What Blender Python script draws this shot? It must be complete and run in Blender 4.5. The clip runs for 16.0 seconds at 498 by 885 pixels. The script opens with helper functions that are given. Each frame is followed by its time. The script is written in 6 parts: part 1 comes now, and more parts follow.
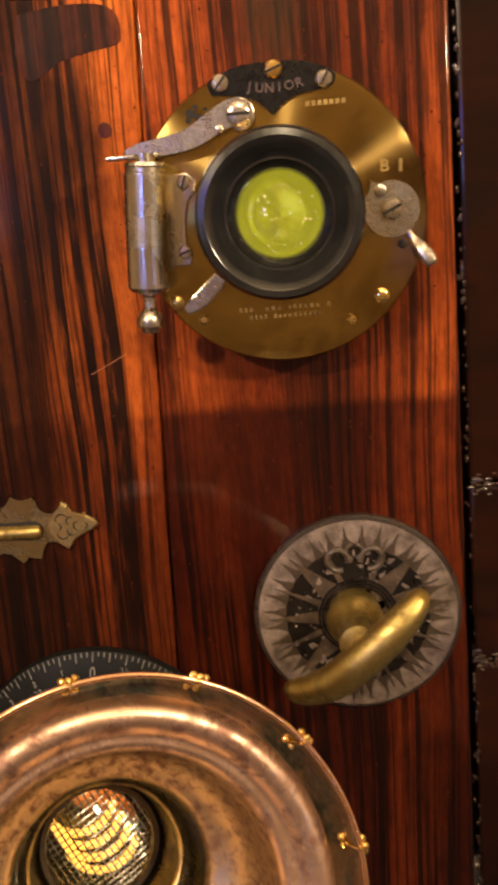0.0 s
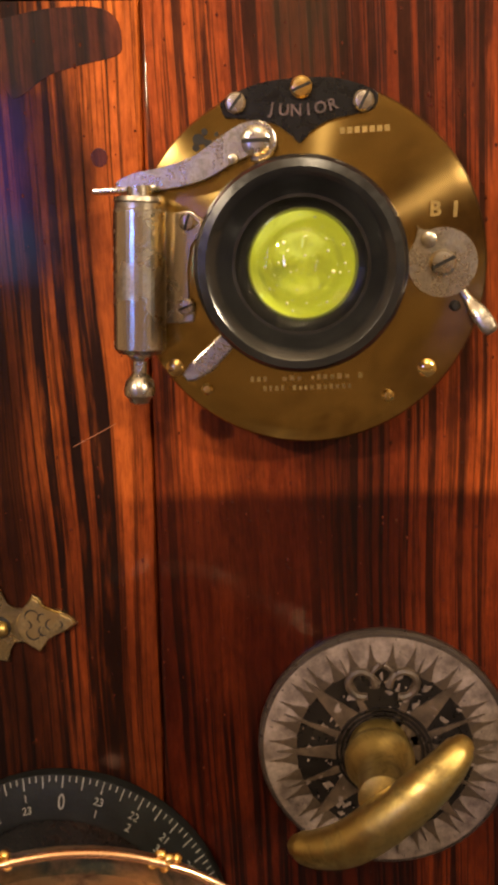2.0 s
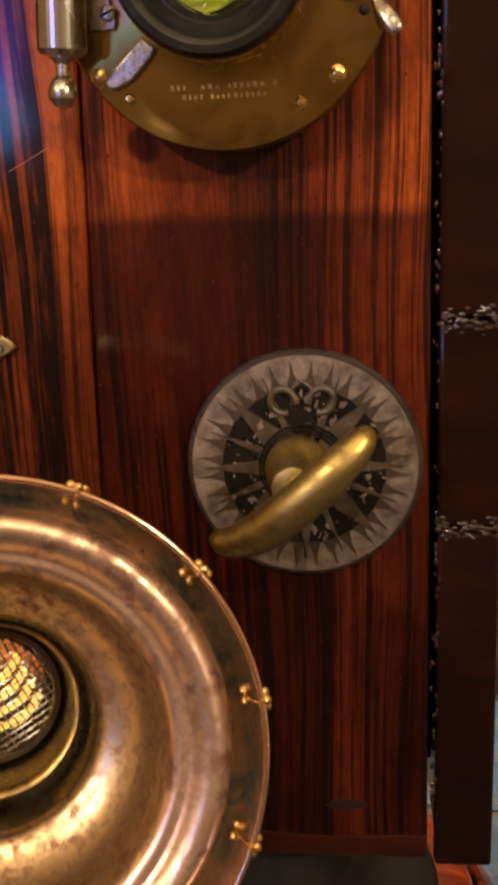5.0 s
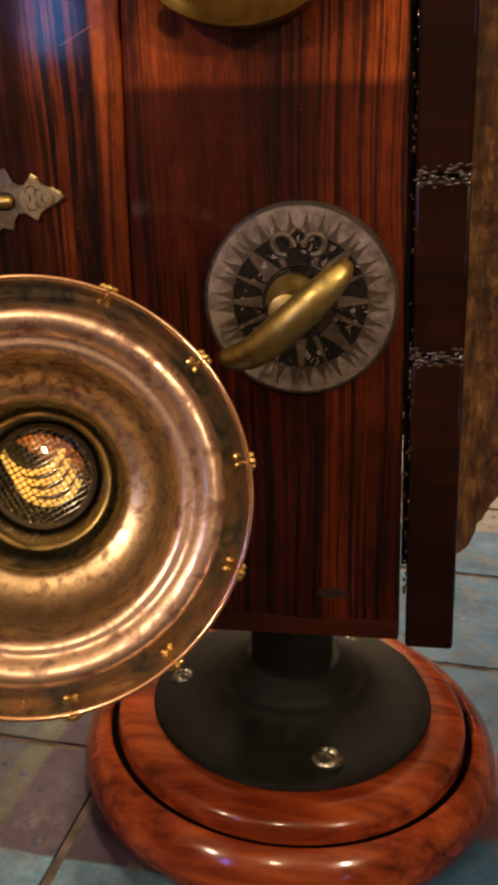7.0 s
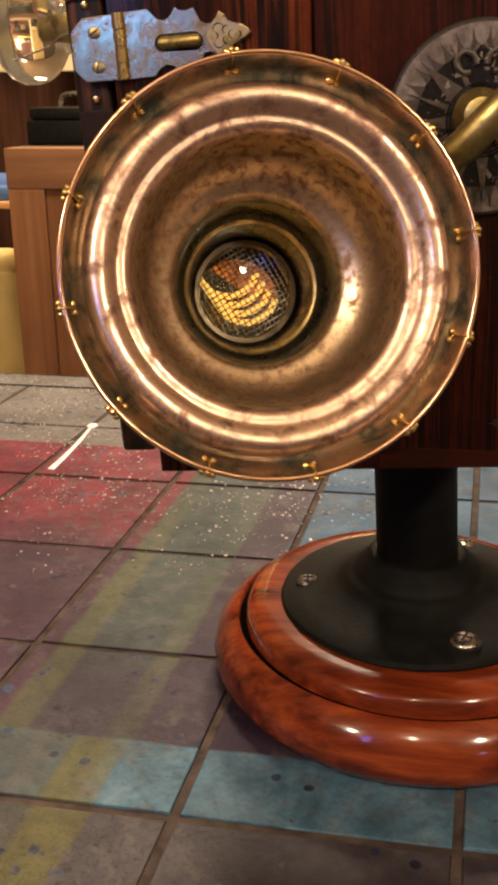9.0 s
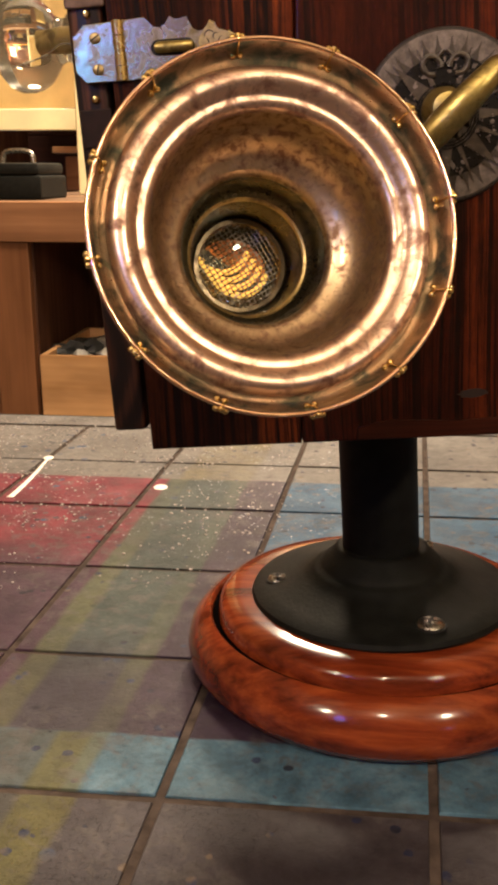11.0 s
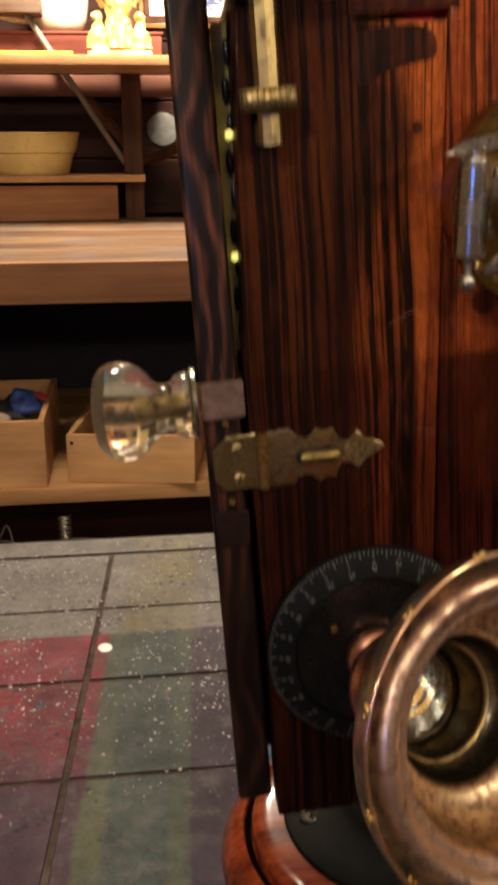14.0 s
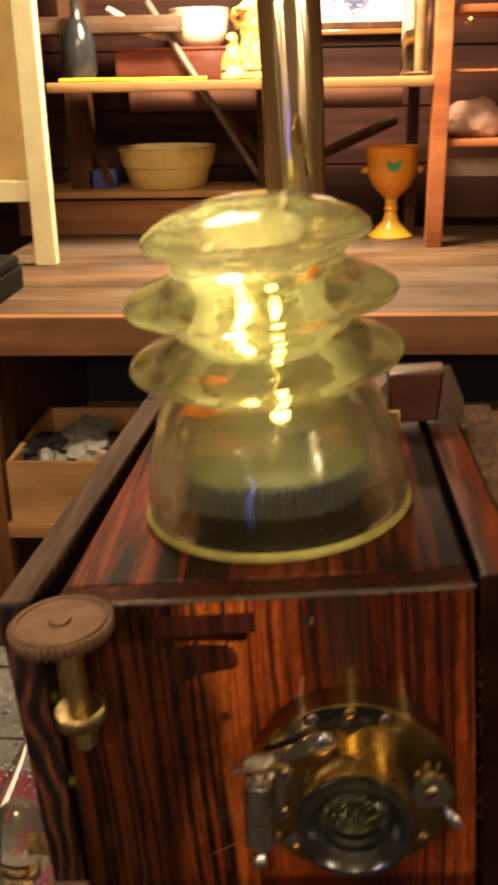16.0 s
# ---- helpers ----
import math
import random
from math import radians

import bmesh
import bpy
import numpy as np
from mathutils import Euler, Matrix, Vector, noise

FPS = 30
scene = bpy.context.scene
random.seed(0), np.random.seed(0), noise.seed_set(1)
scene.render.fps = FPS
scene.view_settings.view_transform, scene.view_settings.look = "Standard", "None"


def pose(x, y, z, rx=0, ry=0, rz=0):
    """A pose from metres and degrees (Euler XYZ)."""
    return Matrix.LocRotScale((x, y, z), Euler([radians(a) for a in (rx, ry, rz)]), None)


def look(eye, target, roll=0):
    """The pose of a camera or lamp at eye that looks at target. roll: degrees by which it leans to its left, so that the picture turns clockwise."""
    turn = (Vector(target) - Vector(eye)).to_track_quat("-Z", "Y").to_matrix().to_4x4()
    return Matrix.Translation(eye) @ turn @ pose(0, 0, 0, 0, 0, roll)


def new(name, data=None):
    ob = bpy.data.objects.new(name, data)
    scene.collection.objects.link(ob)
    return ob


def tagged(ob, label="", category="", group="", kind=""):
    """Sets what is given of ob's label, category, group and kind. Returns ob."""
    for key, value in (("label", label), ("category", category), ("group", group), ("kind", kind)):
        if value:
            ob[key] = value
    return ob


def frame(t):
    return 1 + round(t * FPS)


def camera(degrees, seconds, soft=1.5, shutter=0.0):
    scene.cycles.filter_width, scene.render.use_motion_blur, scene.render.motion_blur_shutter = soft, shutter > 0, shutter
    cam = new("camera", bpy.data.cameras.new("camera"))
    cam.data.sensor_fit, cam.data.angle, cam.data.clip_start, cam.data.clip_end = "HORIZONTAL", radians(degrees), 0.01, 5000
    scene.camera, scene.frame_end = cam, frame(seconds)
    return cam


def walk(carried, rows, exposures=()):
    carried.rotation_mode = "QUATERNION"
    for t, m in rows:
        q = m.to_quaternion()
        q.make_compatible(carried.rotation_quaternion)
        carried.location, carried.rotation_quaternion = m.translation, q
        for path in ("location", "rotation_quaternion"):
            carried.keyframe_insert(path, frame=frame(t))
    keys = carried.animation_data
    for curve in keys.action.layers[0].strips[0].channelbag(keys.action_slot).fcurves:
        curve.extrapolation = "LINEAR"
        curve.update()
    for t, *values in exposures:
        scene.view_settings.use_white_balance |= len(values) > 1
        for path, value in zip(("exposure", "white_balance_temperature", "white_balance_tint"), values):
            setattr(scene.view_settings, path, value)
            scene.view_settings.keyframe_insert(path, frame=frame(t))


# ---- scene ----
cam = camera(29.7, 16.0, soft=3.8, shutter=0.5)
PATH = [
    (0, (0.053, -0.243, 0.48), (-0.029, 1.696, -0.001), -0.6),
    (0.5, (0.046, -0.225, 0.475), (-0.058, 1.725, 0.04), -0.2),
    (1, (0.053, -0.213, 0.471), (-0.074, 1.74, 0.058), 0.5),
    (1.5, (0.059, -0.197, 0.473), (-0.108, 1.754, 0.068), 0.9),
    (2, (0.06, -0.188, 0.482), (-0.124, 1.762, 0.078), 1.2),
    (2.5, (0.067, -0.177, 0.485), (-0.145, 1.768, 0.069), 1.1),
    (3, (0.066, -0.163, 0.496), (-0.178, 1.763, 0.017), 1.1),
    (3.5, (0.071, -0.164, 0.494), (-0.179, 1.742, -0.056), 1.4),
    (4, (0.074, -0.177, 0.482), (-0.177, 1.722, -0.092), 1.6),
    (4.5, (0.08, -0.197, 0.453), (-0.136, 1.705, -0.125), 1.4),
    (4.7, (0.082, -0.204, 0.44), (-0.1, 1.706, -0.125), 1.5),
    (6.8, (0.109, -0.269, 0.422), (-0.153, 1.577, -0.302), 2.0),
    (7, (0.11, -0.277, 0.422), (-0.171, 1.564, -0.307), 2.0),
    (7.5, (0.091, -0.292, 0.415), (-0.227, 1.536, -0.332), 1.7),
    (8, (0.07, -0.302, 0.399), (-0.261, 1.519, -0.359), 1.4),
    (8.5, (0.055, -0.309, 0.373), (-0.283, 1.518, -0.368), 0.5),
    (9, (0.055, -0.325, 0.355), (-0.274, 1.526, -0.329), -0.5),
    (9.2, (0.062, -0.333, 0.35), (-0.266, 1.527, -0.307), -0.8),
    (11.3, (0.022, -0.368, 0.326), (-0.13, 1.547, -0.23), 0.2),
    (11.5, (0.007, -0.364, 0.334), (-0.112, 1.552, -0.224), 0.4),
    (12, (-0.034, -0.352, 0.366), (-0.063, 1.574, -0.175), 1.1),
    (12.5, (-0.073, -0.336, 0.387), (-0.054, 1.591, -0.15), 1.3),
    (13, (-0.099, -0.325, 0.403), (0.01, 1.594, -0.151), 1.0),
    (13.5, (-0.105, -0.319, 0.439), (0.115, 1.582, -0.14), -0.3),
    (14, (-0.11, -0.308, 0.497), (0.121, 1.586, -0.104), -0.2),
    (14.5, (-0.106, -0.301, 0.569), (0.116, 1.593, -0.032), -0.5),
    (15, (-0.084, -0.296, 0.632), (0.086, 1.594, -0.001), -1.4),
    (15.5, (-0.041, -0.288, 0.695), (0.021, 1.596, 0.027), -1.4),
    (16, (0.03, -0.273, 0.753), (-0.084, 1.59, 0.034), -1.1),
]
walk(cam, [(t, look(eye, target, roll)) for t, eye, target, roll in PATH],
     [(0.0, 0.05, 6500, 10), (1.5, 0.0, 6300, 10), (2.2, -0.05, 6150, 10), (3.0, -0.26, 6200, 9), (4.5, -0.28, 6400, 8), (6.5, -0.62, 6350, 10), (7.5, -0.62, 6200, 10), (9.0, -0.56, 5800, 9), (11.5, -0.52, 5750, 9), (12.5, -0.74, 5700, 8), (14.5, -1.30, 5350, 6), (15.5, -1.34, 5850, 6), (16.0, -1.34, 6300, 6)])

# ---- light ----
world = bpy.data.worlds.new("workshop_air")
scene.world = world
world.use_nodes = True
world.node_tree.nodes["Background"].inputs["Color"].default_value = (1.0, 0.72, 0.45, 1)
world.node_tree.nodes["Background"].inputs["Strength"].default_value = 0.08


def lamp(name, eye, target, watts, size, colour, kind="AREA", tall=0.0):
    data = bpy.data.lights.new(name, kind)
    data.energy, data.color = watts, colour
    if kind == "AREA":
        data.shape, data.size = "DISK", size
        if tall:
            data.shape, data.size_y = "RECTANGLE", tall
    else:
        data.shadow_soft_size = size
    ob = new(name, data)
    ob.matrix_world = look(eye, target)
    return ob


WARM = (1.0, 0.74, 0.46)
lamp("bench_lamp", (-0.64, -0.92, 0.95), (0, 0, 0), 51, 0.035, WARM, "POINT")
lamp("bench_lamp", (0.84, -0.78, 0.97), (0, 0, 0), 56, 0.035, WARM, "POINT")
lamp("room_lamp", (0.10, -1.45, 1.60), (0, 0, 0), 48, 0.06, WARM, "POINT")
# unseen fill added to brighten the bench, drawers and table back
lamp("ceiling_lamp", (-0.32, 1.02, 1.72), (-0.22, 1.15, 0.0), 68, 0.45, WARM)
lamp("shelf_lamp", (-0.05, 2.45, 1.55), (-0.1, 2.8, 0.6), 270, 0.42, WARM)
lamp("blue_lamp", (-0.345, -0.79, 0.575), (-0.05, 0.05, 0.48), 0.75, 0.075, (0.17, 0.13, 1.0), tall=0.14)
lamp("blue_lamp", (-0.340, -0.80, 0.478), (-0.05, 0.05, 0.40), 0.36, 0.085, (0.12, 0.42, 1.0))
lamp("blue_lamp", (0.77, -0.86, 0.34), (0.10, 0.10, 0.03), 0.20, 0.06, (0.25, 0.40, 1.0))

# ---- materials ----


class Nodes:
    """A small writer for procedural materials, in metres on each object."""

    def __init__(self, name):
        self.mat = bpy.data.materials.new(name)
        self.mat.use_nodes = True
        self.tree = self.mat.node_tree
        self.bsdf = self.tree.nodes["Principled BSDF"]
        self.coord = self.tree.nodes.new("ShaderNodeTexCoord").outputs["Object"]

    def add(self, kind, **inputs):
        node = self.tree.nodes.new(kind)
        for key, value in inputs.items():
            self.put(node.inputs[key.replace("_", " ")], value)
        return node

    def put(self, socket, value):
        if isinstance(value, bpy.types.NodeSocket):
            self.tree.links.new(value, socket)
        else:
            socket.default_value = value

    def set(self, **inputs):
        for key, value in inputs.items():
            self.put(self.bsdf.inputs[key.replace("_", " ")], value)
        return self

    def scaled(self, x, y, z, vector=None):
        info = self.tree.nodes.new("ShaderNodeObjectInfo").outputs["Random"]
        shift = self.add("ShaderNodeVectorMath", Vector=vector or self.coord)
        shift.operation = "ADD"
        comb = self.add("ShaderNodeMath")
        comb.operation = "MULTIPLY"
        self.put(comb.inputs[0], info)
        comb.inputs[1].default_value = 3.7
        self.put(shift.inputs[1], comb.outputs[0])
        mul = self.add("ShaderNodeVectorMath", Vector=shift.outputs[0])
        mul.operation = "MULTIPLY"
        mul.inputs[1].default_value = (x, y, z)
        return mul.outputs[0]

    def noise(self, scale, detail=4, vector=None, rough=0.55, warp=0.0):
        return self.add("ShaderNodeTexNoise", Vector=vector or self.coord, Scale=scale, Detail=detail, Roughness=rough, Distortion=warp).outputs["Fac"]

    def ramp(self, fac, stops):
        node = self.add("ShaderNodeValToRGB", Fac=fac)
        band = node.color_ramp
        while len(band.elements) < len(stops):
            band.elements.new(0.5)
        for element, (at, colour) in zip(band.elements, stops):
            element.position = at
            element.color = (*colour, 1) if len(colour) == 3 else colour
        return node.outputs["Color"]

    def mix(self, fac, a, b, how="MIX"):
        node = self.tree.nodes.new("ShaderNodeMix")
        node.data_type, node.blend_type = "RGBA", how
        self.put(node.inputs["Factor"], fac)
        for socket, value in ((node.inputs[6], a), (node.inputs[7], b)):
            self.put(socket, (*value, 1) if isinstance(value, tuple) and len(value) == 3 else value)
        return node.outputs[2]

    def math(self, how, a, b=0.0):
        node = self.tree.nodes.new("ShaderNodeMath")
        node.operation = how
        self.put(node.inputs[0], a)
        self.put(node.inputs[1], b)
        return node.outputs[0]

    def step(self, value, lo, hi):
        node = self.add("ShaderNodeMapRange", Value=value)
        node.inputs["From Min"].default_value, node.inputs["From Max"].default_value = lo, hi
        node.interpolation_type = "SMOOTHSTEP"
        return node.outputs[0]

    def bump(self, height, strength, distance):
        node = self.add("ShaderNodeBump", Height=height, Strength=strength, Distance=distance)
        self.put(self.bsdf.inputs["Normal"], node.outputs["Normal"])
        return self


def wood(name, dark, mid, light, along="z", fine=330.0, lo=0.36, hi=0.66, gloss=0.28, coat=0.5, blotch=14.0, patch=(0.42, 1.12), nibs=0.0, pins=0.0, stretch=0.035, grey=0.0):
    """Streaked timber, with the grain along one axis of the object; nibs: dust in the varnish."""
    n = Nodes(name)
    grain = {"x": (stretch, 1, 1), "y": (1, stretch, 1), "z": (1, 1, stretch)}[along]
    v = n.scaled(*grain)
    streak = n.noise(fine, 5, v, 0.62, 0.25)
    wide = n.noise(fine * 0.22, 3, v, 0.5, 0.5)
    both = n.math("ADD", n.math("MULTIPLY", streak, 0.6), n.math("MULTIPLY", wide, 0.4))
    colour = n.ramp(both, [(lo, dark), ((lo + hi) / 2, mid), (hi, light)])
    if pins:
        bend = n.scaled(*((0.012 if g < 1 else 1.0) for g in grain))
        line = n.noise(fine * 0.75, 1.5, bend, 0.5, 0.25)
        cut = n.math("MULTIPLY", n.step(line, 0.515, 0.555), n.step(n.noise(fine * 0.12, 3, bend), 0.36, 0.52))
        colour = n.mix(n.math("MULTIPLY", cut, pins), colour, dark)
    long = tuple(0.35 if g < 1 else 1.0 for g in grain)
    stain = n.ramp(n.noise(blotch, 4, n.scaled(*long)), [(0.33, (patch[0], patch[0] * 0.86, patch[0] * 0.8)), (0.67, (patch[1], patch[1] * 0.95, patch[1] * 0.9))])
    if pins:
        figure = n.ramp(n.noise(130, 6, n.scaled(1, 1, 1.0 if along == "y" else 0.6), 0.7, 0.6), [(0.33, (0.48, 0.42, 0.40)), (0.50, (0.95, 0.93, 0.9)), (0.68, (1.35, 1.42, 1.3))])
        fibre = n.ramp(n.noise(1500, 3, n.scaled(*((0.06 if g < 1 else 1.0) for g in grain))), [(0.35, (0.70, 0.68, 0.66)), (0.65, (1.22, 1.22, 1.2))])
        colour = n.mix(0.8, n.mix(0.85, colour, figure, "MULTIPLY"), fibre, "MULTIPLY")
    if grey:
        bare = n.step(n.noise(3.6, 4, n.scaled(1.2, 0.7, 1), 0.5), 0.48, 0.58)
        colour = n.mix(n.math("MULTIPLY", bare, grey), colour, (0.135, 0.115, 0.105))
    n.set(Base_Color=n.mix(0.75, colour, stain, "MULTIPLY"), Coat_Weight=coat, Coat_Roughness=0.10, Specular_IOR_Level=0.12)
    n.set(Roughness=n.step(streak, -0.2, 1.6) if gloss is None else gloss)
    height = both
    if nibs:
        dust = n.add("ShaderNodeTexVoronoi", Vector=n.coord, Scale=260.0)
        lump = n.math("MULTIPLY", n.math("SUBTRACT", 1.0, n.step(dust.outputs["Distance"], 0.03, 0.16)), n.step(n.noise(60, 3), 0.46, 0.60))
        height = n.math("ADD", both, n.math("MULTIPLY", lump, nibs))
    n.bump(height, 0.35, 0.0012)
    return n.mat


def plank(name, dark, early, late, spacing=250.0, strength=0.9, calm=None, char=False, shade_edge=0.212, smoke=None, clump=0.22, under=(0.60, 0.50, 0.50), over=(1.10, 1.05, 0.96)):
    """Varnished softwood seen on its face: long dark growth lines over paler wood; lower down, shade is painted into
    the colour.
    """
    n = Nodes(name)
    at = n.add("ShaderNodeSeparateXYZ", Vector=n.coord)
    sway = n.math("MULTIPLY", n.math("SUBTRACT", n.noise(9, 2, n.scaled(1, 1, 0.6)), 0.5), 0.012)
    bent = n.add("ShaderNodeCombineXYZ", X=n.math("ADD", at.outputs[0], sway), Y=0.0, Z=at.outputs[2]).outputs[0]
    run = lambda f: n.scaled(1, 1, f, bent)
    slow = n.noise(26, 3, run(0.10))
    body = n.ramp(slow, [(0.34, tuple(c * 0.62 for c in early)), (0.5, early), (0.66, late)])
    line = n.noise(spacing, 2.2, run(0.010), 0.6)
    wide = n.math("MULTIPLY", n.math("SUBTRACT", n.noise(55, 2, run(0.05)), 0.5), clump)
    cut = n.step(n.math("ADD", line, wide), 0.485, 0.575)
    thin = n.step(n.noise(spacing * 2.6, 2, run(0.012), 0.6), 0.50, 0.62)
    broken = n.step(n.noise(420, 3, run(0.10), 0.6), 0.25, 0.50)
    cut = n.math("MAXIMUM", n.math("MULTIPLY", cut, n.math("ADD", 0.55, n.math("MULTIPLY", broken, 0.45))), n.math("MULTIPLY", thin, n.math("MULTIPLY", broken, 0.74)))
    if calm:
        far = n.math("ADD", n.math("POWER", n.math("DIVIDE", n.math("SUBTRACT", at.outputs[0], calm[0]), calm[2]), 2.0), n.math("POWER", n.math("DIVIDE", n.math("SUBTRACT", at.outputs[2], calm[1]), calm[3]), 2.0))
        cut = n.math("MULTIPLY", cut, n.math("ADD", 0.22, n.math("MULTIPLY", n.step(n.math("ADD", far, n.noise(45, 3)), 0.7, 2.2), 0.78)))
    colour = n.mix(n.math("MULTIPLY", cut, strength), body, dark)
    fleck = n.ramp(n.noise(520, 4, run(0.16), 0.7), [(0.30, (0.66, 0.60, 0.56)), (0.52, (1, 1, 1)), (0.72, (1.28, 1.34, 1.25))])
    fibre = n.ramp(n.noise(2200, 2, run(0.09)), [(0.32, (0.80, 0.78, 0.76)), (0.66, (1.12, 1.12, 1.1))])
    colour = n.mix(1.0, n.mix(0.7, colour, fleck, "MULTIPLY"), fibre, "MULTIPLY")
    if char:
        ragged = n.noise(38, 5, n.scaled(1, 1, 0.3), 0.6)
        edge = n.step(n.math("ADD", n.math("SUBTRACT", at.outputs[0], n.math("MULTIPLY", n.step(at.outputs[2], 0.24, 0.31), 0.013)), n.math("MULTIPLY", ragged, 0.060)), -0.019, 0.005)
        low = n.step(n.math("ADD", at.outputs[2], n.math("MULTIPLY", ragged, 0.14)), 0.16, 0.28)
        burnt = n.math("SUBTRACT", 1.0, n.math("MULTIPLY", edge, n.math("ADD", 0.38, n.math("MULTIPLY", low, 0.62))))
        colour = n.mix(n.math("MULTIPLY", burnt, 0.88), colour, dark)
    # wavy edge below which a shadow is painted into the wood colour
    coat = n.step(n.math("ADD", at.outputs[2], n.math("MULTIPLY", n.math("SUBTRACT", n.noise(40, 4), 0.5), 0.006)), shade_edge - 0.0028, shade_edge + 0.0022)
    stain = n.ramp(n.noise(22, 4, n.scaled(1, 1, 0.35)), [(0.33, (0.42, 0.37, 0.34)), (0.67, (1.22, 1.17, 1.12))])
    figure = n.ramp(n.noise(190, 6, n.scaled(1, 1, 0.55), 0.7, 0.5), [(0.32, (0.50, 0.44, 0.42)), (0.50, (0.98, 0.96, 0.94)), (0.68, (1.32, 1.40, 1.3))])
    colour = n.mix(0.6, n.mix(0.9, colour, stain, "MULTIPLY"), figure, "MULTIPLY")
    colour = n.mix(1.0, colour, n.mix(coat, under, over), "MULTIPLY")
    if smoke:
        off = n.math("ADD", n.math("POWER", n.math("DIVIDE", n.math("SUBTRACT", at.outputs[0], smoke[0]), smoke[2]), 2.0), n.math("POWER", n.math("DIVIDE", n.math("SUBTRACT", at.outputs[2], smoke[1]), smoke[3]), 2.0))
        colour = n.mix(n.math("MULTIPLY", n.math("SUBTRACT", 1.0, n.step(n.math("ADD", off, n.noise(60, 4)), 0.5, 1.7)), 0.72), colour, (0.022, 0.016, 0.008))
    dust = n.add("ShaderNodeTexVoronoi", Vector=n.coord, Scale=260.0)
    lump = n.math("MULTIPLY", n.math("SUBTRACT", 1.0, n.step(dust.outputs["Distance"], 0.03, 0.16)), n.step(n.noise(60, 3), 0.46, 0.60))
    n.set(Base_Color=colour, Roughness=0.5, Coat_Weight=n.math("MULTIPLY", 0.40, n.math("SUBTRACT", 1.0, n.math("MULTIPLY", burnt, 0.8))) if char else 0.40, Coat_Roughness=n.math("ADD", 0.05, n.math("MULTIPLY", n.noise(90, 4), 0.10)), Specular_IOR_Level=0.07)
    n.bump(n.math("ADD", n.math("SUBTRACT", n.noise(70, 4, n.scaled(1, 1, 0.4)), n.math("MULTIPLY", cut, 0.5)), n.math("MULTIPLY", lump, 0.6)), 0.42, 0.0011)
    return n.mat


def flamed(name, dark, light, along="z"):
    """Flat-sawn board with broad wavering flames."""
    n = Nodes(name)
    at = n.add("ShaderNodeSeparateXYZ", Vector=n.coord)
    sway = n.math("MULTIPLY", n.math("SUBTRACT", n.noise(11, 2, n.scaled(1, 1, 0.9)), 0.5), 0.060)
    across = n.math("ADD", n.math("ADD", at.outputs[0], n.math("MULTIPLY", at.outputs[1], 0.8)), sway)
    wave = n.math("SINE", n.math("MULTIPLY", across, 760.0))
    fine = n.noise(900, 3, n.scaled(1, 1, 0.03))
    tone = n.math("ADD", n.math("MULTIPLY", wave, 0.20), n.math("MULTIPLY", fine, 0.62))
    colour = n.mix(n.step(n.noise(16, 3, n.scaled(1, 1, 0.3)), 0.30, 0.66), dark, n.ramp(tone, [(0.22, dark), (0.40, tuple((a + b) / 2.6 for a, b in zip(dark, light))), (0.56, light)]))
    n.set(Base_Color=n.mix(0.7, colour, n.ramp(n.noise(45, 5), [(0.3, (0.5, 0.48, 0.46)), (0.7, (1.1, 1.08, 1.05))]), "MULTIPLY"), Roughness=0.5, Coat_Weight=0.12, Coat_Roughness=0.2, Specular_IOR_Level=0.2)
    n.bump(tone, 0.3, 0.001)
    return n.mat


def metal(name, colour, tarnish, rough=0.25, spots=60.0, amount=(0.45, 0.7), relief=0.05):
    n = Nodes(name)
    dirt = n.step(n.noise(spots, 6, None, 0.65, 0.4), *amount)
    fine = n.noise(spots * 9, 3)
    n.set(Base_Color=n.mix(dirt, colour, tarnish), Metallic=1.0)
    n.set(Roughness=n.math("ADD", n.math("MULTIPLY", dirt, 0.25), n.math("ADD", n.math("MULTIPLY", fine, 0.12), rough - 0.06)))
    n.bump(n.noise(spots * 3, 4), relief, 0.001)
    return n.mat


def plain(name, colour, rough=0.6, vary=0.25, scale=60.0, metallic=0.0, relief=0.1, shine=0.5):
    n = Nodes(name)
    tone = n.ramp(n.noise(scale, 5), [(0.3, tuple(c * (1 - vary) for c in colour)), (0.7, tuple(min(1, c * (1 + vary)) for c in colour))])
    n.set(Base_Color=tone, Metallic=metallic, Specular_IOR_Level=shine, Roughness=n.math("ADD", n.math("MULTIPLY", n.noise(scale * 4, 3), 0.2), rough - 0.1))
    n.bump(n.noise(scale * 5, 4), relief, 0.001)
    return n.mat


def glass(name, colour, rough=0.02, ior=1.47):
    n = Nodes(name)
    n.set(Base_Color=(*colour, 1), Transmission_Weight=1.0, IOR=ior, Roughness=n.math("ADD", n.math("MULTIPLY", n.noise(40, 3), 0.06), rough))
    n.bump(n.noise(55, 3), 0.12, 0.002)
    return n.mat


def glow(name, colour, strength):
    n = Nodes(name)
    n.set(Base_Color=(*colour, 1), Emission_Color=(*colour, 1), Emission_Strength=strength)
    return n.mat


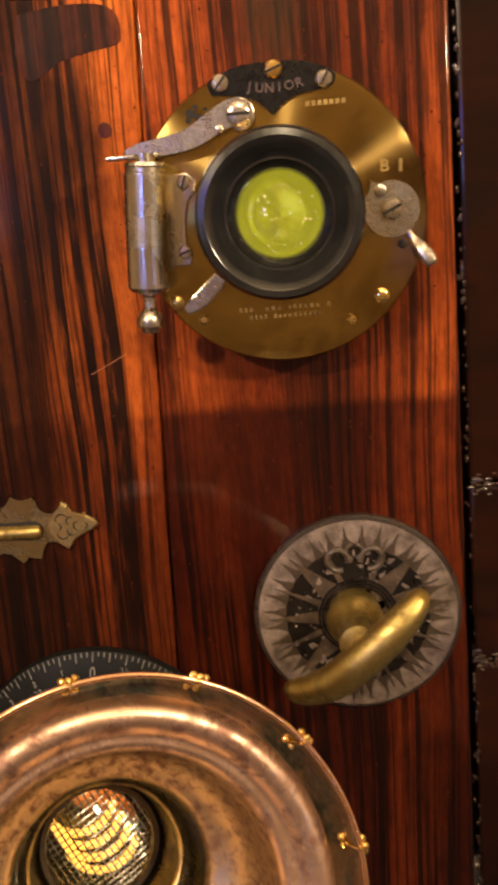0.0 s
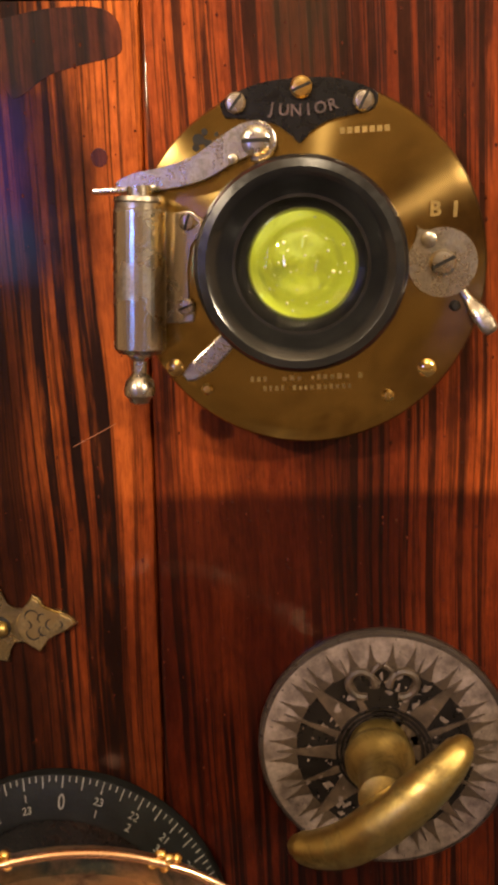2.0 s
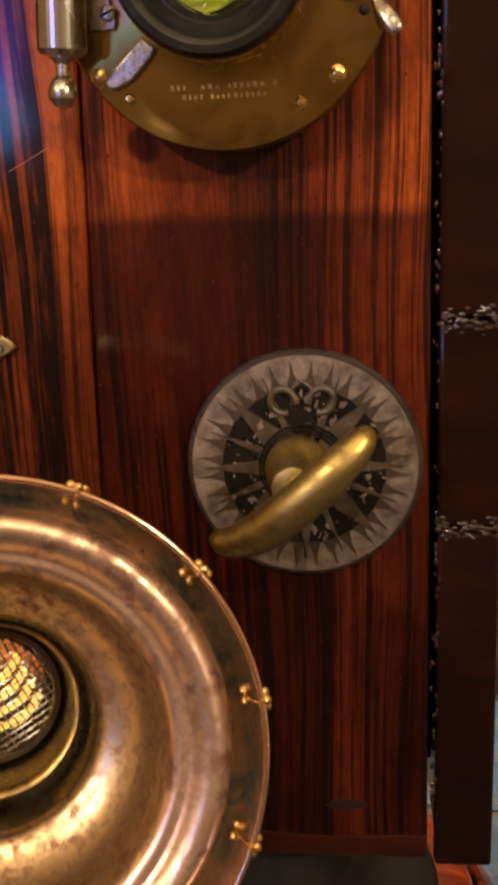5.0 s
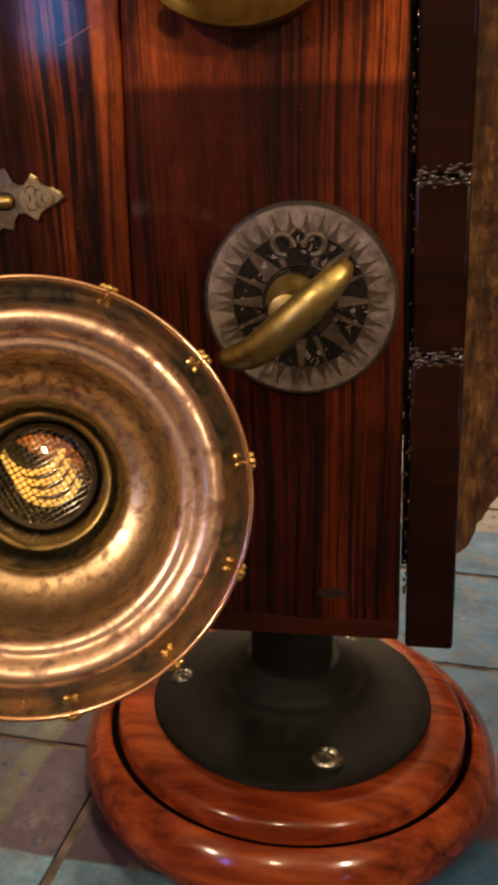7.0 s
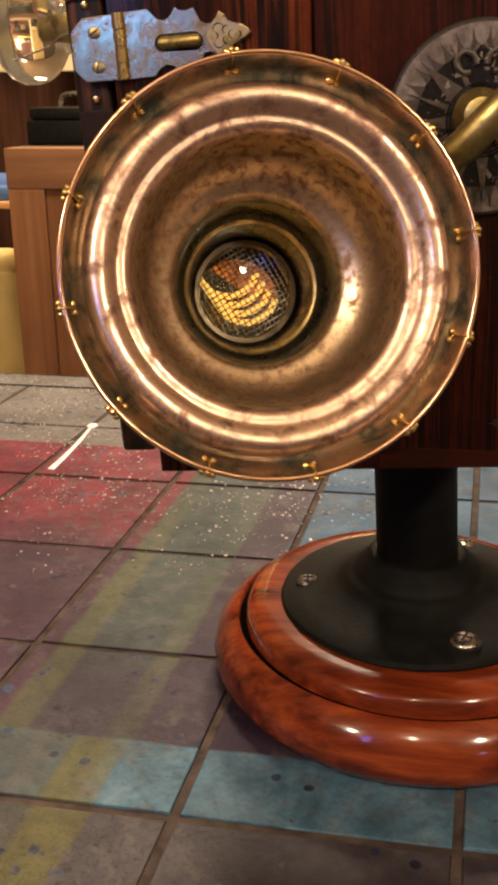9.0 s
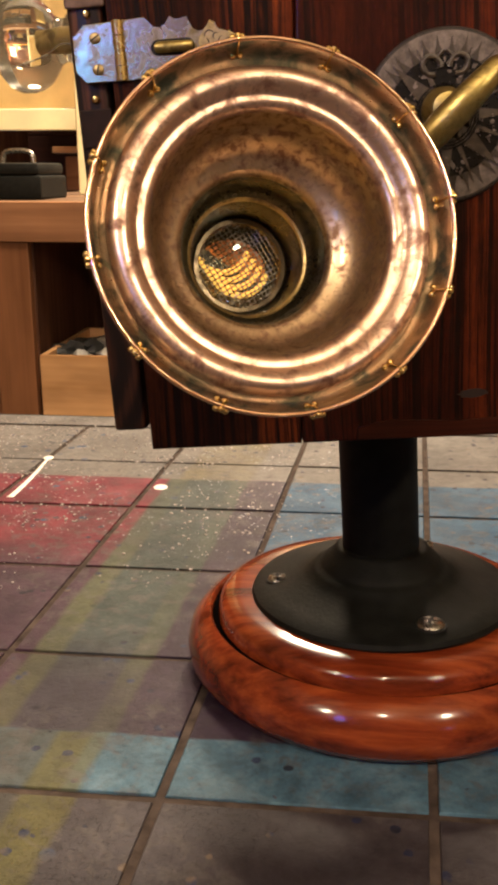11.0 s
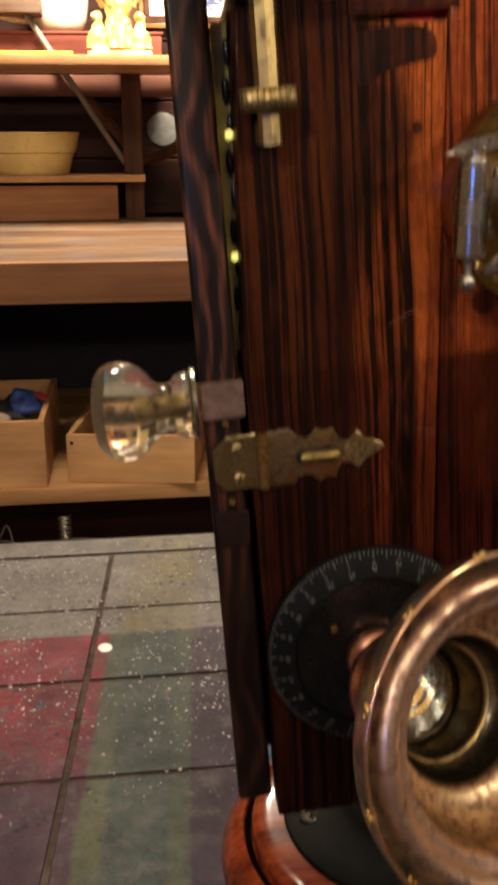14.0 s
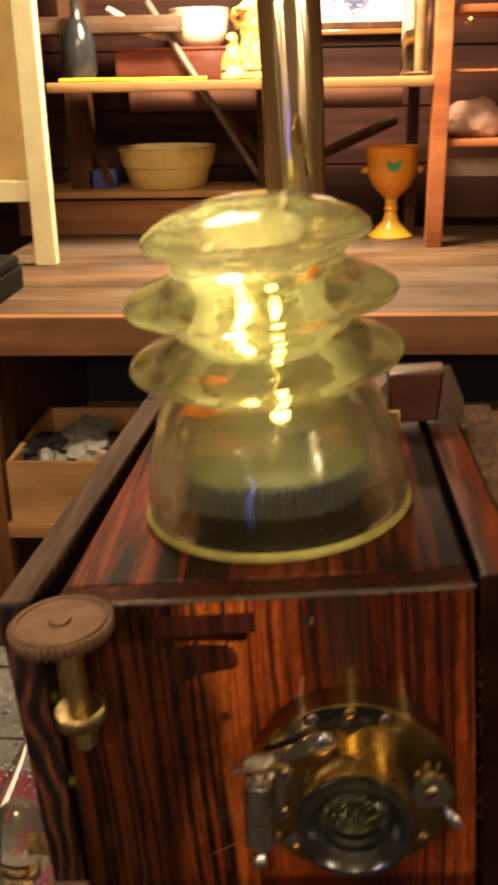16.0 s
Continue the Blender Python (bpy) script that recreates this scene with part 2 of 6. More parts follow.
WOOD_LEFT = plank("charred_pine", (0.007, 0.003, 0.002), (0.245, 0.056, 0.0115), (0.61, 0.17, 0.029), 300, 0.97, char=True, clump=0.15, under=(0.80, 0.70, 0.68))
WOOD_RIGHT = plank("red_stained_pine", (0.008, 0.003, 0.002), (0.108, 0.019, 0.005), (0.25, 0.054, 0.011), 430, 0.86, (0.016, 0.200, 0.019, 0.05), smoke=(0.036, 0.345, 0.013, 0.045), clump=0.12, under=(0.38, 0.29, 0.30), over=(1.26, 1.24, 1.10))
WOOD_TOP = wood("striped_pine", (0.014, 0.006, 0.005), (0.15, 0.028, 0.012), (0.34, 0.085, 0.03), "y", 105, 0.44, 0.60, 0.42, 0.05, 25, (0.35, 1.1), nibs=0.9, stretch=0.05)
WOOD_SIDE = flamed("dark_side_board", (0.010, 0.005, 0.004), (0.125, 0.042, 0.020))
WOOD_RESIN = wood("resin_soaked_board", (0.007, 0.003, 0.002), (0.015, 0.004, 0.002), (0.036, 0.009, 0.004), "x", 90, 0.38, 0.75, 0.30, 0.22, 40, stretch=0.25)
WOOD_BASE = wood("turned_mahogany", (0.040, 0.006, 0.003), (0.185, 0.031, 0.009), (0.33, 0.074, 0.017), "x", 120, 0.34, 0.66, 0.24, 0.58, 30, (0.40, 1.12), stretch=0.10)
n = Nodes("rough_bark")
n.set(Base_Color=n.mix(0.8, n.ramp(n.noise(210, 5, n.scaled(1, 1, 0.25), 0.7), [(0.32, (0.022, 0.010, 0.005)), (0.5, (0.085, 0.038, 0.016)), (0.70, (0.26, 0.13, 0.045))]), n.ramp(n.noise(40, 4), [(0.3, (0.5, 0.5, 0.5)), (0.7, (1.2, 1.2, 1.2))]), "MULTIPLY"), Roughness=0.7, Specular_IOR_Level=0.25)
n.bump(n.noise(240, 6, n.scaled(1, 1, 0.3), 0.7), 1.0, 0.003)
WOOD_BARK = n.mat
WOOD_PALE = wood("pale_pine", (0.36, 0.20, 0.09), (0.50, 0.29, 0.13), (0.60, 0.38, 0.19), "x", 60, 0.3, 0.7, 0.55, 0.05, 6)
WOOD_BENCH = wood("worn_bench", (0.065, 0.038, 0.023), (0.135, 0.082, 0.048), (0.215, 0.138, 0.086), "x", 70, 0.34, 0.68, 0.55, 0.05, 7, (0.40, 1.15), grey=0.45)
WOOD_BOX = wood("golden_ply", (0.50, 0.28, 0.12), (0.62, 0.37, 0.17), (0.70, 0.44, 0.22), "x", 40, 0.3, 0.7, 0.5, 0.05, 7)
WOOD_DARK = wood("dark_timber", (0.03, 0.014, 0.008), (0.08, 0.035, 0.02), (0.14, 0.07, 0.04), "z", 40, 0.3, 0.7, 0.6, 0.0, 6)
WOOD_SHEEN = wood("sheen_top_edge", (0.06, 0.035, 0.026), (0.13, 0.085, 0.066), (0.21, 0.15, 0.12), "y", 150, 0.36, 0.66, 0.75, 0.0, 30)
WOOD_LEDGE = wood("dark_ledge", (0.010, 0.004, 0.003), (0.05, 0.011, 0.005), (0.12, 0.028, 0.010), "z", 300, 0.38, 0.66, 0.7, 0.0, 40)
WOOD_BACK = wood("brown_back_board", (0.014, 0.006, 0.005), (0.034, 0.013, 0.010), (0.070, 0.026, 0.019), "x", 30, 0.3, 0.7, 0.6, 0.0, 6)
WOOD_RED = wood("red_timber", (0.24, 0.075, 0.03), (0.40, 0.14, 0.055), (0.54, 0.22, 0.09), "x", 30, 0.3, 0.7, 0.5, 0.1, 6)
BRASS = metal("brushed_brass", (0.62, 0.45, 0.16), (0.22, 0.13, 0.045), 0.26, 45, (0.5, 0.8))
n = Nodes("turned_brass")
dirt = n.step(n.noise(38, 5, None, 0.6, 0.4), 0.40, 0.72)
n.set(Base_Color=n.mix(dirt, (0.41, 0.298, 0.100), (0.145, 0.089, 0.031)), Metallic=1.0, Anisotropic=1.0, Anisotropic_Rotation=0.25)
n.set(Roughness=n.math("ADD", n.math("MULTIPLY", dirt, 0.04), 0.185))
spin = n.add("ShaderNodeTangent")
spin.direction_type, spin.axis = "RADIAL", "Y"
n.put(n.bsdf.inputs["Tangent"], spin.outputs[0])
BRASS_TURNED = n.mat
BRASS_DULL = metal("aged_brass", (0.50, 0.38, 0.16), (0.16, 0.12, 0.06), 0.36, 120, (0.42, 0.7), 0.12)
GRIP_BRASS = metal("olive_brass", (0.46, 0.355, 0.120), (0.19, 0.14, 0.05), 0.36, 130, (0.42, 0.70), 0.12)
GEAR = plain("brown_brass", (0.150, 0.080, 0.046), 0.60, 0.3, 120, 0.45, 0.2, 0.3)
BRASS_BRIGHT = metal("bright_brass", (0.85, 0.62, 0.22), (0.5, 0.32, 0.1), 0.16, 90, (0.55, 0.8))
COPPER = metal("tarnished_copper", (0.78, 0.565, 0.415), (0.24, 0.135, 0.095), 0.33, 120, (0.44, 0.66), 0.13)
COPPER_BOWL = metal("stained_bronze", (0.60, 0.45, 0.275), (0.24, 0.138, 0.080), 0.33, 270, (0.42, 0.66), 0.04)
COPPER_LIP = metal("verdigris_copper", (0.52, 0.40, 0.285), (0.125, 0.145, 0.12), 0.29, 90, (0.42, 0.66), 0.14)
COPPER_STEM = metal("red_copper", (0.68, 0.35, 0.24), (0.30, 0.13, 0.08), 0.32, 110, (0.48, 0.72), 0.09)
EDGE_WIRE = metal("bright_copper_edge", (0.88, 0.56, 0.36), (0.5, 0.27, 0.16), 0.18, 80, (0.6, 0.8))
NICKEL = metal("worn_nickel", (0.52, 0.49, 0.43), (0.17, 0.15, 0.12), 0.24, 85, (0.46, 0.78), 0.05)
NICKEL_FLAT = metal("satin_nickel", (0.44, 0.415, 0.365), (0.13, 0.115, 0.095), 0.27, 170, (0.46, 0.70), 0.12)
HASP_BRASS = metal("polished_hasp_brass", (0.52, 0.43, 0.24), (0.20, 0.155, 0.07), 0.20, 100, (0.42, 0.72), 0.06)
STEEL = metal("steel_wire", (0.45, 0.45, 0.42), (0.3, 0.3, 0.27), 0.25, 200)
IRON = plain("black_iron", (0.0075, 0.0076, 0.0066), 0.56, 0.4, 90, 0.0, 0.25, 0.10)
BLACK = plain("black_lacquer", (0.006, 0.006, 0.006), 0.28, 0.4, 120, 0.0, 0.05, 0.3)
RUBBER = plain("blackened_metal", (0.058, 0.060, 0.060), 0.20, 0.3, 150, 0.8, 0.02)
DARK = plain("dark_void", (0.006, 0.005, 0.004), 0.8)
ENGRAVED = plain("engraved_gold", (0.27, 0.19, 0.06), 0.45, 0.3, 300, 0.6)
INK = plain("silver_ink", (0.125, 0.125, 0.115), 0.6, 0.3, 400)
BADGE_INK = plain("worn_plate_ink", (0.060, 0.038, 0.036), 0.5, 0.5, 500)
n = Nodes("aged_paper")
foxed = n.ramp(n.noise(170, 6, None, 0.7), [(0.32, (0.036, 0.027, 0.023)), (0.47, (0.110, 0.086, 0.075)), (0.66, (0.215, 0.176, 0.158))])
n.set(Base_Color=n.mix(n.step(n.noise(900, 3), 0.66, 0.72), foxed, (0.02, 0.015, 0.014)), Roughness=0.42, Coat_Weight=0.4, Coat_Roughness=0.28)
n.bump(n.noise(400, 5), 0.5, 0.0006)
PAPER = n.mat
PAPER_DARK = plain("black_print", (0.007, 0.006, 0.0055), 0.30, 0.4, 130, 0.0, 0.3, 0.25)
PAPER_BROWN = plain("brown_print", (0.048, 0.034, 0.023), 0.38, 0.5, 260, 0.0, 0.3)
PAPER_EDGE = plain("grimy_resin", (0.028, 0.022, 0.019), 0.3, 0.5, 90)
PATCH = plain("mauve_leather", (0.14, 0.085, 0.07), 0.75, 0.35, 260, 0.0, 0.6)
LEATHER = plain("brown_enamel", (0.085, 0.03, 0.02), 0.35, 0.25, 80)
n = Nodes("clouded_glass")
n.set(Base_Color=(0.985, 0.96, 0.84, 1), Transmission_Weight=1.0, IOR=1.47, Roughness=n.math("MULTIPLY", n.noise(80, 3), 0.05))
haze = n.add("ShaderNodeBsdfTranslucent", Color=(0.90, 0.85, 0.66, 1))
veil = n.add("ShaderNodeMixShader", Fac=0.06)
n.put(veil.inputs[1], n.bsdf.outputs[0]), n.put(veil.inputs[2], haze.outputs[0])
n.put(n.tree.nodes["Material Output"].inputs["Surface"], veil.outputs[0])
KNOB_GLASS = n.mat
CLEAR = glass("clear_glass", (0.985, 0.96, 0.84), 0.0)
n = Nodes("pressed_glass")
n.set(Transmission_Weight=1.0, IOR=1.45, Roughness=n.math("MULTIPLY", n.noise(60, 4), 0.03))
n.bump(n.noise(48, 3, n.scaled(1, 1, 7)), 0.24, 0.002)
milk = n.add("ShaderNodeBsdfTranslucent", Color=(0.92, 0.88, 0.52, 1))
high = n.step(n.add("ShaderNodeSeparateXYZ", Vector=n.coord).outputs[2], 0.045, 0.075)
n.set(Base_Color=n.mix(high, (0.975, 0.975, 0.87), (0.92, 0.91, 0.56)))
share = n.math("ADD", n.math("ADD", 0.045, n.math("MULTIPLY", n.step(n.noise(38, 5), 0.45, 0.8), 0.06)), n.math("MULTIPLY", high, 0.10))
blend = n.add("ShaderNodeMixShader")
n.put(blend.inputs[0], share), n.put(blend.inputs[1], n.bsdf.outputs[0]), n.put(blend.inputs[2], milk.outputs[0])
n.put(n.tree.nodes["Material Output"].inputs["Surface"], blend.outputs[0])
VASELINE = n.mat
n = Nodes("lens_glass")
n.set(Base_Color=(0.95, 0.97, 0.75, 1), Transmission_Weight=1.0, IOR=1.47, Roughness=n.math("MULTIPLY", n.noise(300, 3), 0.03))
LENS = n.mat
n = Nodes("glow_backing")
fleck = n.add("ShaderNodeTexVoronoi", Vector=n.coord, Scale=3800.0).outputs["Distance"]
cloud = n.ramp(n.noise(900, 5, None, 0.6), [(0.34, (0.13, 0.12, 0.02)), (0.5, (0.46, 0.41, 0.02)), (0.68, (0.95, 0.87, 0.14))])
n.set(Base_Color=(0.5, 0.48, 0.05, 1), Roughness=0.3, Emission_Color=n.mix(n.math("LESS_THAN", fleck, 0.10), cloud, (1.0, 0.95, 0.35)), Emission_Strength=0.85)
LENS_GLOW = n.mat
n = Nodes("lit_rim_glass")
n.set(Base_Color=n.ramp(n.noise(40, 4), [(0.3, (0.50, 0.46, 0.12)), (0.7, (0.85, 0.80, 0.30))]), Transmission_Weight=0.55, Roughness=0.16)
n.bump(n.noise(90, 4), 0.2, 0.002)
LIT_RIM = n.mat
n = Nodes("pipe_brass")
n.set(Base_Color=n.mix(n.step(n.noise(20, 5, n.scaled(1, 1, 0.25)), 0.42, 0.68), (0.80, 0.66, 0.42), (0.45, 0.34, 0.21)), Metallic=1.0, Roughness=0.21)
n.bump(n.noise(75, 3, n.scaled(1, 1, 0.05)), 0.5, 0.004)
PIPE_BRASS = n.mat
FAIRY = glow("fairy_light", (1.0, 0.84, 0.38), 700.0)
AMBER = glow("amber_thread_glow", (1.0, 0.52, 0.08), 1.7)
BULB = glow("tiny_bulb", (1.0, 0.97, 0.62), 9.0)
GAP_LIGHT = glow("gap_light", (1.0, 0.78, 0.15), 3.0)

# ---- builders ----
TILTED = Matrix.Translation((0.03, 0.053, 0.2)) @ Matrix.Rotation(radians(-4.2), 4, "Y") @ Matrix.Translation((-0.03, -0.053, -0.2))
LEVEL = Matrix.Identity(4)
FRONT = 0.053  # the face of the cabinet


def thing(name, base, label, category, pose_of=LEVEL, group="", kind=""):
    ob = new(name)
    ob.empty_display_size = 0.02
    ob.matrix_world = pose_of @ Matrix.Translation(base)
    ob["base"] = base
    return tagged(ob, label, category, group, kind)


def root(ob):
    while ob.parent:
        ob = ob.parent
    return ob


def finish(bm, name, material, smooth=35):
    bmesh.ops.recalc_face_normals(bm, faces=bm.faces)
    me = bpy.data.meshes.new(name)
    bm.to_mesh(me)
    bm.free()
    for face in me.polygons:
        face.use_smooth = smooth > 0
    if smooth > 0:
        me.set_sharp_from_angle(angle=radians(smooth))
        # the broad faces of bevelled boards and plates stay flat
        count = len(me.polygons)
        usual = sum(face.area for face in me.polygons) / max(1, count)
        for face in me.polygons:
            if len(face.vertices) > 4 or (count < 400 and face.area > 4 * usual):
                face.use_smooth = False
    me.materials.append(material)
    return me


def part(name, bm, material, parent, label="", smooth=35):
    """Links bm, written in the thing's own large frame, as one mesh under a thing or a part."""
    bm.transform(Matrix.Translation(-Vector(root(parent)["base"])))
    ob = new(name, finish(bm, name, material, smooth))
    ob.parent = parent
    return tagged(ob, label)


def single(name, bm, material, base, label, category, pose_of=LEVEL, group="", kind="", smooth=35):
    bm.transform(Matrix.Translation(-Vector(base)))
    ob = new(name, finish(bm, name, material, smooth))
    ob.matrix_world = pose_of @ Matrix.Translation(base)
    ob["base"] = base
    return tagged(ob, label, category, group, kind)


def block(lo, hi, bevel=0.001, segments=2, bm=None):
    bm = bm or bmesh.new()
    size, mid = Vector(hi) - Vector(lo), (Vector(hi) + Vector(lo)) / 2
    made = bmesh.ops.create_cube(bm, size=1, matrix=Matrix.LocRotScale(mid, None, size))
    if bevel:
        edges = list({e for v in made["verts"] for e in v.link_edges})
        bmesh.ops.bevel(bm, geom=edges, offset=bevel, segments=segments, affect="EDGES", profile=0.5)
    return bm


def lathe(profile, m=LEVEL, steps=64, close=False, bm=None):
    """Turns a profile of (radius, height) about z, then places it by m."""
    bm = bm or bmesh.new()
    rings = []
    for r, h in profile:
        if r < 1e-6:
            rings.append([bm.verts.new(m @ Vector((0, 0, h)))])
        else:
            rings.append([bm.verts.new(m @ Vector((r * math.cos(2 * math.pi * k / steps), r * math.sin(2 * math.pi * k / steps), h))) for k in range(steps)])
    pairs = list(zip(rings, rings[1:])) + ([(rings[-1], rings[0])] if close else [])
    for a, b in pairs:
        for k in range(steps):
            j = (k + 1) % steps
            if len(a) == 1 and len(b) == 1:
                continue
            if len(a) == 1:
                bm.faces.new((a[0], b[k], b[j]))
            elif len(b) == 1:
                bm.faces.new((a[k], a[j], b[0]))
            else:
                bm.faces.new((a[k], a[j], b[j], b[k]))
    return bm


def rod(a, b, r, steps=16, bm=None, r2=None):
    a, b = Vector(a), Vector(b)
    m = Matrix.Translation(a) @ (b - a).to_track_quat("Z", "Y").to_matrix().to_4x4()
    h = (b - a).length
    return lathe([(0, 0), (r, 0), (r2 or r, h), (0, h)], m, steps, bm=bm)


def ball(at, r, steps=20, bm=None, squash=(1, 1, 1)):
    bm = bm or bmesh.new()
    bmesh.ops.create_uvsphere(bm, u_segments=steps, v_segments=steps // 2 + 2, radius=r, matrix=Matrix.LocRotScale(Vector(at), None, Vector(squash)))
    return bm


def prism(points, w0, w1, bm=None, bevel=0.0, y0=None):
    """A flat shape of (x, z) points on the cabinet's face, from w0 to w1 metres in front of it."""
    bm = bm or bmesh.new()
    y0 = FRONT if y0 is None else y0
    back = [bm.verts.new((x, y0 - w0, z)) for x, z in points]
    front = [bm.verts.new((x, y0 - w1, z)) for x, z in points]
    top = bm.faces.new(front)
    bm.faces.new(back[::-1])
    n = len(points)
    for k in range(n):
        bm.faces.new((back[k], back[(k + 1) % n], front[(k + 1) % n], front[k]))
    if bevel:
        bmesh.ops.bevel(bm, geom=list(top.edges), offset=bevel, segments=2, affect="EDGES", profile=0.5)
    return bm


def arc(cx, cz, r, a0, a1, n):
    return [(cx + r * math.cos(radians(a0 + (a1 - a0) * k / n)), cz + r * math.sin(radians(a0 + (a1 - a0) * k / n))) for k in range(n + 1)]


def smooth_line(points, n=6):
    """Points along a smooth curve through the given ones."""
    out, last = [], len(points) - 1
    for k in range(last):
        p0, p1, p2, p3 = (Vector(points[min(max(k + d, 0), last)]) for d in (-1, 0, 1, 2))
        for s in range(n):
            t = s / n
            out.append(0.5 * (2 * p1 + (p2 - p0) * t + (2 * p0 - 5 * p1 + 4 * p2 - p3) * t * t + (3 * p1 - p0 - 3 * p2 + p3) * t ** 3))
    return out + [Vector(points[-1])]


def sweep(path, radii, steps=16, bm=None, flat=(1, 1), up=(0, 0, 1)):
    """A round bar along a path with a radius at each point."""
    bm = bm or bmesh.new()
    rings, last = [], len(path) - 1
    for k, p in enumerate(path):
        way = (Vector(path[min(k + 1, last)]) - Vector(path[max(k - 1, 0)])).normalized()
        side = way.cross(Vector(up)).normalized()
        over = side.cross(way)
        rings.append([bm.verts.new(Vector(p) + radii[k] * (flat[0] * math.cos(2 * math.pi * s / steps) * side + flat[1] * math.sin(2 * math.pi * s / steps) * over)) for s in range(steps)])
    for a, b in zip(rings, rings[1:]):
        for s in range(steps):
            bm.faces.new((a[s], a[(s + 1) % steps], b[(s + 1) % steps], b[s]))
    bm.faces.new(rings[0][::-1])
    bm.faces.new(rings[-1])
    return bm


def beads(spots, fine=1):
    """Many small drops in one bmesh; spots: (x, y, z, rx, ry, rz) each."""
    seed = bmesh.new()
    bmesh.ops.create_icosphere(seed, subdivisions=fine, radius=1.0)
    v = np.array([q.co[:] for q in seed.verts])
    f = np.array([[q.index for q in t.verts] for t in seed.faces])
    seed.free()
    spots = np.array(spots)
    every = (v[None] * spots[:, None, 3:] + spots[:, None, :3]).reshape(-1, 3)
    faces = (f[None] + len(v) * np.arange(len(spots))[:, None, None]).reshape(-1, 3)
    me = bpy.data.meshes.new("drops")
    me.from_pydata(every.tolist(), [], faces.tolist())
    bm = bmesh.new()
    bm.from_mesh(me)
    bpy.data.meshes.remove(me)
    return bm


def outward(x, z, w=0.0):
    """A frame on the cabinet's face whose z axis points out of it, to the viewer."""
    return Matrix.Translation((x, FRONT - w, z)) @ Matrix.Rotation(radians(90), 4, "X")


def lettering(text, size, m, depth=0.0002, spread=1.0, bold=0.0):
    curve = bpy.data.curves.new("letters", "FONT")
    curve.body, curve.size, curve.extrude = text, size, depth
    curve.align_x, curve.align_y, curve.space_character = "CENTER", "CENTER", spread
    curve.resolution_u, curve.offset = 3, bold
    ob = bpy.data.objects.new("letters", curve)
    bm = bmesh.new()
    bm.from_mesh(ob.to_mesh())
    ob.to_mesh_clear()
    bpy.data.objects.remove(ob)
    bpy.data.curves.remove(curve)
    bm.transform(m)
    return bm


def slotted(x, z, w, r, turn, tall=0.0012, parent=None, material=None, name="screw"):
    """A domed screw head with its slot."""
    bm = lathe([(r, 0), (r, tall * 0.55), (r * 0.8, tall * 0.9), (r * 0.4, tall), (0, tall)], outward(x, z, w), 20)
    screw = part(name, bm, material, parent)
    cut = block((-r * 0.92, -r * 0.13, tall * 0.82), (r * 0.92, r * 0.13, tall + 0.00012), 0)
    cut.transform(outward(x, z, w) @ Matrix.Rotation(radians(turn), 4, "Z"))
    part("slot", cut, DARK, screw, "dark slot")
    return screw


# ---- wooden cabinet ----
cabinet = thing("cabinet", (0.036, 0.16, 0.205), "dark stained pine box with streaked varnished planks, on a black pole", "box", TILTED)
L, R, B, T, BACK = -0.052, 0.124, 0.205, 0.561, 0.345


def slanted_plank(x0b, x1b, x0t, x1t, y0, y1, z0, z1, bevel):
    bm = bmesh.new()
    v = [bm.verts.new(p) for p in ((x0b, y0, z0), (x1b, y0, z0), (x1b, y1, z0), (x0b, y1, z0), (x0t, y0, z1), (x1t, y0, z1), (x1t, y1, z1), (x0t, y1, z1))]
    for f in ((0, 1, 5, 4), (1, 2, 6, 5), (2, 3, 7, 6), (3, 0, 4, 7), (4, 5, 6, 7), (3, 2, 1, 0)):
        bm.faces.new([v[k] for k in f])
    bmesh.ops.bevel(bm, geom=list(bm.edges), offset=bevel, segments=3, affect="EDGES", profile=0.5)
    return bm


def toed_board(x0f, x1f, x0b, x1b, y0, y1, z0, z1, bevel):
    """A board or panel whose long sides run inwards towards the back."""
    bm = bmesh.new()
    plan = ((x0f, y0), (x1f, y0), (x1b, y1), (x0b, y1))
    v = [bm.verts.new((x, y, z)) for z in (z0, z1) for x, y in plan]
    for f in ((0, 1, 5, 4), (1, 2, 6, 5), (2, 3, 7, 6), (3, 0, 4, 7), (4, 5, 6, 7), (3, 2, 1, 0)):
        bm.faces.new([v[k] for k in f])
    bmesh.ops.bevel(bm, geom=list(bm.edges), offset=bevel, segments=3, affect="EDGES", profile=0.5)
    return bm


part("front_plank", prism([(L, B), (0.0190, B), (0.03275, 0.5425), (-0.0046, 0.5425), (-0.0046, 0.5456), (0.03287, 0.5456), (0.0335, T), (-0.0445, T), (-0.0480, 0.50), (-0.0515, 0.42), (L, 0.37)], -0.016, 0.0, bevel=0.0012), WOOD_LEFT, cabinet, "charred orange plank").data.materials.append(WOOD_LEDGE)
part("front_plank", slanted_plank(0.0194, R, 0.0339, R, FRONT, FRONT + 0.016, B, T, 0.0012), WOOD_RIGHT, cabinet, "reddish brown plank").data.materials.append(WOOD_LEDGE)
for ob in [o for o in bpy.data.objects if o.name.startswith("front_plank")]:
    for f in ob.data.polygons:
        f.material_index = 1 if f.normal.z > 0.8 else 0
part("side_wall", toed_board(-0.0430, -0.0340, -0.0285, -0.0195, FRONT + 0.017, BACK - 0.011, B + 0.004, T - 0.013, 0.001), WOOD_SIDE, cabinet)
part("side_wall", block((R - 0.012, FRONT + 0.017, B + 0.004), (R - 0.002, BACK - 0.011, T - 0.013), 0.001), WOOD_SIDE, cabinet)
part("back_wall", block((-0.0285, BACK - 0.010, B), (R, BACK, T - 0.013), 0.001), WOOD_SIDE, cabinet)
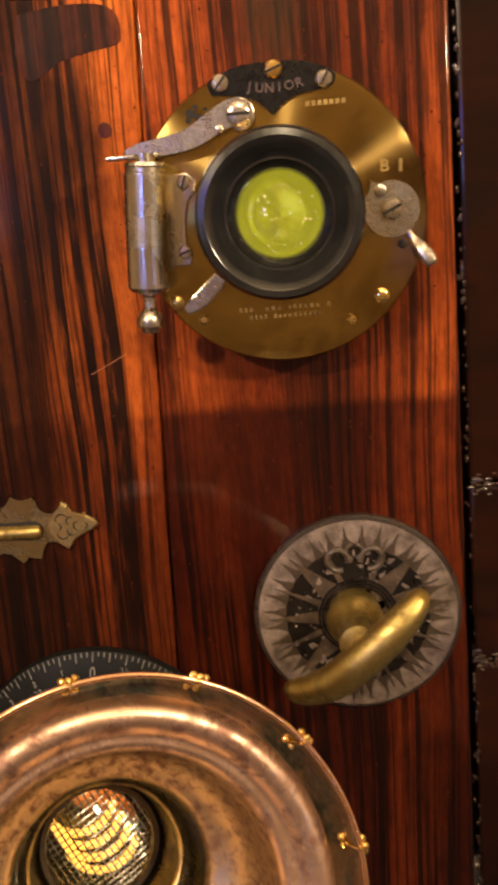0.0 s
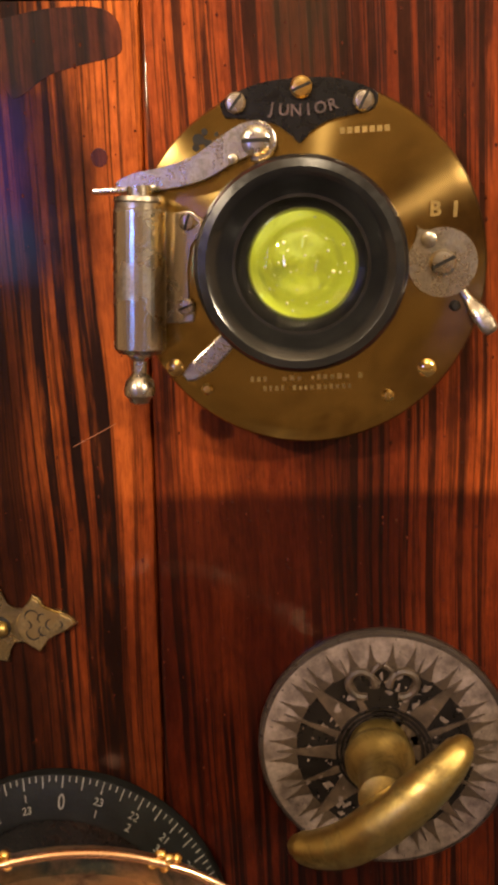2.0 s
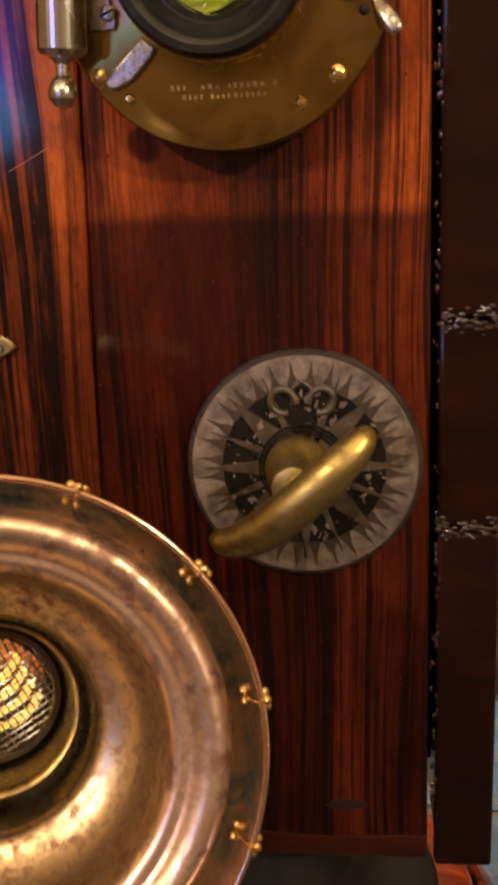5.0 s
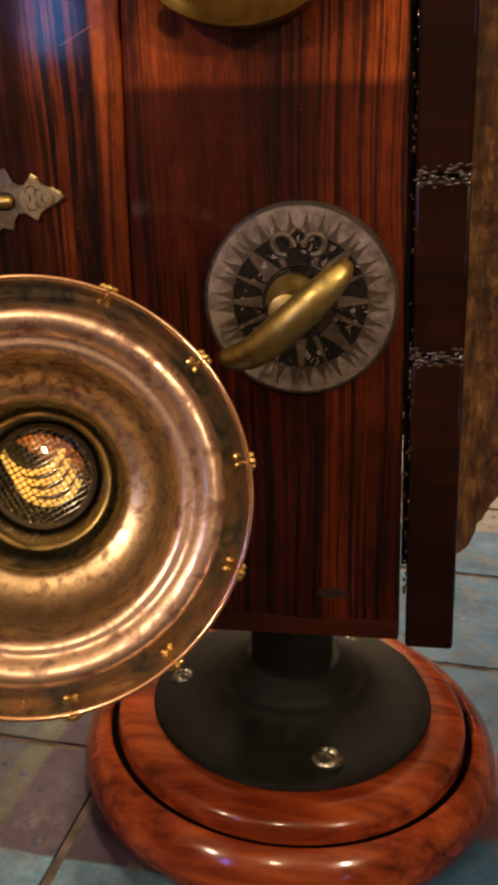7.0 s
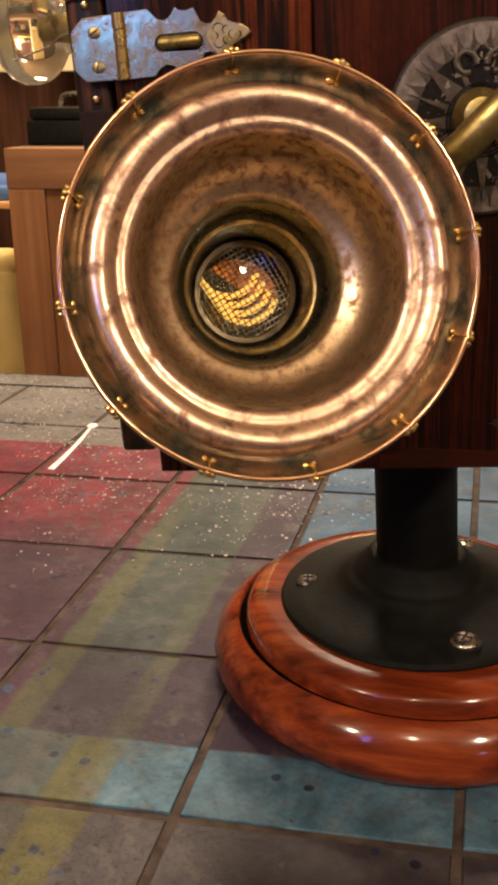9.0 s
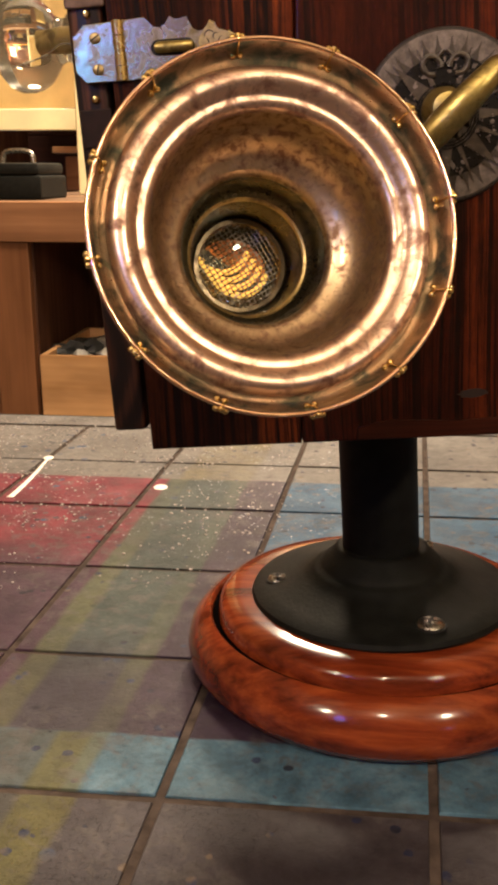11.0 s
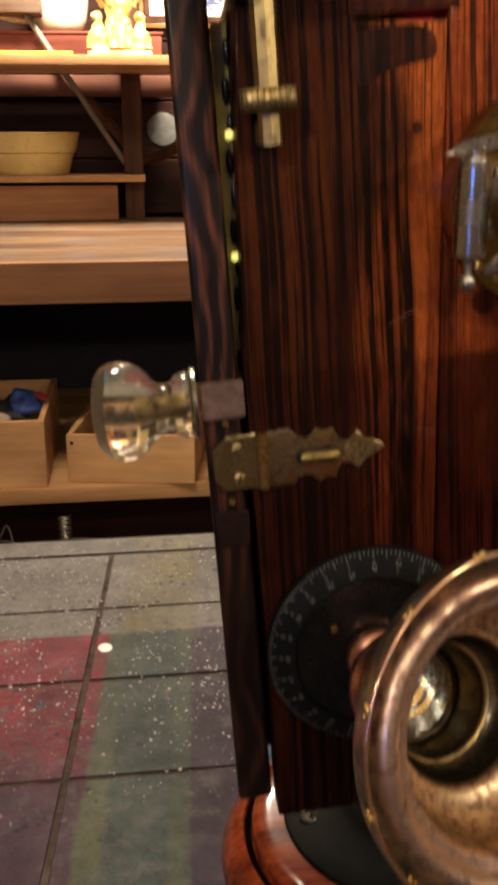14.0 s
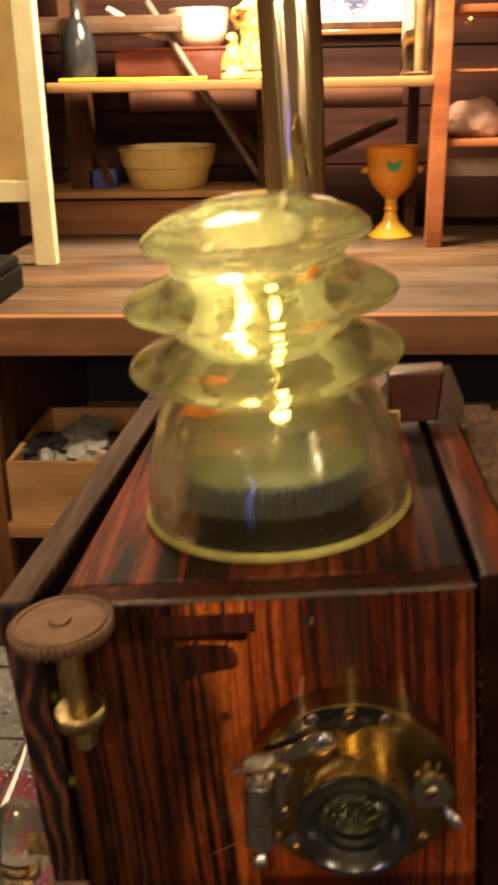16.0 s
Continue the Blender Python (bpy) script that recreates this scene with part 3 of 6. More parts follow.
part("floor_board", toed_board(-0.0335, R - 0.013, -0.019, R - 0.013, FRONT + 0.017, BACK - 0.011, B, B + 0.012, 0.001), WOOD_SIDE, cabinet)
part("top_board", toed_board(-0.0445, R, -0.0290, R, FRONT + 0.0165, BACK, T - 0.012, T + 0.0005, 0.0015), WOOD_TOP, cabinet, "glossy striped top board")
left = part("side_board", toed_board(-0.070, -0.0545, -0.0475, -0.0310, 0.056, BACK - 0.003, 0.214, 0.563, 0.0022), WOOD_SIDE, cabinet, "dark flamed side board with grey sheen painted on its top edge")
# upward faces painted grey-brown for the bench light glancing off them
left.data.materials.append(WOOD_SHEEN)
for f in left.data.polygons:
    f.material_index = 1 if f.normal.z > 0.8 else 0
part("filled_hole", block((-0.0475, BACK - 0.030, 0.5625), (-0.0425, BACK - 0.014, 0.5633), 0.0002), DARK, left)
right = part("side_board", block((0.1275, 0.060, 0.202), (0.1445, 0.342, 0.563), 0.0015, 2), WOOD_RESIN, cabinet, "resin coated side board")
right.data.materials.append(WOOD_TOP)
for f in right.data.polygons:
    f.material_index = 1 if f.normal.z > 0.8 else 0
for z0, z1 in ((0.200, 0.3205), (0.3225, 0.3840), (0.3860, 0.564)):
    part("facing_block", block((0.1265, 0.0555, z0), (0.1455, 0.0598, z1), 0.0014, 2), WOOD_RESIN, right)
part("spacer", toed_board(-0.0522, -0.0422, -0.0350, -0.0308, 0.080, 0.30, 0.225, 0.42, 0.0002), DARK, cabinet)
part("spacer", block((0.1242, 0.080, 0.225), (0.1272, 0.262, 0.545), 0), DARK, cabinet)
# the pierced brass ribbon in the gap, with a string of tiny lights behind it
part("brass_strip", prism([(-0.0543, 0.396), (-0.0505, 0.396), (-0.0470, 0.548), (-0.0530, 0.548)], 0, 0.0008, y0=0.0690), plain("yellow_lacquer", (0.24, 0.20, 0.045), 0.3, 0.3, 120), cabinet, "olive yellow strip in the gap")
for k in range(11):
    part("black_bead", ball((-0.0512 + k * 0.0003 + 0.0006 * (-1) ** k, 0.0675, 0.406 + k * 0.0131), 0.0042, 14, None, (0.36, 0.35, 1.25)), BLACK, cabinet)
for z in (0.462, 0.508):
    part("fairy_light", ball((-0.0518 + (z - 0.42) * 0.03, 0.0668, z), 0.0017, 10), GAP_LIGHT, cabinet)
# beads of hardened resin along the joints of the side board
rng = random.Random(4)
spots = []
for z in (0.3215, 0.3850):
    for k in range(70):
        r = rng.uniform(0.0003, 0.0010)
        spots.append((0.1266 + 0.0188 * rng.random(), 0.0556, z + rng.gauss(0, 0.0017), r * 1.4, r * 0.6, r * 0.8))
for k in range(120):
    r = rng.uniform(0.0003, 0.0009)
    spots.append((0.1262 + rng.gauss(0, 0.0005), 0.0556, rng.uniform(0.22, 0.55), r * 0.8, r * 0.6, r * 1.5))
tagged(part("resin_bead", beads(spots, 2), plain("wet_resin", (0.02, 0.010, 0.007), 0.12, 0.3, 200, 0.0, 0.1, 1.0), right, "shiny black resin", 80), kind="stuff")
spots = []
for k in range(560):
    r, along = rng.uniform(0.0006, 0.0014), L + (R - L) * rng.random() ** 0.75
    spots.append((along, FRONT + 0.0004 + abs(rng.gauss(0, 0.0006)), T - 0.0002, r * rng.uniform(0.8, 1.6), r * 0.8, r * 0.9))
for k in range(80):
    r, along = rng.uniform(0.0014, 0.0024), L + (R - L) * rng.random() ** 0.6
    spots.append((along, FRONT + 0.0012 + abs(rng.gauss(0, 0.0006)), T - 0.0003, r * rng.uniform(0.8, 1.4), r * 0.9, r * 0.5))
tagged(part("varnish_drip", beads(spots, 2), plain("wet_varnish", (0.06, 0.035, 0.025), 0.12, 0.3, 200, 0.0, 0.1, 1.0), cabinet, "shiny varnish beads", 80), kind="stuff")
rng = random.Random(17)
spots = []
for k in range(420):
    z = 0.56 - 0.30 * rng.random() ** 1.6
    r = rng.uniform(0.00016, 0.00042)
    spots.append((rng.uniform(-0.04, 0.122), FRONT, z, r, r * 0.7, r * rng.uniform(1, 1.8)))
tagged(part("varnish_nib", beads(spots, 2), plain("varnish_nib", (0.06, 0.012, 0.006), 0.08, 0.3, 200), cabinet, "specks of dust in the varnish", 80), kind="stuff")
# a small ledge with a red light tucked beneath it, and a peg hole
ledge = part("ledge", prism([(-0.0046, 0.5457), (0.0369, 0.5457), (0.0369, 0.5548), (-0.0046, 0.5548)], -0.001, 0.0005, bevel=0.0003), WOOD_LEDGE, cabinet, "dark red wooden ledge")
part("red_light", prism([(0.0200, 0.5412), (0.0322, 0.5412), (0.0322, 0.5442), (0.0200, 0.5442)], 0.0, 0.0006, bevel=0.0002, y0=FRONT + 0.0160), glow("red_light", (1.0, 0.02, 0.06), 2.2), ledge, "glowing red light behind the slot")
hole = part("peg_hole", lathe([(0, 0), (0.0019, 0), (0.0019, 0.0003), (0, 0.0003)], Matrix.Translation((0.0574, FRONT + 0.0001, 0.5495)) @ Matrix.Rotation(radians(90), 4, "X"), 20), DARK, cabinet, "small dark hole")
# yellowish highlight at the hole's edge, painted as a small flat piece
part("chip", prism([(0.0588, 0.5478), (0.0600, 0.5480), (0.0598, 0.5512), (0.0590, 0.5505)], -0.001, 0.0002), plain("yellow_highlight", (0.30, 0.15, 0.05), 0.5), hole)
# the dark scar and the knot
scar = [(-0.002, 0.5395), (0.010, 0.541), (0.022, 0.5405), (0.0272, 0.5375), (0.0282, 0.532), (0.0268, 0.5290), (0.018, 0.5275), (0.009, 0.5255), (0.0035, 0.5222), (-0.001, 0.521), (-0.004, 0.529)]
part("scar", prism([(p.x, p.y) for p in smooth_line([(*q, 0) for q in scar], 4)], -0.001, 0.00015, bevel=0.0001), wood("scorched_wood", (0.012, 0.005, 0.003), (0.085, 0.020, 0.008), (0.22, 0.055, 0.017), "z", 260, 0.40, 0.66, 0.5, 0.05, 60, pins=0.8), cabinet, "scorched hollow")
bm = prism([(0.0203 + (x - 0.0203) * 0.9 + 0.0006 * noise.noise((x * 900, z * 900, 1)), z) for x, z in arc(0.0203, 0.5052, 0.0024, 0, 360, 18)[:-1]], -0.001, 0.00012, bevel=0.0001)
part("knot", bm, wood("knot_wood", (0.010, 0.004, 0.003), (0.06, 0.016, 0.006), (0.16, 0.04, 0.012), "z", 700), cabinet)
part("scratch", sweep(smooth_line([(0.0069, FRONT - 0.0001, 0.4313), (0.0142, FRONT - 0.0001, 0.4348), (0.0190, FRONT - 0.0001, 0.4372)], 5), [0.00013] * 11, 6), plain("bare_scratch", (0.26, 0.10, 0.045), 0.5), cabinet, "pale scratch")
part("bottom_batten", prism([(0.0448, 0.2056), (0.1236, 0.2056), (0.1236, 0.2142), (0.0900, 0.2128), (0.0600, 0.2146), (0.0455, 0.2118)], -0.001, 0.0008, bevel=0.0004), wood("batten_wood", (0.012, 0.004, 0.003), (0.045, 0.010, 0.005), (0.10, 0.024, 0.010), "x", 160, 0.36, 0.7, 0.35, 0.2, 40), cabinet, "dark worn strip")
part("knot", prism([(0.0975 + 0.0062 * math.cos(k * 0.35) * (1 + 0.2 * math.sin(3 * k)), 0.2251 + 0.0021 * math.sin(k * 0.35) + 0.05 * 0.0062 * math.cos(k * 0.35)) for k in range(18)], -0.001, 0.00012, bevel=0.0001), plain("black_knot", (0.012, 0.005, 0.004), 0.5, 0.4, 200), cabinet, "black knot")
# live-edge slab on the far side
bm = bmesh.new()
rows = []
for k in range(178):
    z = 0.208 + k * 0.002
    low = min(1.0, k / 23.0)
    rough = 0.006 * noise.noise((z * 30, 0, 3)) + 0.004 * noise.noise((z * 110, 5, 1)) + 0.0030 * noise.noise((z * 300, 2, 7))
    edge = 0.152 + (0.012 + rough + 0.012 * math.exp(-((z - 0.235) / 0.012) ** 2)) * (0.3 + 0.7 * low)
    bark = [(edge - 0.004 + 0.002 * noise.noise((z * 220, 8, 4)), 0.1265 + 0.003 * noise.noise((z * 160, 2, 2))), (edge, 0.134 + 0.003 * noise.noise((z * 90, 2, 2))), (edge + 0.003 + 0.0025 * noise.noise((z * 180, 4, 9)), 0.150), (edge + 0.003 + 0.0025 * noise.noise((z * 140, 7, 5)), 0.175), (edge + 0.002, 0.262)]
    rows.append([bm.verts.new((x, y, z)) for x, y in [(0.1456, 0.125)] + bark + [(0.1456, 0.265)]])
for a, b in zip(rows, rows[1:]):
    for k in range(7):
        bm.faces.new((a[k], a[(k + 1) % 7], b[(k + 1) % 7], b[k]))
bm.faces.new(rows[0][::-1]), bm.faces.new(rows[-1])
part("live_edge_slab", bm, WOOD_BARK, cabinet, "rough slab with its bark edge", 60)

# the pads and pins of the side board
part("leather_pad", block((-0.0700, 0.0535, 0.3995), (-0.0525, 0.0565, 0.4150), 0.0012), PATCH, cabinet, "worn mauve leather pad")
part("dark_pad", block((-0.0685, 0.0545, 0.3430), (-0.0545, 0.0565, 0.3590), 0.0008), plain("dark_leather", (0.014, 0.006, 0.005), 0.6, 0.3, 200, 0.0, 0.1, 0.15), cabinet, "dark leather pad")
for z in (0.3972, 0.3631):
    bm = lathe([(0.0019, 0), (0.0019, 0.0008), (0.0012, 0.0018), (0, 0.0021)], outward(-0.0610, z, -0.0032), 16)
    part("brass_pin", bm, BRASS_BRIGHT, cabinet)

# ---- brass hasp ----
hasp = thing("hasp", (-0.047, 0.0525, 0.381), "ornate aged brass hasp with leaf point, on the cabinet front", "hasp", TILTED)
leaf = [(-0.0620, 0.3924), (-0.0632, 0.3907), (-0.0650, 0.3890), (-0.0672, 0.3879), (-0.0675, 0.3740), (-0.0654, 0.3729), (-0.0640, 0.3712), (-0.0633, 0.3694), (-0.0490, 0.3692), (-0.0490, 0.3930)]
plate = part("fixed_leaf", prism(leaf, -0.0020, 0.0012, bevel=0.0004), HASP_BRASS, hasp, "hasp leaf with scooped corners")
for x, z, turn in ((-0.0575, 0.3869, 30), (-0.0574, 0.3745, 75)):
    slotted(x, z, 0.0012, 0.0023, turn, 0.0011, plate, BRASS_DULL)
for k in range(4):
    part("knuckle", rod((-0.0474, FRONT - 0.0016, 0.3693 + k * 0.0060), (-0.0474, FRONT - 0.0016, 0.3750 + k * 0.0060), 0.0024, 18), BRASS, hasp, "worn round knuckle")
outline = [(-0.0458, 0.3930), (-0.0356, 0.3933), (-0.0342, 0.3910), (-0.0321, 0.3889), (-0.0293, 0.3884), (-0.0269, 0.3897), (-0.0258, 0.3914), (-0.0251, 0.3935), (-0.0242, 0.3920), (-0.0230, 0.3912), (-0.0207, 0.3911), (-0.0176, 0.3925), (-0.0172, 0.3898), (-0.0160, 0.3872), (-0.0138, 0.3859), (-0.0115, 0.3857), (-0.0096, 0.3876), (-0.0086, 0.3902), (-0.0063, 0.3888), (-0.0050, 0.3862), (-0.0007, 0.3852), (0.0024, 0.3834), (0.0038, 0.3816),
           (0.0010, 0.3795), (-0.0030, 0.3780), (-0.0053, 0.3770), (-0.0069, 0.3742), (-0.0077, 0.3728), (-0.0096, 0.3752), (-0.0123, 0.3766), (-0.0149, 0.3764), (-0.0165, 0.3740), (-0.0172, 0.3700), (-0.0190, 0.3710), (-0.0215, 0.3716), (-0.0237, 0.3688), (-0.0253, 0.3711), (-0.0271, 0.3728), (-0.0303, 0.3736), (-0.0333, 0.3720), (-0.0347, 0.3693), (-0.0458, 0.3690)]
swing = part("swinging_leaf", prism(outline, 0.0002, 0.0013, bevel=0.0003), HASP_BRASS, hasp, "scalloped leaf with spear point")
tip = part("spear_tip", prism([(-0.0113, 0.3854), (-0.0096, 0.3870), (-0.0085, 0.3896), (-0.0065, 0.3883), (-0.0052, 0.3858), (-0.0007, 0.3848), (0.0022, 0.3832), (0.0034, 0.3816), (0.0010, 0.3798), (-0.0030, 0.3784), (-0.0055, 0.3773), (-0.0071, 0.3744), (-0.0077, 0.3734), (-0.0095, 0.3756), (-0.0116, 0.3769), (-0.0132, 0.3792), (-0.0138, 0.3815), (-0.0130, 0.3838)], 0.0012, 0.0020, bevel=0.0004), BRASS_DULL, hasp, "engraved spear tip")
for x, z, r, a0, a1 in ((-0.0088, 0.3838, 0.0020, 20, 200), (-0.0088, 0.3792, 0.0020, 160, 340), (-0.0058, 0.3833, 0.0014, 60, 250), (-0.0058, 0.3797, 0.0014, 110, 300), (-0.0034, 0.3815, 0.0016, 90, 270), (-0.0104, 0.3815, 0.0012, -80, 80), (-0.0012, 0.3815, 0.0009, -90, 90)):
    part("scroll", sweep([(p[0], FRONT - 0.00205, p[1]) for p in arc(x, z, r, a0, a1, 10)], [0.00006 + 0.00020 * math.sin(math.pi * k / 10) for k in range(11)], 6, up=(0, 1, 0)), DARK, tip, "dark engraved scroll")
part("slot", prism(arc(-0.0309, 0.3809, 0.0031, 90, 270, 10) + arc(-0.0186, 0.3806, 0.0033, -90, 90, 10), 0.00135, 0.00145), DARK, swing, "dark slot")
part("staple", sweep([(-0.0318, FRONT - 0.0024, 0.3808), (-0.0314, FRONT - 0.0026, 0.3808), (-0.0300, FRONT - 0.0028, 0.3808), (-0.0180, FRONT - 0.0028, 0.3806), (-0.0164, FRONT - 0.0026, 0.3806), (-0.0160, FRONT - 0.0024, 0.3806)], [0.0012, 0.0020, 0.0023, 0.0023, 0.0020, 0.0012], 16), GRIP_BRASS, hasp, "dull brass staple")

# ---- camera shutter ----
CX, CZ = 0.0713, 0.4758
shutter = thing("camera_shutter", (CX, FRONT, CZ), "antique brass camera shutter with black rimmed yellow lens", "shutter", TILTED)
part("face_plate", lathe([(0.0124, 0.0), (0.0424, 0.0), (0.0426, 0.0128), (0.0420, 0.0138), (0.0400, 0.0140), (0.0398, 0.0140), (0.0126, 0.0140), (0.0124, 0.0140)], outward(CX, CZ), 128, True), BRASS_TURNED, shutter, "round turned brass plate", 25)
barrel = part("lens_barrel", lathe([(0.0225, 0.0139), (0.0225, 0.0300), (0.0218, 0.0315), (0.0213, 0.0315)], outward(CX, CZ + 0.0007), 96), BRASS, shutter, "brass lens barrel")
part("bezel", lathe([(0.0214, 0.0302), (0.0226, 0.0314), (0.0232, 0.0340), (0.0230, 0.0366), (0.0220, 0.0382), (0.0203, 0.0386), (0.0188, 0.0378), (0.0170, 0.0345), (0.0152, 0.0325), (0.0145, 0.0325), (0.0140, 0.0305), (0.0126, 0.0290), (0.0121, 0.0240)], outward(CX, CZ + 0.0007), 96), RUBBER, barrel, "glossy black dished rim")
part("lens", lathe([(0, 0.0293), (0.004, 0.0290), (0.008, 0.0278), (0.0119, 0.0258), (0.0119, 0.0246), (0.008, 0.0228), (0.004, 0.0217), (0, 0.0213)], outward(CX, CZ + 0.0007), 64), LENS, barrel, "domed lens glass")
# pale beads drawn for the glass's bubbles and its sparkle
rng = random.Random(21)
spots = []
for k in range(70):
    a, d, r = rng.uniform(0, 6.28), 0.0112 * rng.random() ** 0.5, 0.00009 + 0.00034 * rng.random() ** 2.5
    spots.append((CX + d * math.cos(a), FRONT - 0.0293 + 23.4 * d * d, CZ + 0.0007 + d * math.sin(a), r, r * 0.6, r))
tagged(part("dust_speck", beads(spots, 2), plain("pale_speck", (0.75, 0.70, 0.35), 0.2, 0.4, 300), barrel, "pale specks on the lens", 80), kind="stuff")
part("tube", lathe([(0.0121, 0.0240), (0.0121, 0.0015), (0.0105, 0.0015), (0.0105, 0.0008), (0.0123, 0.0008), (0.0123, 0.0240)], outward(CX, CZ + 0.0007), 64, True), DARK, barrel, "black inside of the tube")
# added disc whose own glow replaces lights deep inside the box
part("lit_disc", lathe([(0, 0.0012), (0.0104, 0.0012), (0.0104, 0.0004), (0, 0.0004)], outward(CX, CZ + 0.0007), 48), LENS_GLOW, barrel, "self-glowing yellow-green disc")
for dx, dz, r in ((-0.0020, -0.0015, 0.0005), (-0.0009, -0.0017, 0.00025), (-0.0037, 0.0034, 0.00045)):
    part("tiny_bulb", ball((CX + dx, FRONT - 0.0014, CZ + 0.0007 + dz), r, 12), BULB, barrel, "tiny bright bulb")
badge = [(p.x, p.y) for p in smooth_line([(0.0543, 0.5105, 0), (0.0533, 0.5135, 0), (0.0550, 0.5150, 0), (0.0620, 0.5175, 0), (0.0713, 0.5182, 0), (0.0806, 0.5175, 0), (0.0880, 0.5148, 0), (0.0896, 0.5130, 0), (0.0882, 0.5103, 0), (0.0840, 0.5095, 0), (0.0780, 0.5085, 0), (0.0735, 0.5060, 0), (0.0714, 0.5040, 0), (0.0690, 0.5062, 0), (0.0650, 0.5088, 0), (0.0590, 0.5100, 0)], 4)]
plate = part("name_plate", prism(badge, 0.0141, 0.0149, bevel=0.0002), BLACK, shutter, "black bat-shaped name plate")
for k, ch in enumerate("JUNIOR"):
    a = radians(-13 + k * 5.2)
    m = Matrix.Translation((0.0722 + 0.031 * math.sin(a), FRONT - 0.0150, 0.5420 - 0.031 * math.cos(a))) @ Matrix.Rotation(radians(90), 4, "X") @ Matrix.Rotation(a, 4, "Z")
    part("letter", lettering(ch, 0.0036, m, bold=0.00008), BADGE_INK, plate)
slotted(0.0570, 0.5136, 0.0149, 0.0024, 50, 0.0014, shutter, NICKEL)
slotted(0.0862, 0.5122, 0.0149, 0.0024, 60, 0.0014, shutter, NICKEL)
slotted(0.0722, 0.5160, 0.0149, 0.0025, 20, 0.0016, shutter, BRASS_BRIGHT)
# cocking lever over the cylinder
spine = smooth_line([(0.0285, 0.4958, 0), (0.0330, 0.4972, 0), (0.0400, 0.4978, 0), (0.0480, 0.4995, 0), (0.0545, 0.5030, 0), (0.0600, 0.5055, 0)], 5)
over, under = [], []
for k, p in enumerate(spine):
    w = 0.0014 + 0.0022 * (k / (len(spine) - 1)) ** 0.8
    q = spine[min(k + 1, len(spine) - 1)] - spine[max(k - 1, 0)]
    n = Vector((-q.y, q.x, 0)).normalized()
    over.append((p.x + n.x * w, p.y + n.y * w)), under.append((p.x - n.x * w, p.y - n.y * w))
end = arc(0.0616, 0.5046, 0.0046, 110, -110, 14)
part("cocking_lever", prism(over + end + under[::-1], 0.0165, 0.0186, bevel=0.0004), NICKEL_FLAT, shutter, "curved nickel lever")
slotted(0.0616, 0.5046, 0.0186, 0.0035, 0, 0.0015, shutter, NICKEL)
ballbm = lathe([(0.0012, 0), (0.0011, 0.0006), (0, 0.0011)], outward(0.0560, 0.5010, 0.0186), 14)
part("stud", ballbm, NICKEL, shutter)
part("lever_tongue", block((0.0236, 0.0300, 0.4948), (0.0385, 0.0360, 0.4960), 0.0004), NICKEL_FLAT, shutter)
# air cylinder
top, low = Vector((0.0346, 0.0305, 0.4935)), Vector((0.0319, 0.0305, 0.4578))
m = Matrix.Translation(low) @ (top - low).to_track_quat("Z", "Y").to_matrix().to_4x4()
h = (top - low).length
cyl = part("air_cylinder", lathe([(0, 0), (0.0050, 0), (0.0061, 0.0012), (0.0062, h - 0.003), (0.0058, h - 0.0026), (0.0058, h - 0.0014), (0.0061, h - 0.001), (0.0058, h), (0, h)], m, 40), NICKEL, shutter, "worn nickel air cylinder")
part("cylinder_tip", lathe([(0, -0.0124), (0.0022, -0.0118), (0.0026, -0.0110), (0.0036, -0.0100), (0.0038, -0.0085), (0.0034, -0.0068), (0.0024, -0.0055), (0.0017, -0.0046), (0.0017, -0.0018), (0.0030, -0.0006), (0.0030, 0)], m, 28), NICKEL, cyl)
part("cylinder_rod", rod(top, top + Vector((0.0, 0, 0.0024)), 0.0030, 20), NICKEL, cyl)
strap = [(0.0375, 0.4900), (0.0450, 0.4902), (0.0476, 0.4880), (0.0472, 0.4850), (0.0440, 0.4820), (0.0432, 0.4760), (0.0428, 0.4690), (0.0445, 0.4660), (0.0440, 0.4640), (0.0375, 0.4640)]
strap_ob = part("cylinder_strap", prism(strap, 0.0142, 0.0156, bevel=0.0003), NICKEL, shutter)
slotted(0.0441, 0.4876, 0.0156, 0.0020, 70, 0.0011, strap_ob, NICKEL)
slotted(0.0426, 0.4678, 0.0156, 0.0020, 20, 0.0011, strap_ob, NICKEL)
# the stop on the right with its finger lever
stop = [(0.0975, 0.4840)] + arc(0.1034, 0.4752, 0.0080, 118, -225, 40)
cam_ob = part("stop_lever", prism(stop, 0.0141, 0.0158, bevel=0.0004), NICKEL_FLAT, shutter, "teardrop nickel stop")
part("finger", sweep(smooth_line([(0.1075, 0.0378, 0.4690), (0.1095, 0.0370, 0.4660), (0.1112, 0.0355, 0.4635), (0.1135, 0.0345, 0.4600), (0.1142, 0.0345, 0.4588)], 4), [0.0010 + 0.0011 * math.sin(math.pi * min(1, max(0, k - 3) / 14)) for k in range(17)], 14, flat=(1.0, 0.4), up=(0, 1, 0)), NICKEL_FLAT, cam_ob)
slotted(0.1034, 0.4752, 0.0158, 0.0031, 25, 0.0018, cam_ob, NICKEL)
part("stud", lathe([(0.0018, 0), (0.0017, 0.0008), (0, 0.0015)], outward(0.1003, 0.4806, 0.0158), 14), NICKEL, cam_ob)
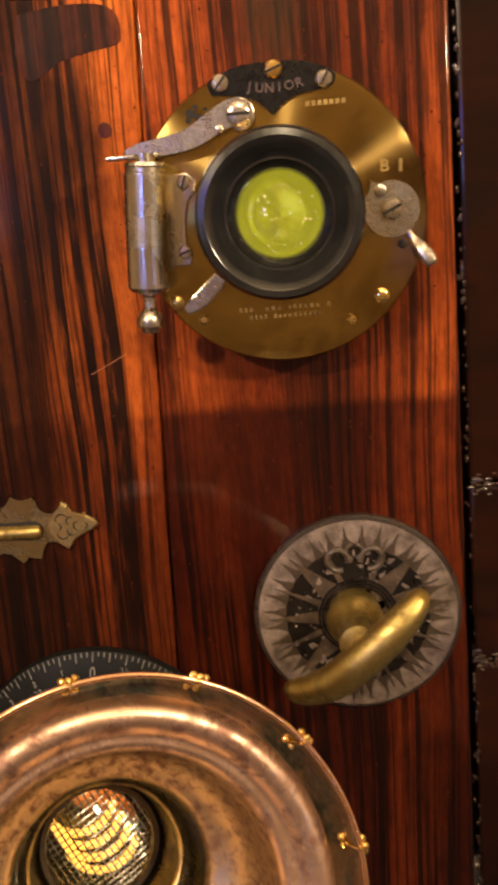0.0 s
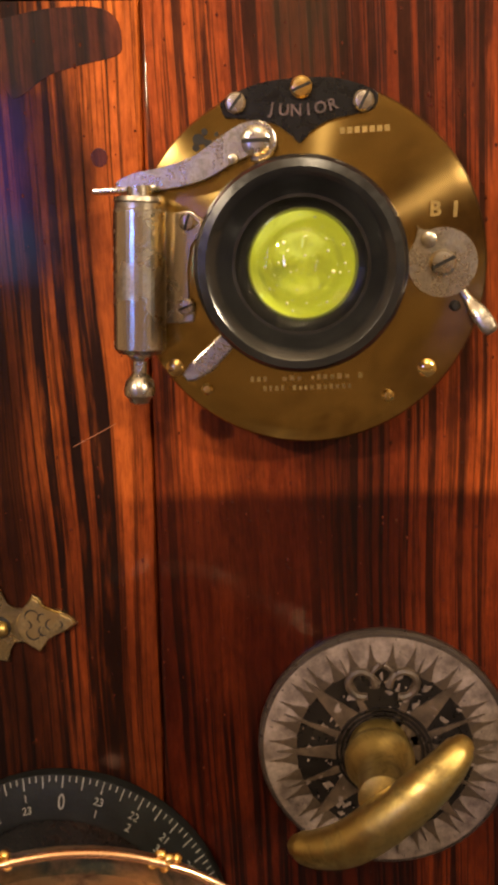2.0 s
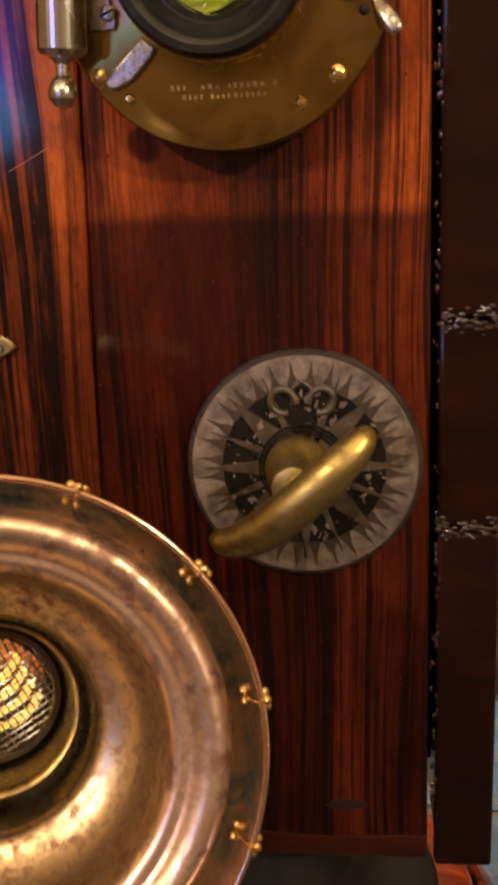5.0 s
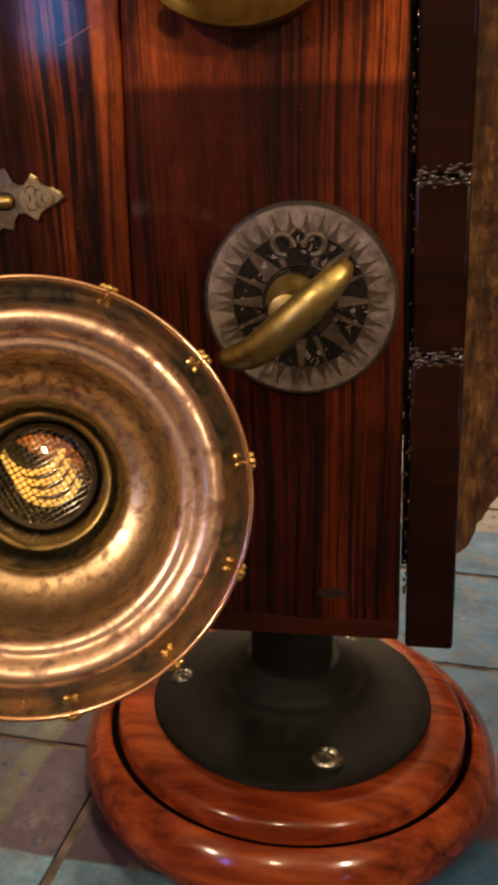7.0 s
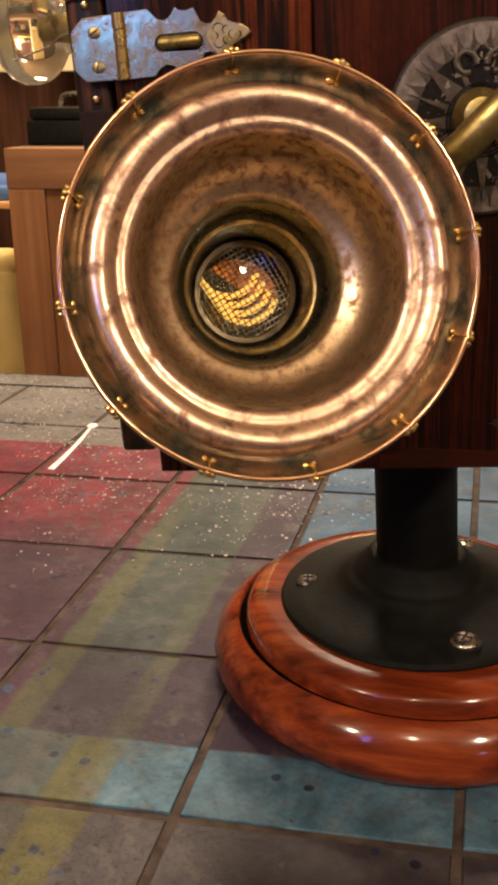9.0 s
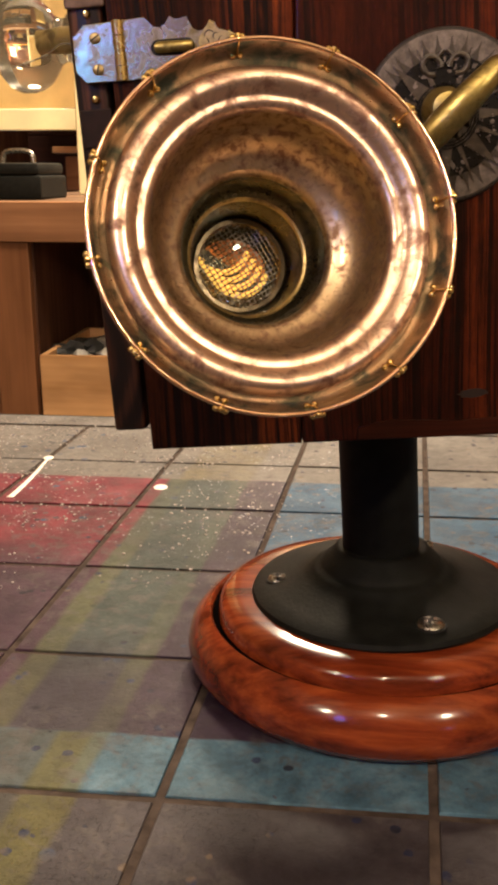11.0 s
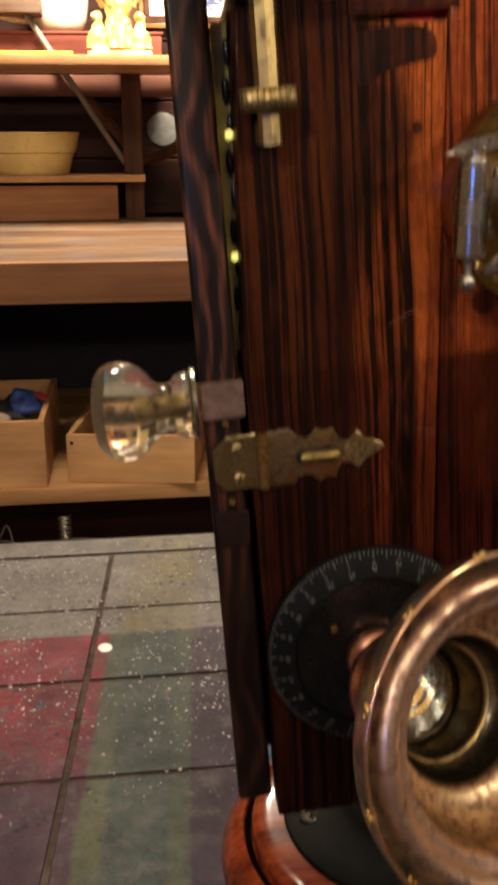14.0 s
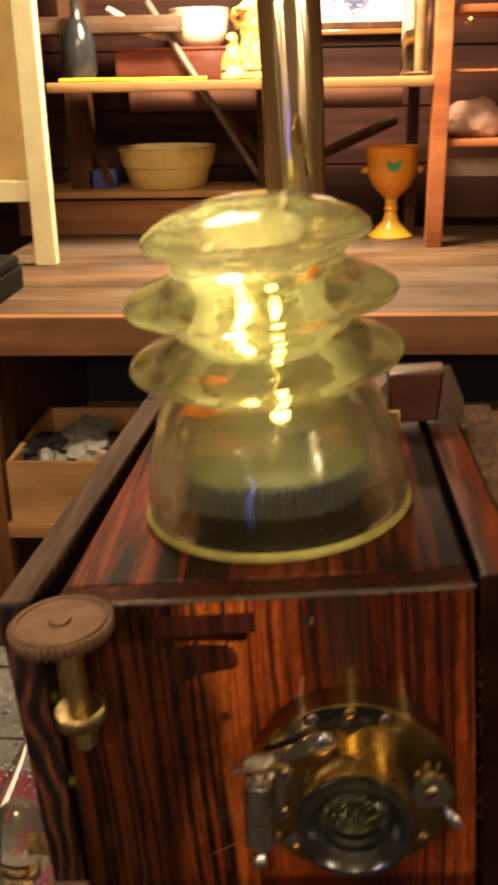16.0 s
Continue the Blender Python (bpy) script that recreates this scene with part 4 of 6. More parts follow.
# pointer below the barrel
part("pointer", prism([(0.0418, 0.4498), (0.0405, 0.4515), (0.0425, 0.4540), (0.0508, 0.4612), (0.0540, 0.4590), (0.0530, 0.4570), (0.0480, 0.4520), (0.0440, 0.4500)], 0.0142, 0.0165, bevel=0.0005), NICKEL_FLAT, shutter, "wedge nickel pointer")
for x, z, r, mt in ((0.0995, 0.4506, 0.0022, BRASS_BRIGHT), (0.0901, 0.4443, 0.0015, BRASS), (0.0462, 0.4475, 0.0015, BRASS), (0.0386, 0.4531, 0.0021, BRASS), (0.1062, 0.4650, 0.0013, DARK)):
    part("small_screw", lathe([(r, 0), (r, 0.0005), (r * 0.6, 0.0011), (0, 0.0012)], outward(x, z, 0.01405), 16), mt, shutter)
part("letter", lettering("B", 0.0047, outward(0.1020, 0.4873, 0.0141) @ Matrix.Rotation(radians(-4), 4, "Z"), bold=0.00016), ENGRAVED, shutter)
part("letter", lettering("I", 0.0047, outward(0.1066, 0.4870, 0.0141) @ Matrix.Rotation(radians(-4), 4, "Z"), bold=0.00022), ENGRAVED, shutter)
bm = bmesh.new()
rng = random.Random(11)
for z, half in ((0.4494, 0.0135), (0.4470, 0.0105)):
    x = 0.0705 - half
    while x < 0.0705 + half:
        w = rng.uniform(0.0008, 0.0014)
        if rng.random() > 0.12:
            block((x, FRONT - 0.0142, z - 0.0006), (x + w * 0.8, FRONT - 0.0140, z + rng.uniform(0.0003, 0.0007)), 0, 1, bm)
        x += w + 0.0005
tagged(part("engraving", bm, ENGRAVED, shutter, "two rows of worn engraved bars", 0), kind="stuff")
bm = bmesh.new()
for k in range(7):
    block((0.0806 + k * 0.0017, FRONT - 0.01430, 0.5054), (0.0818 + k * 0.0017, FRONT - 0.0140, 0.5068), 0, 1, bm)
tagged(part("engraving", bm, ENGRAVED, shutter, "short row of worn engraved bars", 0), kind="stuff")
bm = bmesh.new()
for x, z, r in ((0.0478, 0.5063, 0.0016), (0.0500, 0.5050, 0.0013), (0.0492, 0.5078, 0.0009), (0.0520, 0.5072, 0.0006), (0.0470, 0.5044, 0.0008)):
    prism([(x + r * (0.7 + 0.5 * rng.random()) * math.cos(k * 0.7), z + r * (0.7 + 0.5 * rng.random()) * math.sin(k * 0.7)) for k in range(9)], 0.0139, 0.01415, bm)
part("corrosion", bm, DARK, shutter, "black corrosion spots", 0)

# ---- compass card with its brass handle ----
RX, RZ, RR = 0.0873, 0.3440, 0.0348
compass = thing("compass_dial", (RX, FRONT, RZ), "round compass card under resin with a brass turning handle", "dial", TILTED)
part("card", lathe([(0, -0.0005), (RR, -0.0005), (RR, 0.0018), (RR - 0.0006, 0.0026), (RR - 0.0022, 0.0028), (0, 0.0028)], outward(RX, RZ), 96), PAPER_EDGE, compass, "dark grimy disc")


def ring(r0, r1, a0, a1, w0, w1, bm, n=6):
    return prism(arc(RX, RZ, r1, a0, a1, n) + arc(RX, RZ, r0, a1, a0, n), w0, w1, bm)


CM = outward(RX, RZ)
part("paper_ring", lathe([(RR * 0.60, 0.0026), (RR * 0.60, 0.0030), (RR * 0.955, 0.0030), (RR * 0.955, 0.0026)], CM, 96, True), PAPER, compass, "pinkish paper ring", 20)
part("black_ring", lathe([(RR * 0.20, 0.0027), (RR * 0.20, 0.0032), (RR * 0.70, 0.0032), (RR * 0.70, 0.0027)], CM, 96, True), PAPER_DARK, compass, "black printed ring", 20)
point = prism([(RR * 0.69, RR * 0.056), (RR * 0.69, -RR * 0.056), (RR * 0.80, -RR * 0.017), (RR * 0.915, 0), (RR * 0.80, RR * 0.017)], 0.0, 0.0005, y0=0.0)
point.transform(Matrix.Rotation(radians(-90), 4, "X"))
point_mesh = finish(point, "ray_point", PAPER_BROWN, 0)
for k in range(32):
    ray = new("ray_point", point_mesh)
    ray.parent = compass
    ray.matrix_local = Matrix.Translation((0, -0.0028, 0)) @ Matrix.Rotation(radians(90), 4, "X") @ Matrix.Rotation(radians(k * 11.25 + 5.6), 4, "Z")
for k in range(16):
    if k == 4:
        continue
    a = radians(k * 22.5)
    big = k % 2 == 0
    d, nn = Vector((math.cos(a), math.sin(a))), Vector((-math.sin(a), math.cos(a)))
    c = Vector((RX, RZ))
    tip, w = (0.86, 0.125) if k % 4 == 2 else (0.85, 0.085) if big else (0.84, 0.042)
    part("star_point", prism([tuple(c + d * RR * 0.22 + nn * RR * w), tuple(c + d * RR * 0.22 - nn * RR * w), tuple(c + d * RR * tip)], 0.0029, 0.0036), PAPER_BROWN, compass, "", 0)
bm = bmesh.new()
rng = random.Random(6)
for k in range(120):
    a, d = rng.uniform(0, 6.28), RR * rng.uniform(0.30, 0.69)
    x, z, r = RX + d * math.cos(a), RZ + d * math.sin(a), 0.00025 + 0.0011 * rng.random() ** 2.5
    sx, turn = rng.uniform(0.5, 1.6), rng.uniform(0, 3.1)
    ring_pts = [(r * rng.uniform(0.4, 1.3) * math.cos(j * 0.9) * sx, r * rng.uniform(0.4, 1.3) * math.sin(j * 0.9) / sx) for j in range(7)]
    prism([(x + u * math.cos(turn) - v * math.sin(turn), z + u * math.sin(turn) + v * math.cos(turn)) for u, v in ring_pts], 0.0031, 0.0034 + 0.0003 * rng.random(), bm)
tagged(part("paper_fleck", bm, PAPER, compass, "scuffed pale flecks", 0), kind="stuff")
# scroll ornament at the head of the card
bm = bmesh.new()
for s in (-1, 1):
    pts = [(RX + s * RR * (0.05 + 0.16 * (1 - math.cos(t)) * (1 - t / 9)), FRONT - 0.0036, RZ + RR * (0.50 + 0.16 * math.sin(t) * (1 - t / 9) + 0.05)) for t in [k * 0.4 for k in range(13)]]
    sweep(pts, [0.0011] * 13, 8, bm, up=(0, 1, 0))
    sweep(smooth_line([(RX + s * 0.0005, FRONT - 0.0036, RZ + RR * 0.74), (RX + s * 0.0030, FRONT - 0.0036, RZ + RR * 0.66), (RX + s * 0.0008, FRONT - 0.0036, RZ + RR * 0.58)], 4), [0.0008] * 9, 8, bm, up=(0, 1, 0))
part("scroll_ornament", bm, PAPER_BROWN, compass, "tan scroll ornament")
for r in (0.30, 0.335, 0.37):
    part("centre_ring", lathe([(RR * r - 0.0003, 0.0030), (RR * r - 0.0003, 0.0041), (RR * r + 0.0004, 0.0041), (RR * r + 0.0004, 0.0030)], CM, 48, True), PAPER_DARK, compass, "black printed circle")
handle = part("handle", lathe([(0.0082, 0.0028), (0.0080, 0.0070), (0.0074, 0.0082), (0.0084, 0.0092), (0.0093, 0.0108), (0.0092, 0.0126), (0.0080, 0.0146), (0.0064, 0.0168), (0.0056, 0.0190), (0.0058, 0.0230), (0.0060, 0.0290), (0, 0.0310)], outward(RX - 0.0015, RZ + 0.002), 40), GRIP_BRASS, compass, "turned brass neck")
pts = smooth_line([(0.0638, 0.0285, 0.3296), (0.0690, 0.0262, 0.3302), (0.0770, 0.0225, 0.3345), (0.0855, 0.0200, 0.3420), (0.0940, 0.0192, 0.3498), (0.1010, 0.0205, 0.3565), (0.1052, 0.0228, 0.3610)], 6)
radii = [0.0018 + 0.0042 * math.sin(math.pi * (0.10 + 0.80 * k / (len(pts) - 1))) ** 0.8 for k in range(len(pts))]
radii[0], radii[-1] = radii[0] * 0.9, radii[-1] * 0.9
pts = [pts[0] - (pts[1] - pts[0]).normalized() * f for f in (0.0024, 0.0021, 0.0012)] + pts + [pts[-1] + (pts[-1] - pts[-2]).normalized() * f for f in (0.0012, 0.0021, 0.0024)]
radii = [radii[0] * f for f in (0.15, 0.50, 0.83)] + radii + [radii[-1] * f for f in (0.83, 0.50, 0.15)]
part("grip", sweep(pts, radii, 24, flat=(1.0, 0.95), up=(0, 1, 0)), GRIP_BRASS, handle, "worn crescent brass grip", 80)

# ---- graduated dial ----
DX, DZ, DR = -0.0054, 0.2902, 0.0468
dial = thing("graduated_dial", (DX, FRONT, DZ), "round black dial with engraved grey scale, behind the horn", "dial", TILTED)
part("scale_ring", lathe([(0.0360, 0.0005), (DR, 0.0005), (DR, 0.0030), (0.0465, 0.0036), (0.0362, 0.0085), (0.0352, 0.0085), (0.0345, 0.0060)], outward(DX, DZ), 128), plain("grey_black_scale", (0.006, 0.0065, 0.0065), 0.5, 0.3, 150, 0.0, 0.1, 0.12), dial, "bevelled scale ring")
part("dial_plate", lathe([(0, 0.0005), (0.0350, 0.0005), (0.0350, 0.0062), (0.015, 0.0066), (0, 0.0066)], outward(DX, DZ), 96), BLACK, dial, "glossy black plate")
part("dial_screw", lathe([(0.0017, 0), (0.0015, 0.0012), (0, 0.0018)], outward(DX - 0.0175, DZ + 0.0130, 0.0066), 14), BRASS_BRIGHT, dial)
slope = math.atan2(0.0085 - 0.0036, 0.0465 - 0.0362)


def on_scale(angle, r):
    """A frame on the bevel of the ring: x to the side, y outwards along the bevel."""
    w = 0.0036 + (0.0465 - r) * math.tan(slope)
    a = radians(angle)
    return outward(DX, DZ) @ Matrix.Rotation(-a, 4, "Z") @ Matrix.Translation((0, r, w)) @ Matrix.Rotation(-slope, 4, "X")


bm = bmesh.new()
for k in range(144):
    long = 0.0034 if k % 3 == 0 else 0.0016
    one = block((-0.00016, -long, -0.0001), (0.00016, 0, 0.00012), 0)
    one.transform(on_scale(k * 2.5 + 2, 0.0463))
    me = bpy.data.meshes.new("tick")
    one.to_mesh(me), one.free()
    bm.from_mesh(me)
    bpy.data.meshes.remove(me)
tagged(part("scale_mark", bm, INK, dial, "engraved tick marks", 0), kind="stuff")
for k in range(24):
    if k == 0:
        part("numeral", lettering("0", 0.0062, on_scale(2, 0.0397) @ Matrix.Diagonal((0.7, 1.0, 1, 1)), 0.00012), INK, dial)
        continue
    part("numeral", lettering(str(24 - k), 0.0030, on_scale(k * 15 + 2, 0.0412), 0.00012), INK, dial)
    part("numeral", lettering(str(k), 0.0030, on_scale(k * 15 + 2, 0.0382), 0.00012), INK, dial)

# ---- horn ----
HC = Vector((0.0218, -0.0490, 0.3090))
HN = Vector((0.325, -0.908, 0.268)).normalized()
horn = thing("horn", (DX, FRONT - 0.0066, DZ), "flared copper horn with studded rim and wire mesh throat", "horn", TILTED)
HM = Matrix.Translation(HC) @ HN.to_track_quat("Z", "Y").to_matrix().to_4x4() @ Matrix.Scale(1.008, 4)
part("rim", lathe([(0.0552, -0.0050), (0.0562, -0.0080), (0.0576, -0.0094), (0.0591, -0.0082), (0.0602, -0.0042), (0.0610, 0.0008), (0.0616, 0.0020), (0.0621, 0.0014), (0.0615, -0.0030), (0.0602, -0.0085), (0.0580, -0.0108), (0.0554, -0.0096)], HM, 160, True), COPPER_LIP, horn, "hollow flanged rim with verdigris", 60)
part("edge_wire", lathe([(0.0619 + 0.0008 * math.cos(k * math.pi / 4), 0.0021 + 0.0008 * math.sin(k * math.pi / 4)) for k in range(8)], HM, 160, True), EDGE_WIRE, horn, "bright copper edge wire", 80)
part("bead", lathe([(0.0555, -0.0055), (0.0549, -0.0026), (0.0534, -0.0006), (0.0512, 0.0002), (0.0488, -0.0006), (0.0470, -0.0026), (0.0461, -0.0038), (0.0453, -0.0041), (0.0443, -0.0040), (0.0430, -0.0043), (0.0418, -0.0058), (0.0411, -0.0076), (0.0412, -0.0096), (0.0554, -0.0098)], HM, 160, True), COPPER, horn, "rolled copper bead", 60)
part("bowl", lathe([(0.0411, -0.0078), (0.0407, -0.0120), (0.0399, -0.0170), (0.0382, -0.0222), (0.0357, -0.0262), (0.0332, -0.0286), (0.0310, -0.0299), (0.0294, -0.0306), (0.0282, -0.0314), (0.0274, -0.0328), (0.0270, -0.0350), (0.0280, -0.0362), (0.0320, -0.0330), (0.0372, -0.0280), (0.0408, -0.0220), (0.0424, -0.0130), (0.0424, -0.0080)], HM, 128, True), COPPER_BOWL, horn, "mottled bronze bowl", 60)
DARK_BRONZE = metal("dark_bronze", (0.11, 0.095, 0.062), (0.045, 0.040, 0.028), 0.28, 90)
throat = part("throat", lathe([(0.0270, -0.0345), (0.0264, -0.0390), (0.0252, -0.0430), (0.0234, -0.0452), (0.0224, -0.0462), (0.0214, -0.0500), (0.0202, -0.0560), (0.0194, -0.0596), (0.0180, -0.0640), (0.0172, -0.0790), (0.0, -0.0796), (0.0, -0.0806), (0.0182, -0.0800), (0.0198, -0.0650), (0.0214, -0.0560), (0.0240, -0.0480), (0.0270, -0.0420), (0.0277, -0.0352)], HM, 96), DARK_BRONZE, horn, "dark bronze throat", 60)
part("collar", lathe([(0.0216, -0.0474), (0.0219, -0.0460), (0.0226, -0.0455), (0.0234, -0.0461), (0.0231, -0.0474)], HM, 96, True), BRASS_DULL, horn)
mesh_ob = part("mesh_ring", lathe([(0.0162, -0.0622), (0.0166, -0.0606), (0.0182, -0.0604), (0.0197, -0.0616), (0.0188, -0.0640), (0.0162, -0.0638), (0.0162, -0.0628)], HM, 64, True), metal("dark_bronze_ring", (0.10, 0.08, 0.05), (0.05, 0.04, 0.028), 0.3, 90), horn)
bm = bmesh.new()
for k in range(-8, 9):
    u = k * 0.00192
    half = math.sqrt(max(0.0, 0.0164 ** 2 - u * u))
    if half < 0.003:
        continue
    n = max(4, int(half / 0.00096))
    for turned in (0, 1):
        pts = []
        for j in range(n + 1):
            s = -half + 2 * half * j / n
            dome = 0.0034 * (1 - (u * u + s * s) / 0.0164 ** 2)
            h = -0.0624 + dome + 0.00020 * math.sin(s / 0.00192 * math.pi + (k + turned) * math.pi)
            pts.append(HM @ Matrix.Rotation(radians(24), 4, "Z") @ Vector((u, s, h) if turned else (s, u, h)))
        sweep(pts, [0.00027] * len(pts), 5, bm, up=(0.3, 0.2, 0.9))
part("wire_mesh", bm, STEEL, mesh_ob, "domed woven wire mesh")
# turns glow by themselves, painting lamplight onto the gold threads
for k in range(4):
    turn_m = HM @ Matrix.Translation((-0.0016 * k + 0.0012, 0.0036 * k + 0.0006, -0.0680 - 0.0020 * k))
    bow = [turn_m @ Vector((0.0112 * math.cos(radians(t)), 0.0112 * math.sin(radians(t)), 0)) for t in range(190, 346, 6)]
    part("coil_turn", sweep(bow, [0.0012] * len(bow), 8), AMBER, throat, "glowing amber coil")
part("tiny_bulb", ball(HM @ Vector((0.001, 0.0085, -0.0668)), 0.0012, 12), BULB, throat, "tiny warm bulb")
for k in range(12):
    a = radians(30 * k + 4.5)
    m = HM @ Matrix.Rotation(a, 4, "Z")
    clip = part("rim_stud", ball(m @ Vector((0.0594, -0.0013, -0.0048)), 0.0012, 12, ball(m @ Vector((0.0594, 0.0013, -0.0048)), 0.0012, 12)), BRASS_BRIGHT, horn)
    bm = sweep(smooth_line([m @ Vector((0.0592, 0, -0.0050)), m @ Vector((0.0612, 0, 0.0026)), m @ Vector((0.0630, 0, 0.0024)), m @ Vector((0.0630, 0, -0.0004))], 4), [0.0004] * 13, 8)
    ball(m @ Vector((0.0630, -0.0016, 0.0010)), 0.0012, 12, bm), ball(m @ Vector((0.0630, 0.0016, 0.0010)), 0.0012, 12, bm), ball(m @ Vector((0.0630, 0, 0.0022)), 0.0012, 12, bm)
    part("stud_tie", bm, BRASS_BRIGHT, clip)
part("outer_shell", lathe([(0.0560, -0.0100), (0.0470, -0.0116), (0.0430, -0.0180), (0.0408, -0.0240), (0.0355, -0.0320), (0.0300, -0.0400), (0.0256, -0.0480), (0.0228, -0.0550), (0.0218, -0.0595), (0.0232, -0.0625), (0.0236, -0.0655), (0.0216, -0.0690), (0.0206, -0.0705), (0.0220, -0.0735), (0.0216, -0.0770), (0.0196, -0.0800), (0.0150, -0.0830), (0.0, -0.0832)], HM, 96), COPPER_STEM, horn, "ringed copper back of the flare", 60)
stem_end = Vector((DX, FRONT - 0.0066, DZ))
stem_top = HM @ Vector((0, 0, -0.081))
sm = Matrix.Translation(stem_end) @ (stem_top - stem_end).to_track_quat("Z", "Y").to_matrix().to_4x4()
sl = (stem_top - stem_end).length
part("stem", lathe([(0, 0), (0.0125, 0), (0.0132, 0.0020), (0.0138, sl * 0.16), (0.0132, sl * 0.30), (0.0112, sl * 0.36), (0.0108, sl * 0.40), (0.0128, sl * 0.46), (0.0138, sl * 0.58), (0.0130, sl * 0.70), (0.0112, sl * 0.76), (0.0130, sl * 0.86), (0.0150, sl), (0, sl)], sm, 48), COPPER_STEM, horn, "ringed reddish copper stem", 60)

# ---- geared thumbscrew ----
GX, GY = -0.0370, 0.0370
screw = thing("thumbscrew", (GX, FRONT, 0.503), "brass gear thumbscrew on the cabinet's corner", "gear", TILTED)


def gear(r, depth, teeth, z0, z1, cx, cy):
    pts = []
    for k in range(teeth):
        for f, rr in ((0.0, r - depth), (0.28, r - depth), (0.40, r), (0.72, r)):
            a = 2 * math.pi * (k + f) / teeth
            pts.append((cx + rr * math.cos(a), cy + rr * math.sin(a)))
    bm = bmesh.new()
    low, up = [bm.verts.new((x, y, z0)) for x, y in pts], [bm.verts.new((x, y, z1)) for x, y in pts]
    bm.faces.new(low[::-1]), bm.faces.new(up)
    for k in range(len(pts)):
        j = (k + 1) % len(pts)
        bm.faces.new((low[k], low[j], up[j], up[k]))
    return bm


wheel = part("gear_wheel", gear(0.0206, 0.0017, 44, 0.5598, 0.5648, GX, GY), GEAR, screw, "toothed brass wheel", 20)
part("wheel_hub", lathe([(0.0045, 0.5650), (0.0040, 0.5660), (0, 0.5662)], Matrix.Translation((GX, GY, 0)), 24), GEAR, wheel)
part("wheel_rim", lathe([(0.0172, 0.5648), (0.0174, 0.5655), (0.0183, 0.5657), (0.0188, 0.5648)], Matrix.Translation((GX, GY, 0)), 64, True), GEAR, wheel, "raised brass rim")
part("shaft", lathe([(0, 0.5032), (0.0042, 0.5032), (0.0042, 0.5160), (0.0046, 0.5170), (0.0046, 0.5610), (0, 0.5610)], Matrix.Translation((GX, GY + 0.004, 0)), 8), BRASS_DULL, screw, "hexagonal brass shaft", 20)
part("pinion", gear(0.0102, 0.0012, 26, 0.5150, 0.5222, GX, GY + 0.004), BRASS_DULL, screw, "knurled brass collar", 20)
part("bracket", block((GX - 0.004, GY + 0.006, 0.5035), (GX + 0.004, FRONT + 0.0005, 0.5120), 0.0008), BRASS_DULL, screw)

# ---- glass door knob ----
KX, KY, KZ = -0.0700, 0.1008, 0.3945
knob = thing("door_knob", (KX, KY, KZ), "clear glass door knob on the cabinet's side", "knob", TILTED)
KM = Matrix.Translation((KX, KY, KZ)) @ Matrix.Rotation(radians(-90), 4, "Y")
part("glass_ball", lathe([(0, 0.0468), (0.0090, 0.0464), (0.0155, 0.0448), (0.0198, 0.0415), (0.0218, 0.0372), (0.0221, 0.0325), (0.0210, 0.0275), (0.0184, 0.0235), (0.0146, 0.0203), (0.0112, 0.0176), (0.0098, 0.0150), (0.0096, 0.0132), (0.0104, 0.0115), (0.0135, 0.0090), (0.0150, 0.0060), (0.0148, 0.0035), (0.0, 0.0035)], KM, 48), KNOB_GLASS, knob, "clear glass", 60)
part("rose_plate", lathe([(0, 0), (0.0160, 0), (0.0160, 0.0016), (0.0140, 0.0030), (0, 0.0030)], KM, 40), NICKEL, knob)
part("spindle", lathe([(0, 0.0045), (0.0040, 0.0045), (0.0040, 0.030), (0, 0.031)], KM, 20), BRASS_DULL, knob)
bm = sweep(smooth_line([(-0.0708, 0.085, 0.388), (-0.080, 0.082, 0.3905), (-0.090, 0.083, 0.386), (-0.104, 0.080, 0.382)], 5), [0.0004] * 16, 6)
part("wire", bm, STEEL, knob, "thin loose wire")

# ---- glass insulator with lights ----
IX, IY, IZ = 0.0450, 0.1420, 0.5617
insulator = thing("glass_insulator", (IX, IY, IZ), "yellow-green ribbed glass insulator lit from inside, on the box", "insulator", TILTED)
IM = Matrix.Translation((IX, IY, IZ))
outer = [(0.0560, 0.0), (0.0605, 0.0005), (0.0622, 0.0030), (0.0619, 0.0100), (0.0608, 0.0200), (0.0588, 0.0300), (0.0562, 0.0390), (0.0538, 0.0465), (0.0532, 0.0500), (0.0516, 0.0525), (0.0512, 0.0545), (0.0490, 0.0560), (0.0482, 0.0580), (0.0432, 0.0608), (0.0425, 0.0630), (0.0450, 0.0660), (0.0540, 0.0690), (0.0610, 0.0715), (0.0627, 0.0740), (0.0618, 0.0768), (0.0570, 0.0800), (0.0470, 0.0840), (0.0400, 0.0865), (0.0388, 0.0890), (0.0410, 0.0925), (0.0520, 0.0970), (0.0600, 0.0995), (0.0617, 0.1020), (0.0608, 0.1048), (0.0550, 0.1085), (0.0440, 0.1125), (0.0390, 0.1150), (0.0382, 0.1175), (0.0395, 0.1215), (0.0450, 0.1245), (0.0495, 0.1265), (0.0508, 0.1290), (0.0500, 0.1318), (0.0450, 0.1360), (0.0350, 0.1410), (0.0200, 0.1452), (0.0100, 0.1462), (0.0, 0.1464)]
inner = [(0.0, 0.1180), (0.0120, 0.1170), (0.0200, 0.1120), *((0.0232 + 0.00035 * math.cos(k * math.pi / 2), 0.1040 - k * 0.0010) for k in range(40)), (0.0290, 0.0600), (0.0298, 0.0575), (0.0345, 0.0545), (0.0352, 0.0515), (0.0415, 0.0470), (0.0460, 0.0330), (0.0490, 0.0100), (0.0500, 0.0010), (0.0520, 0.0)]
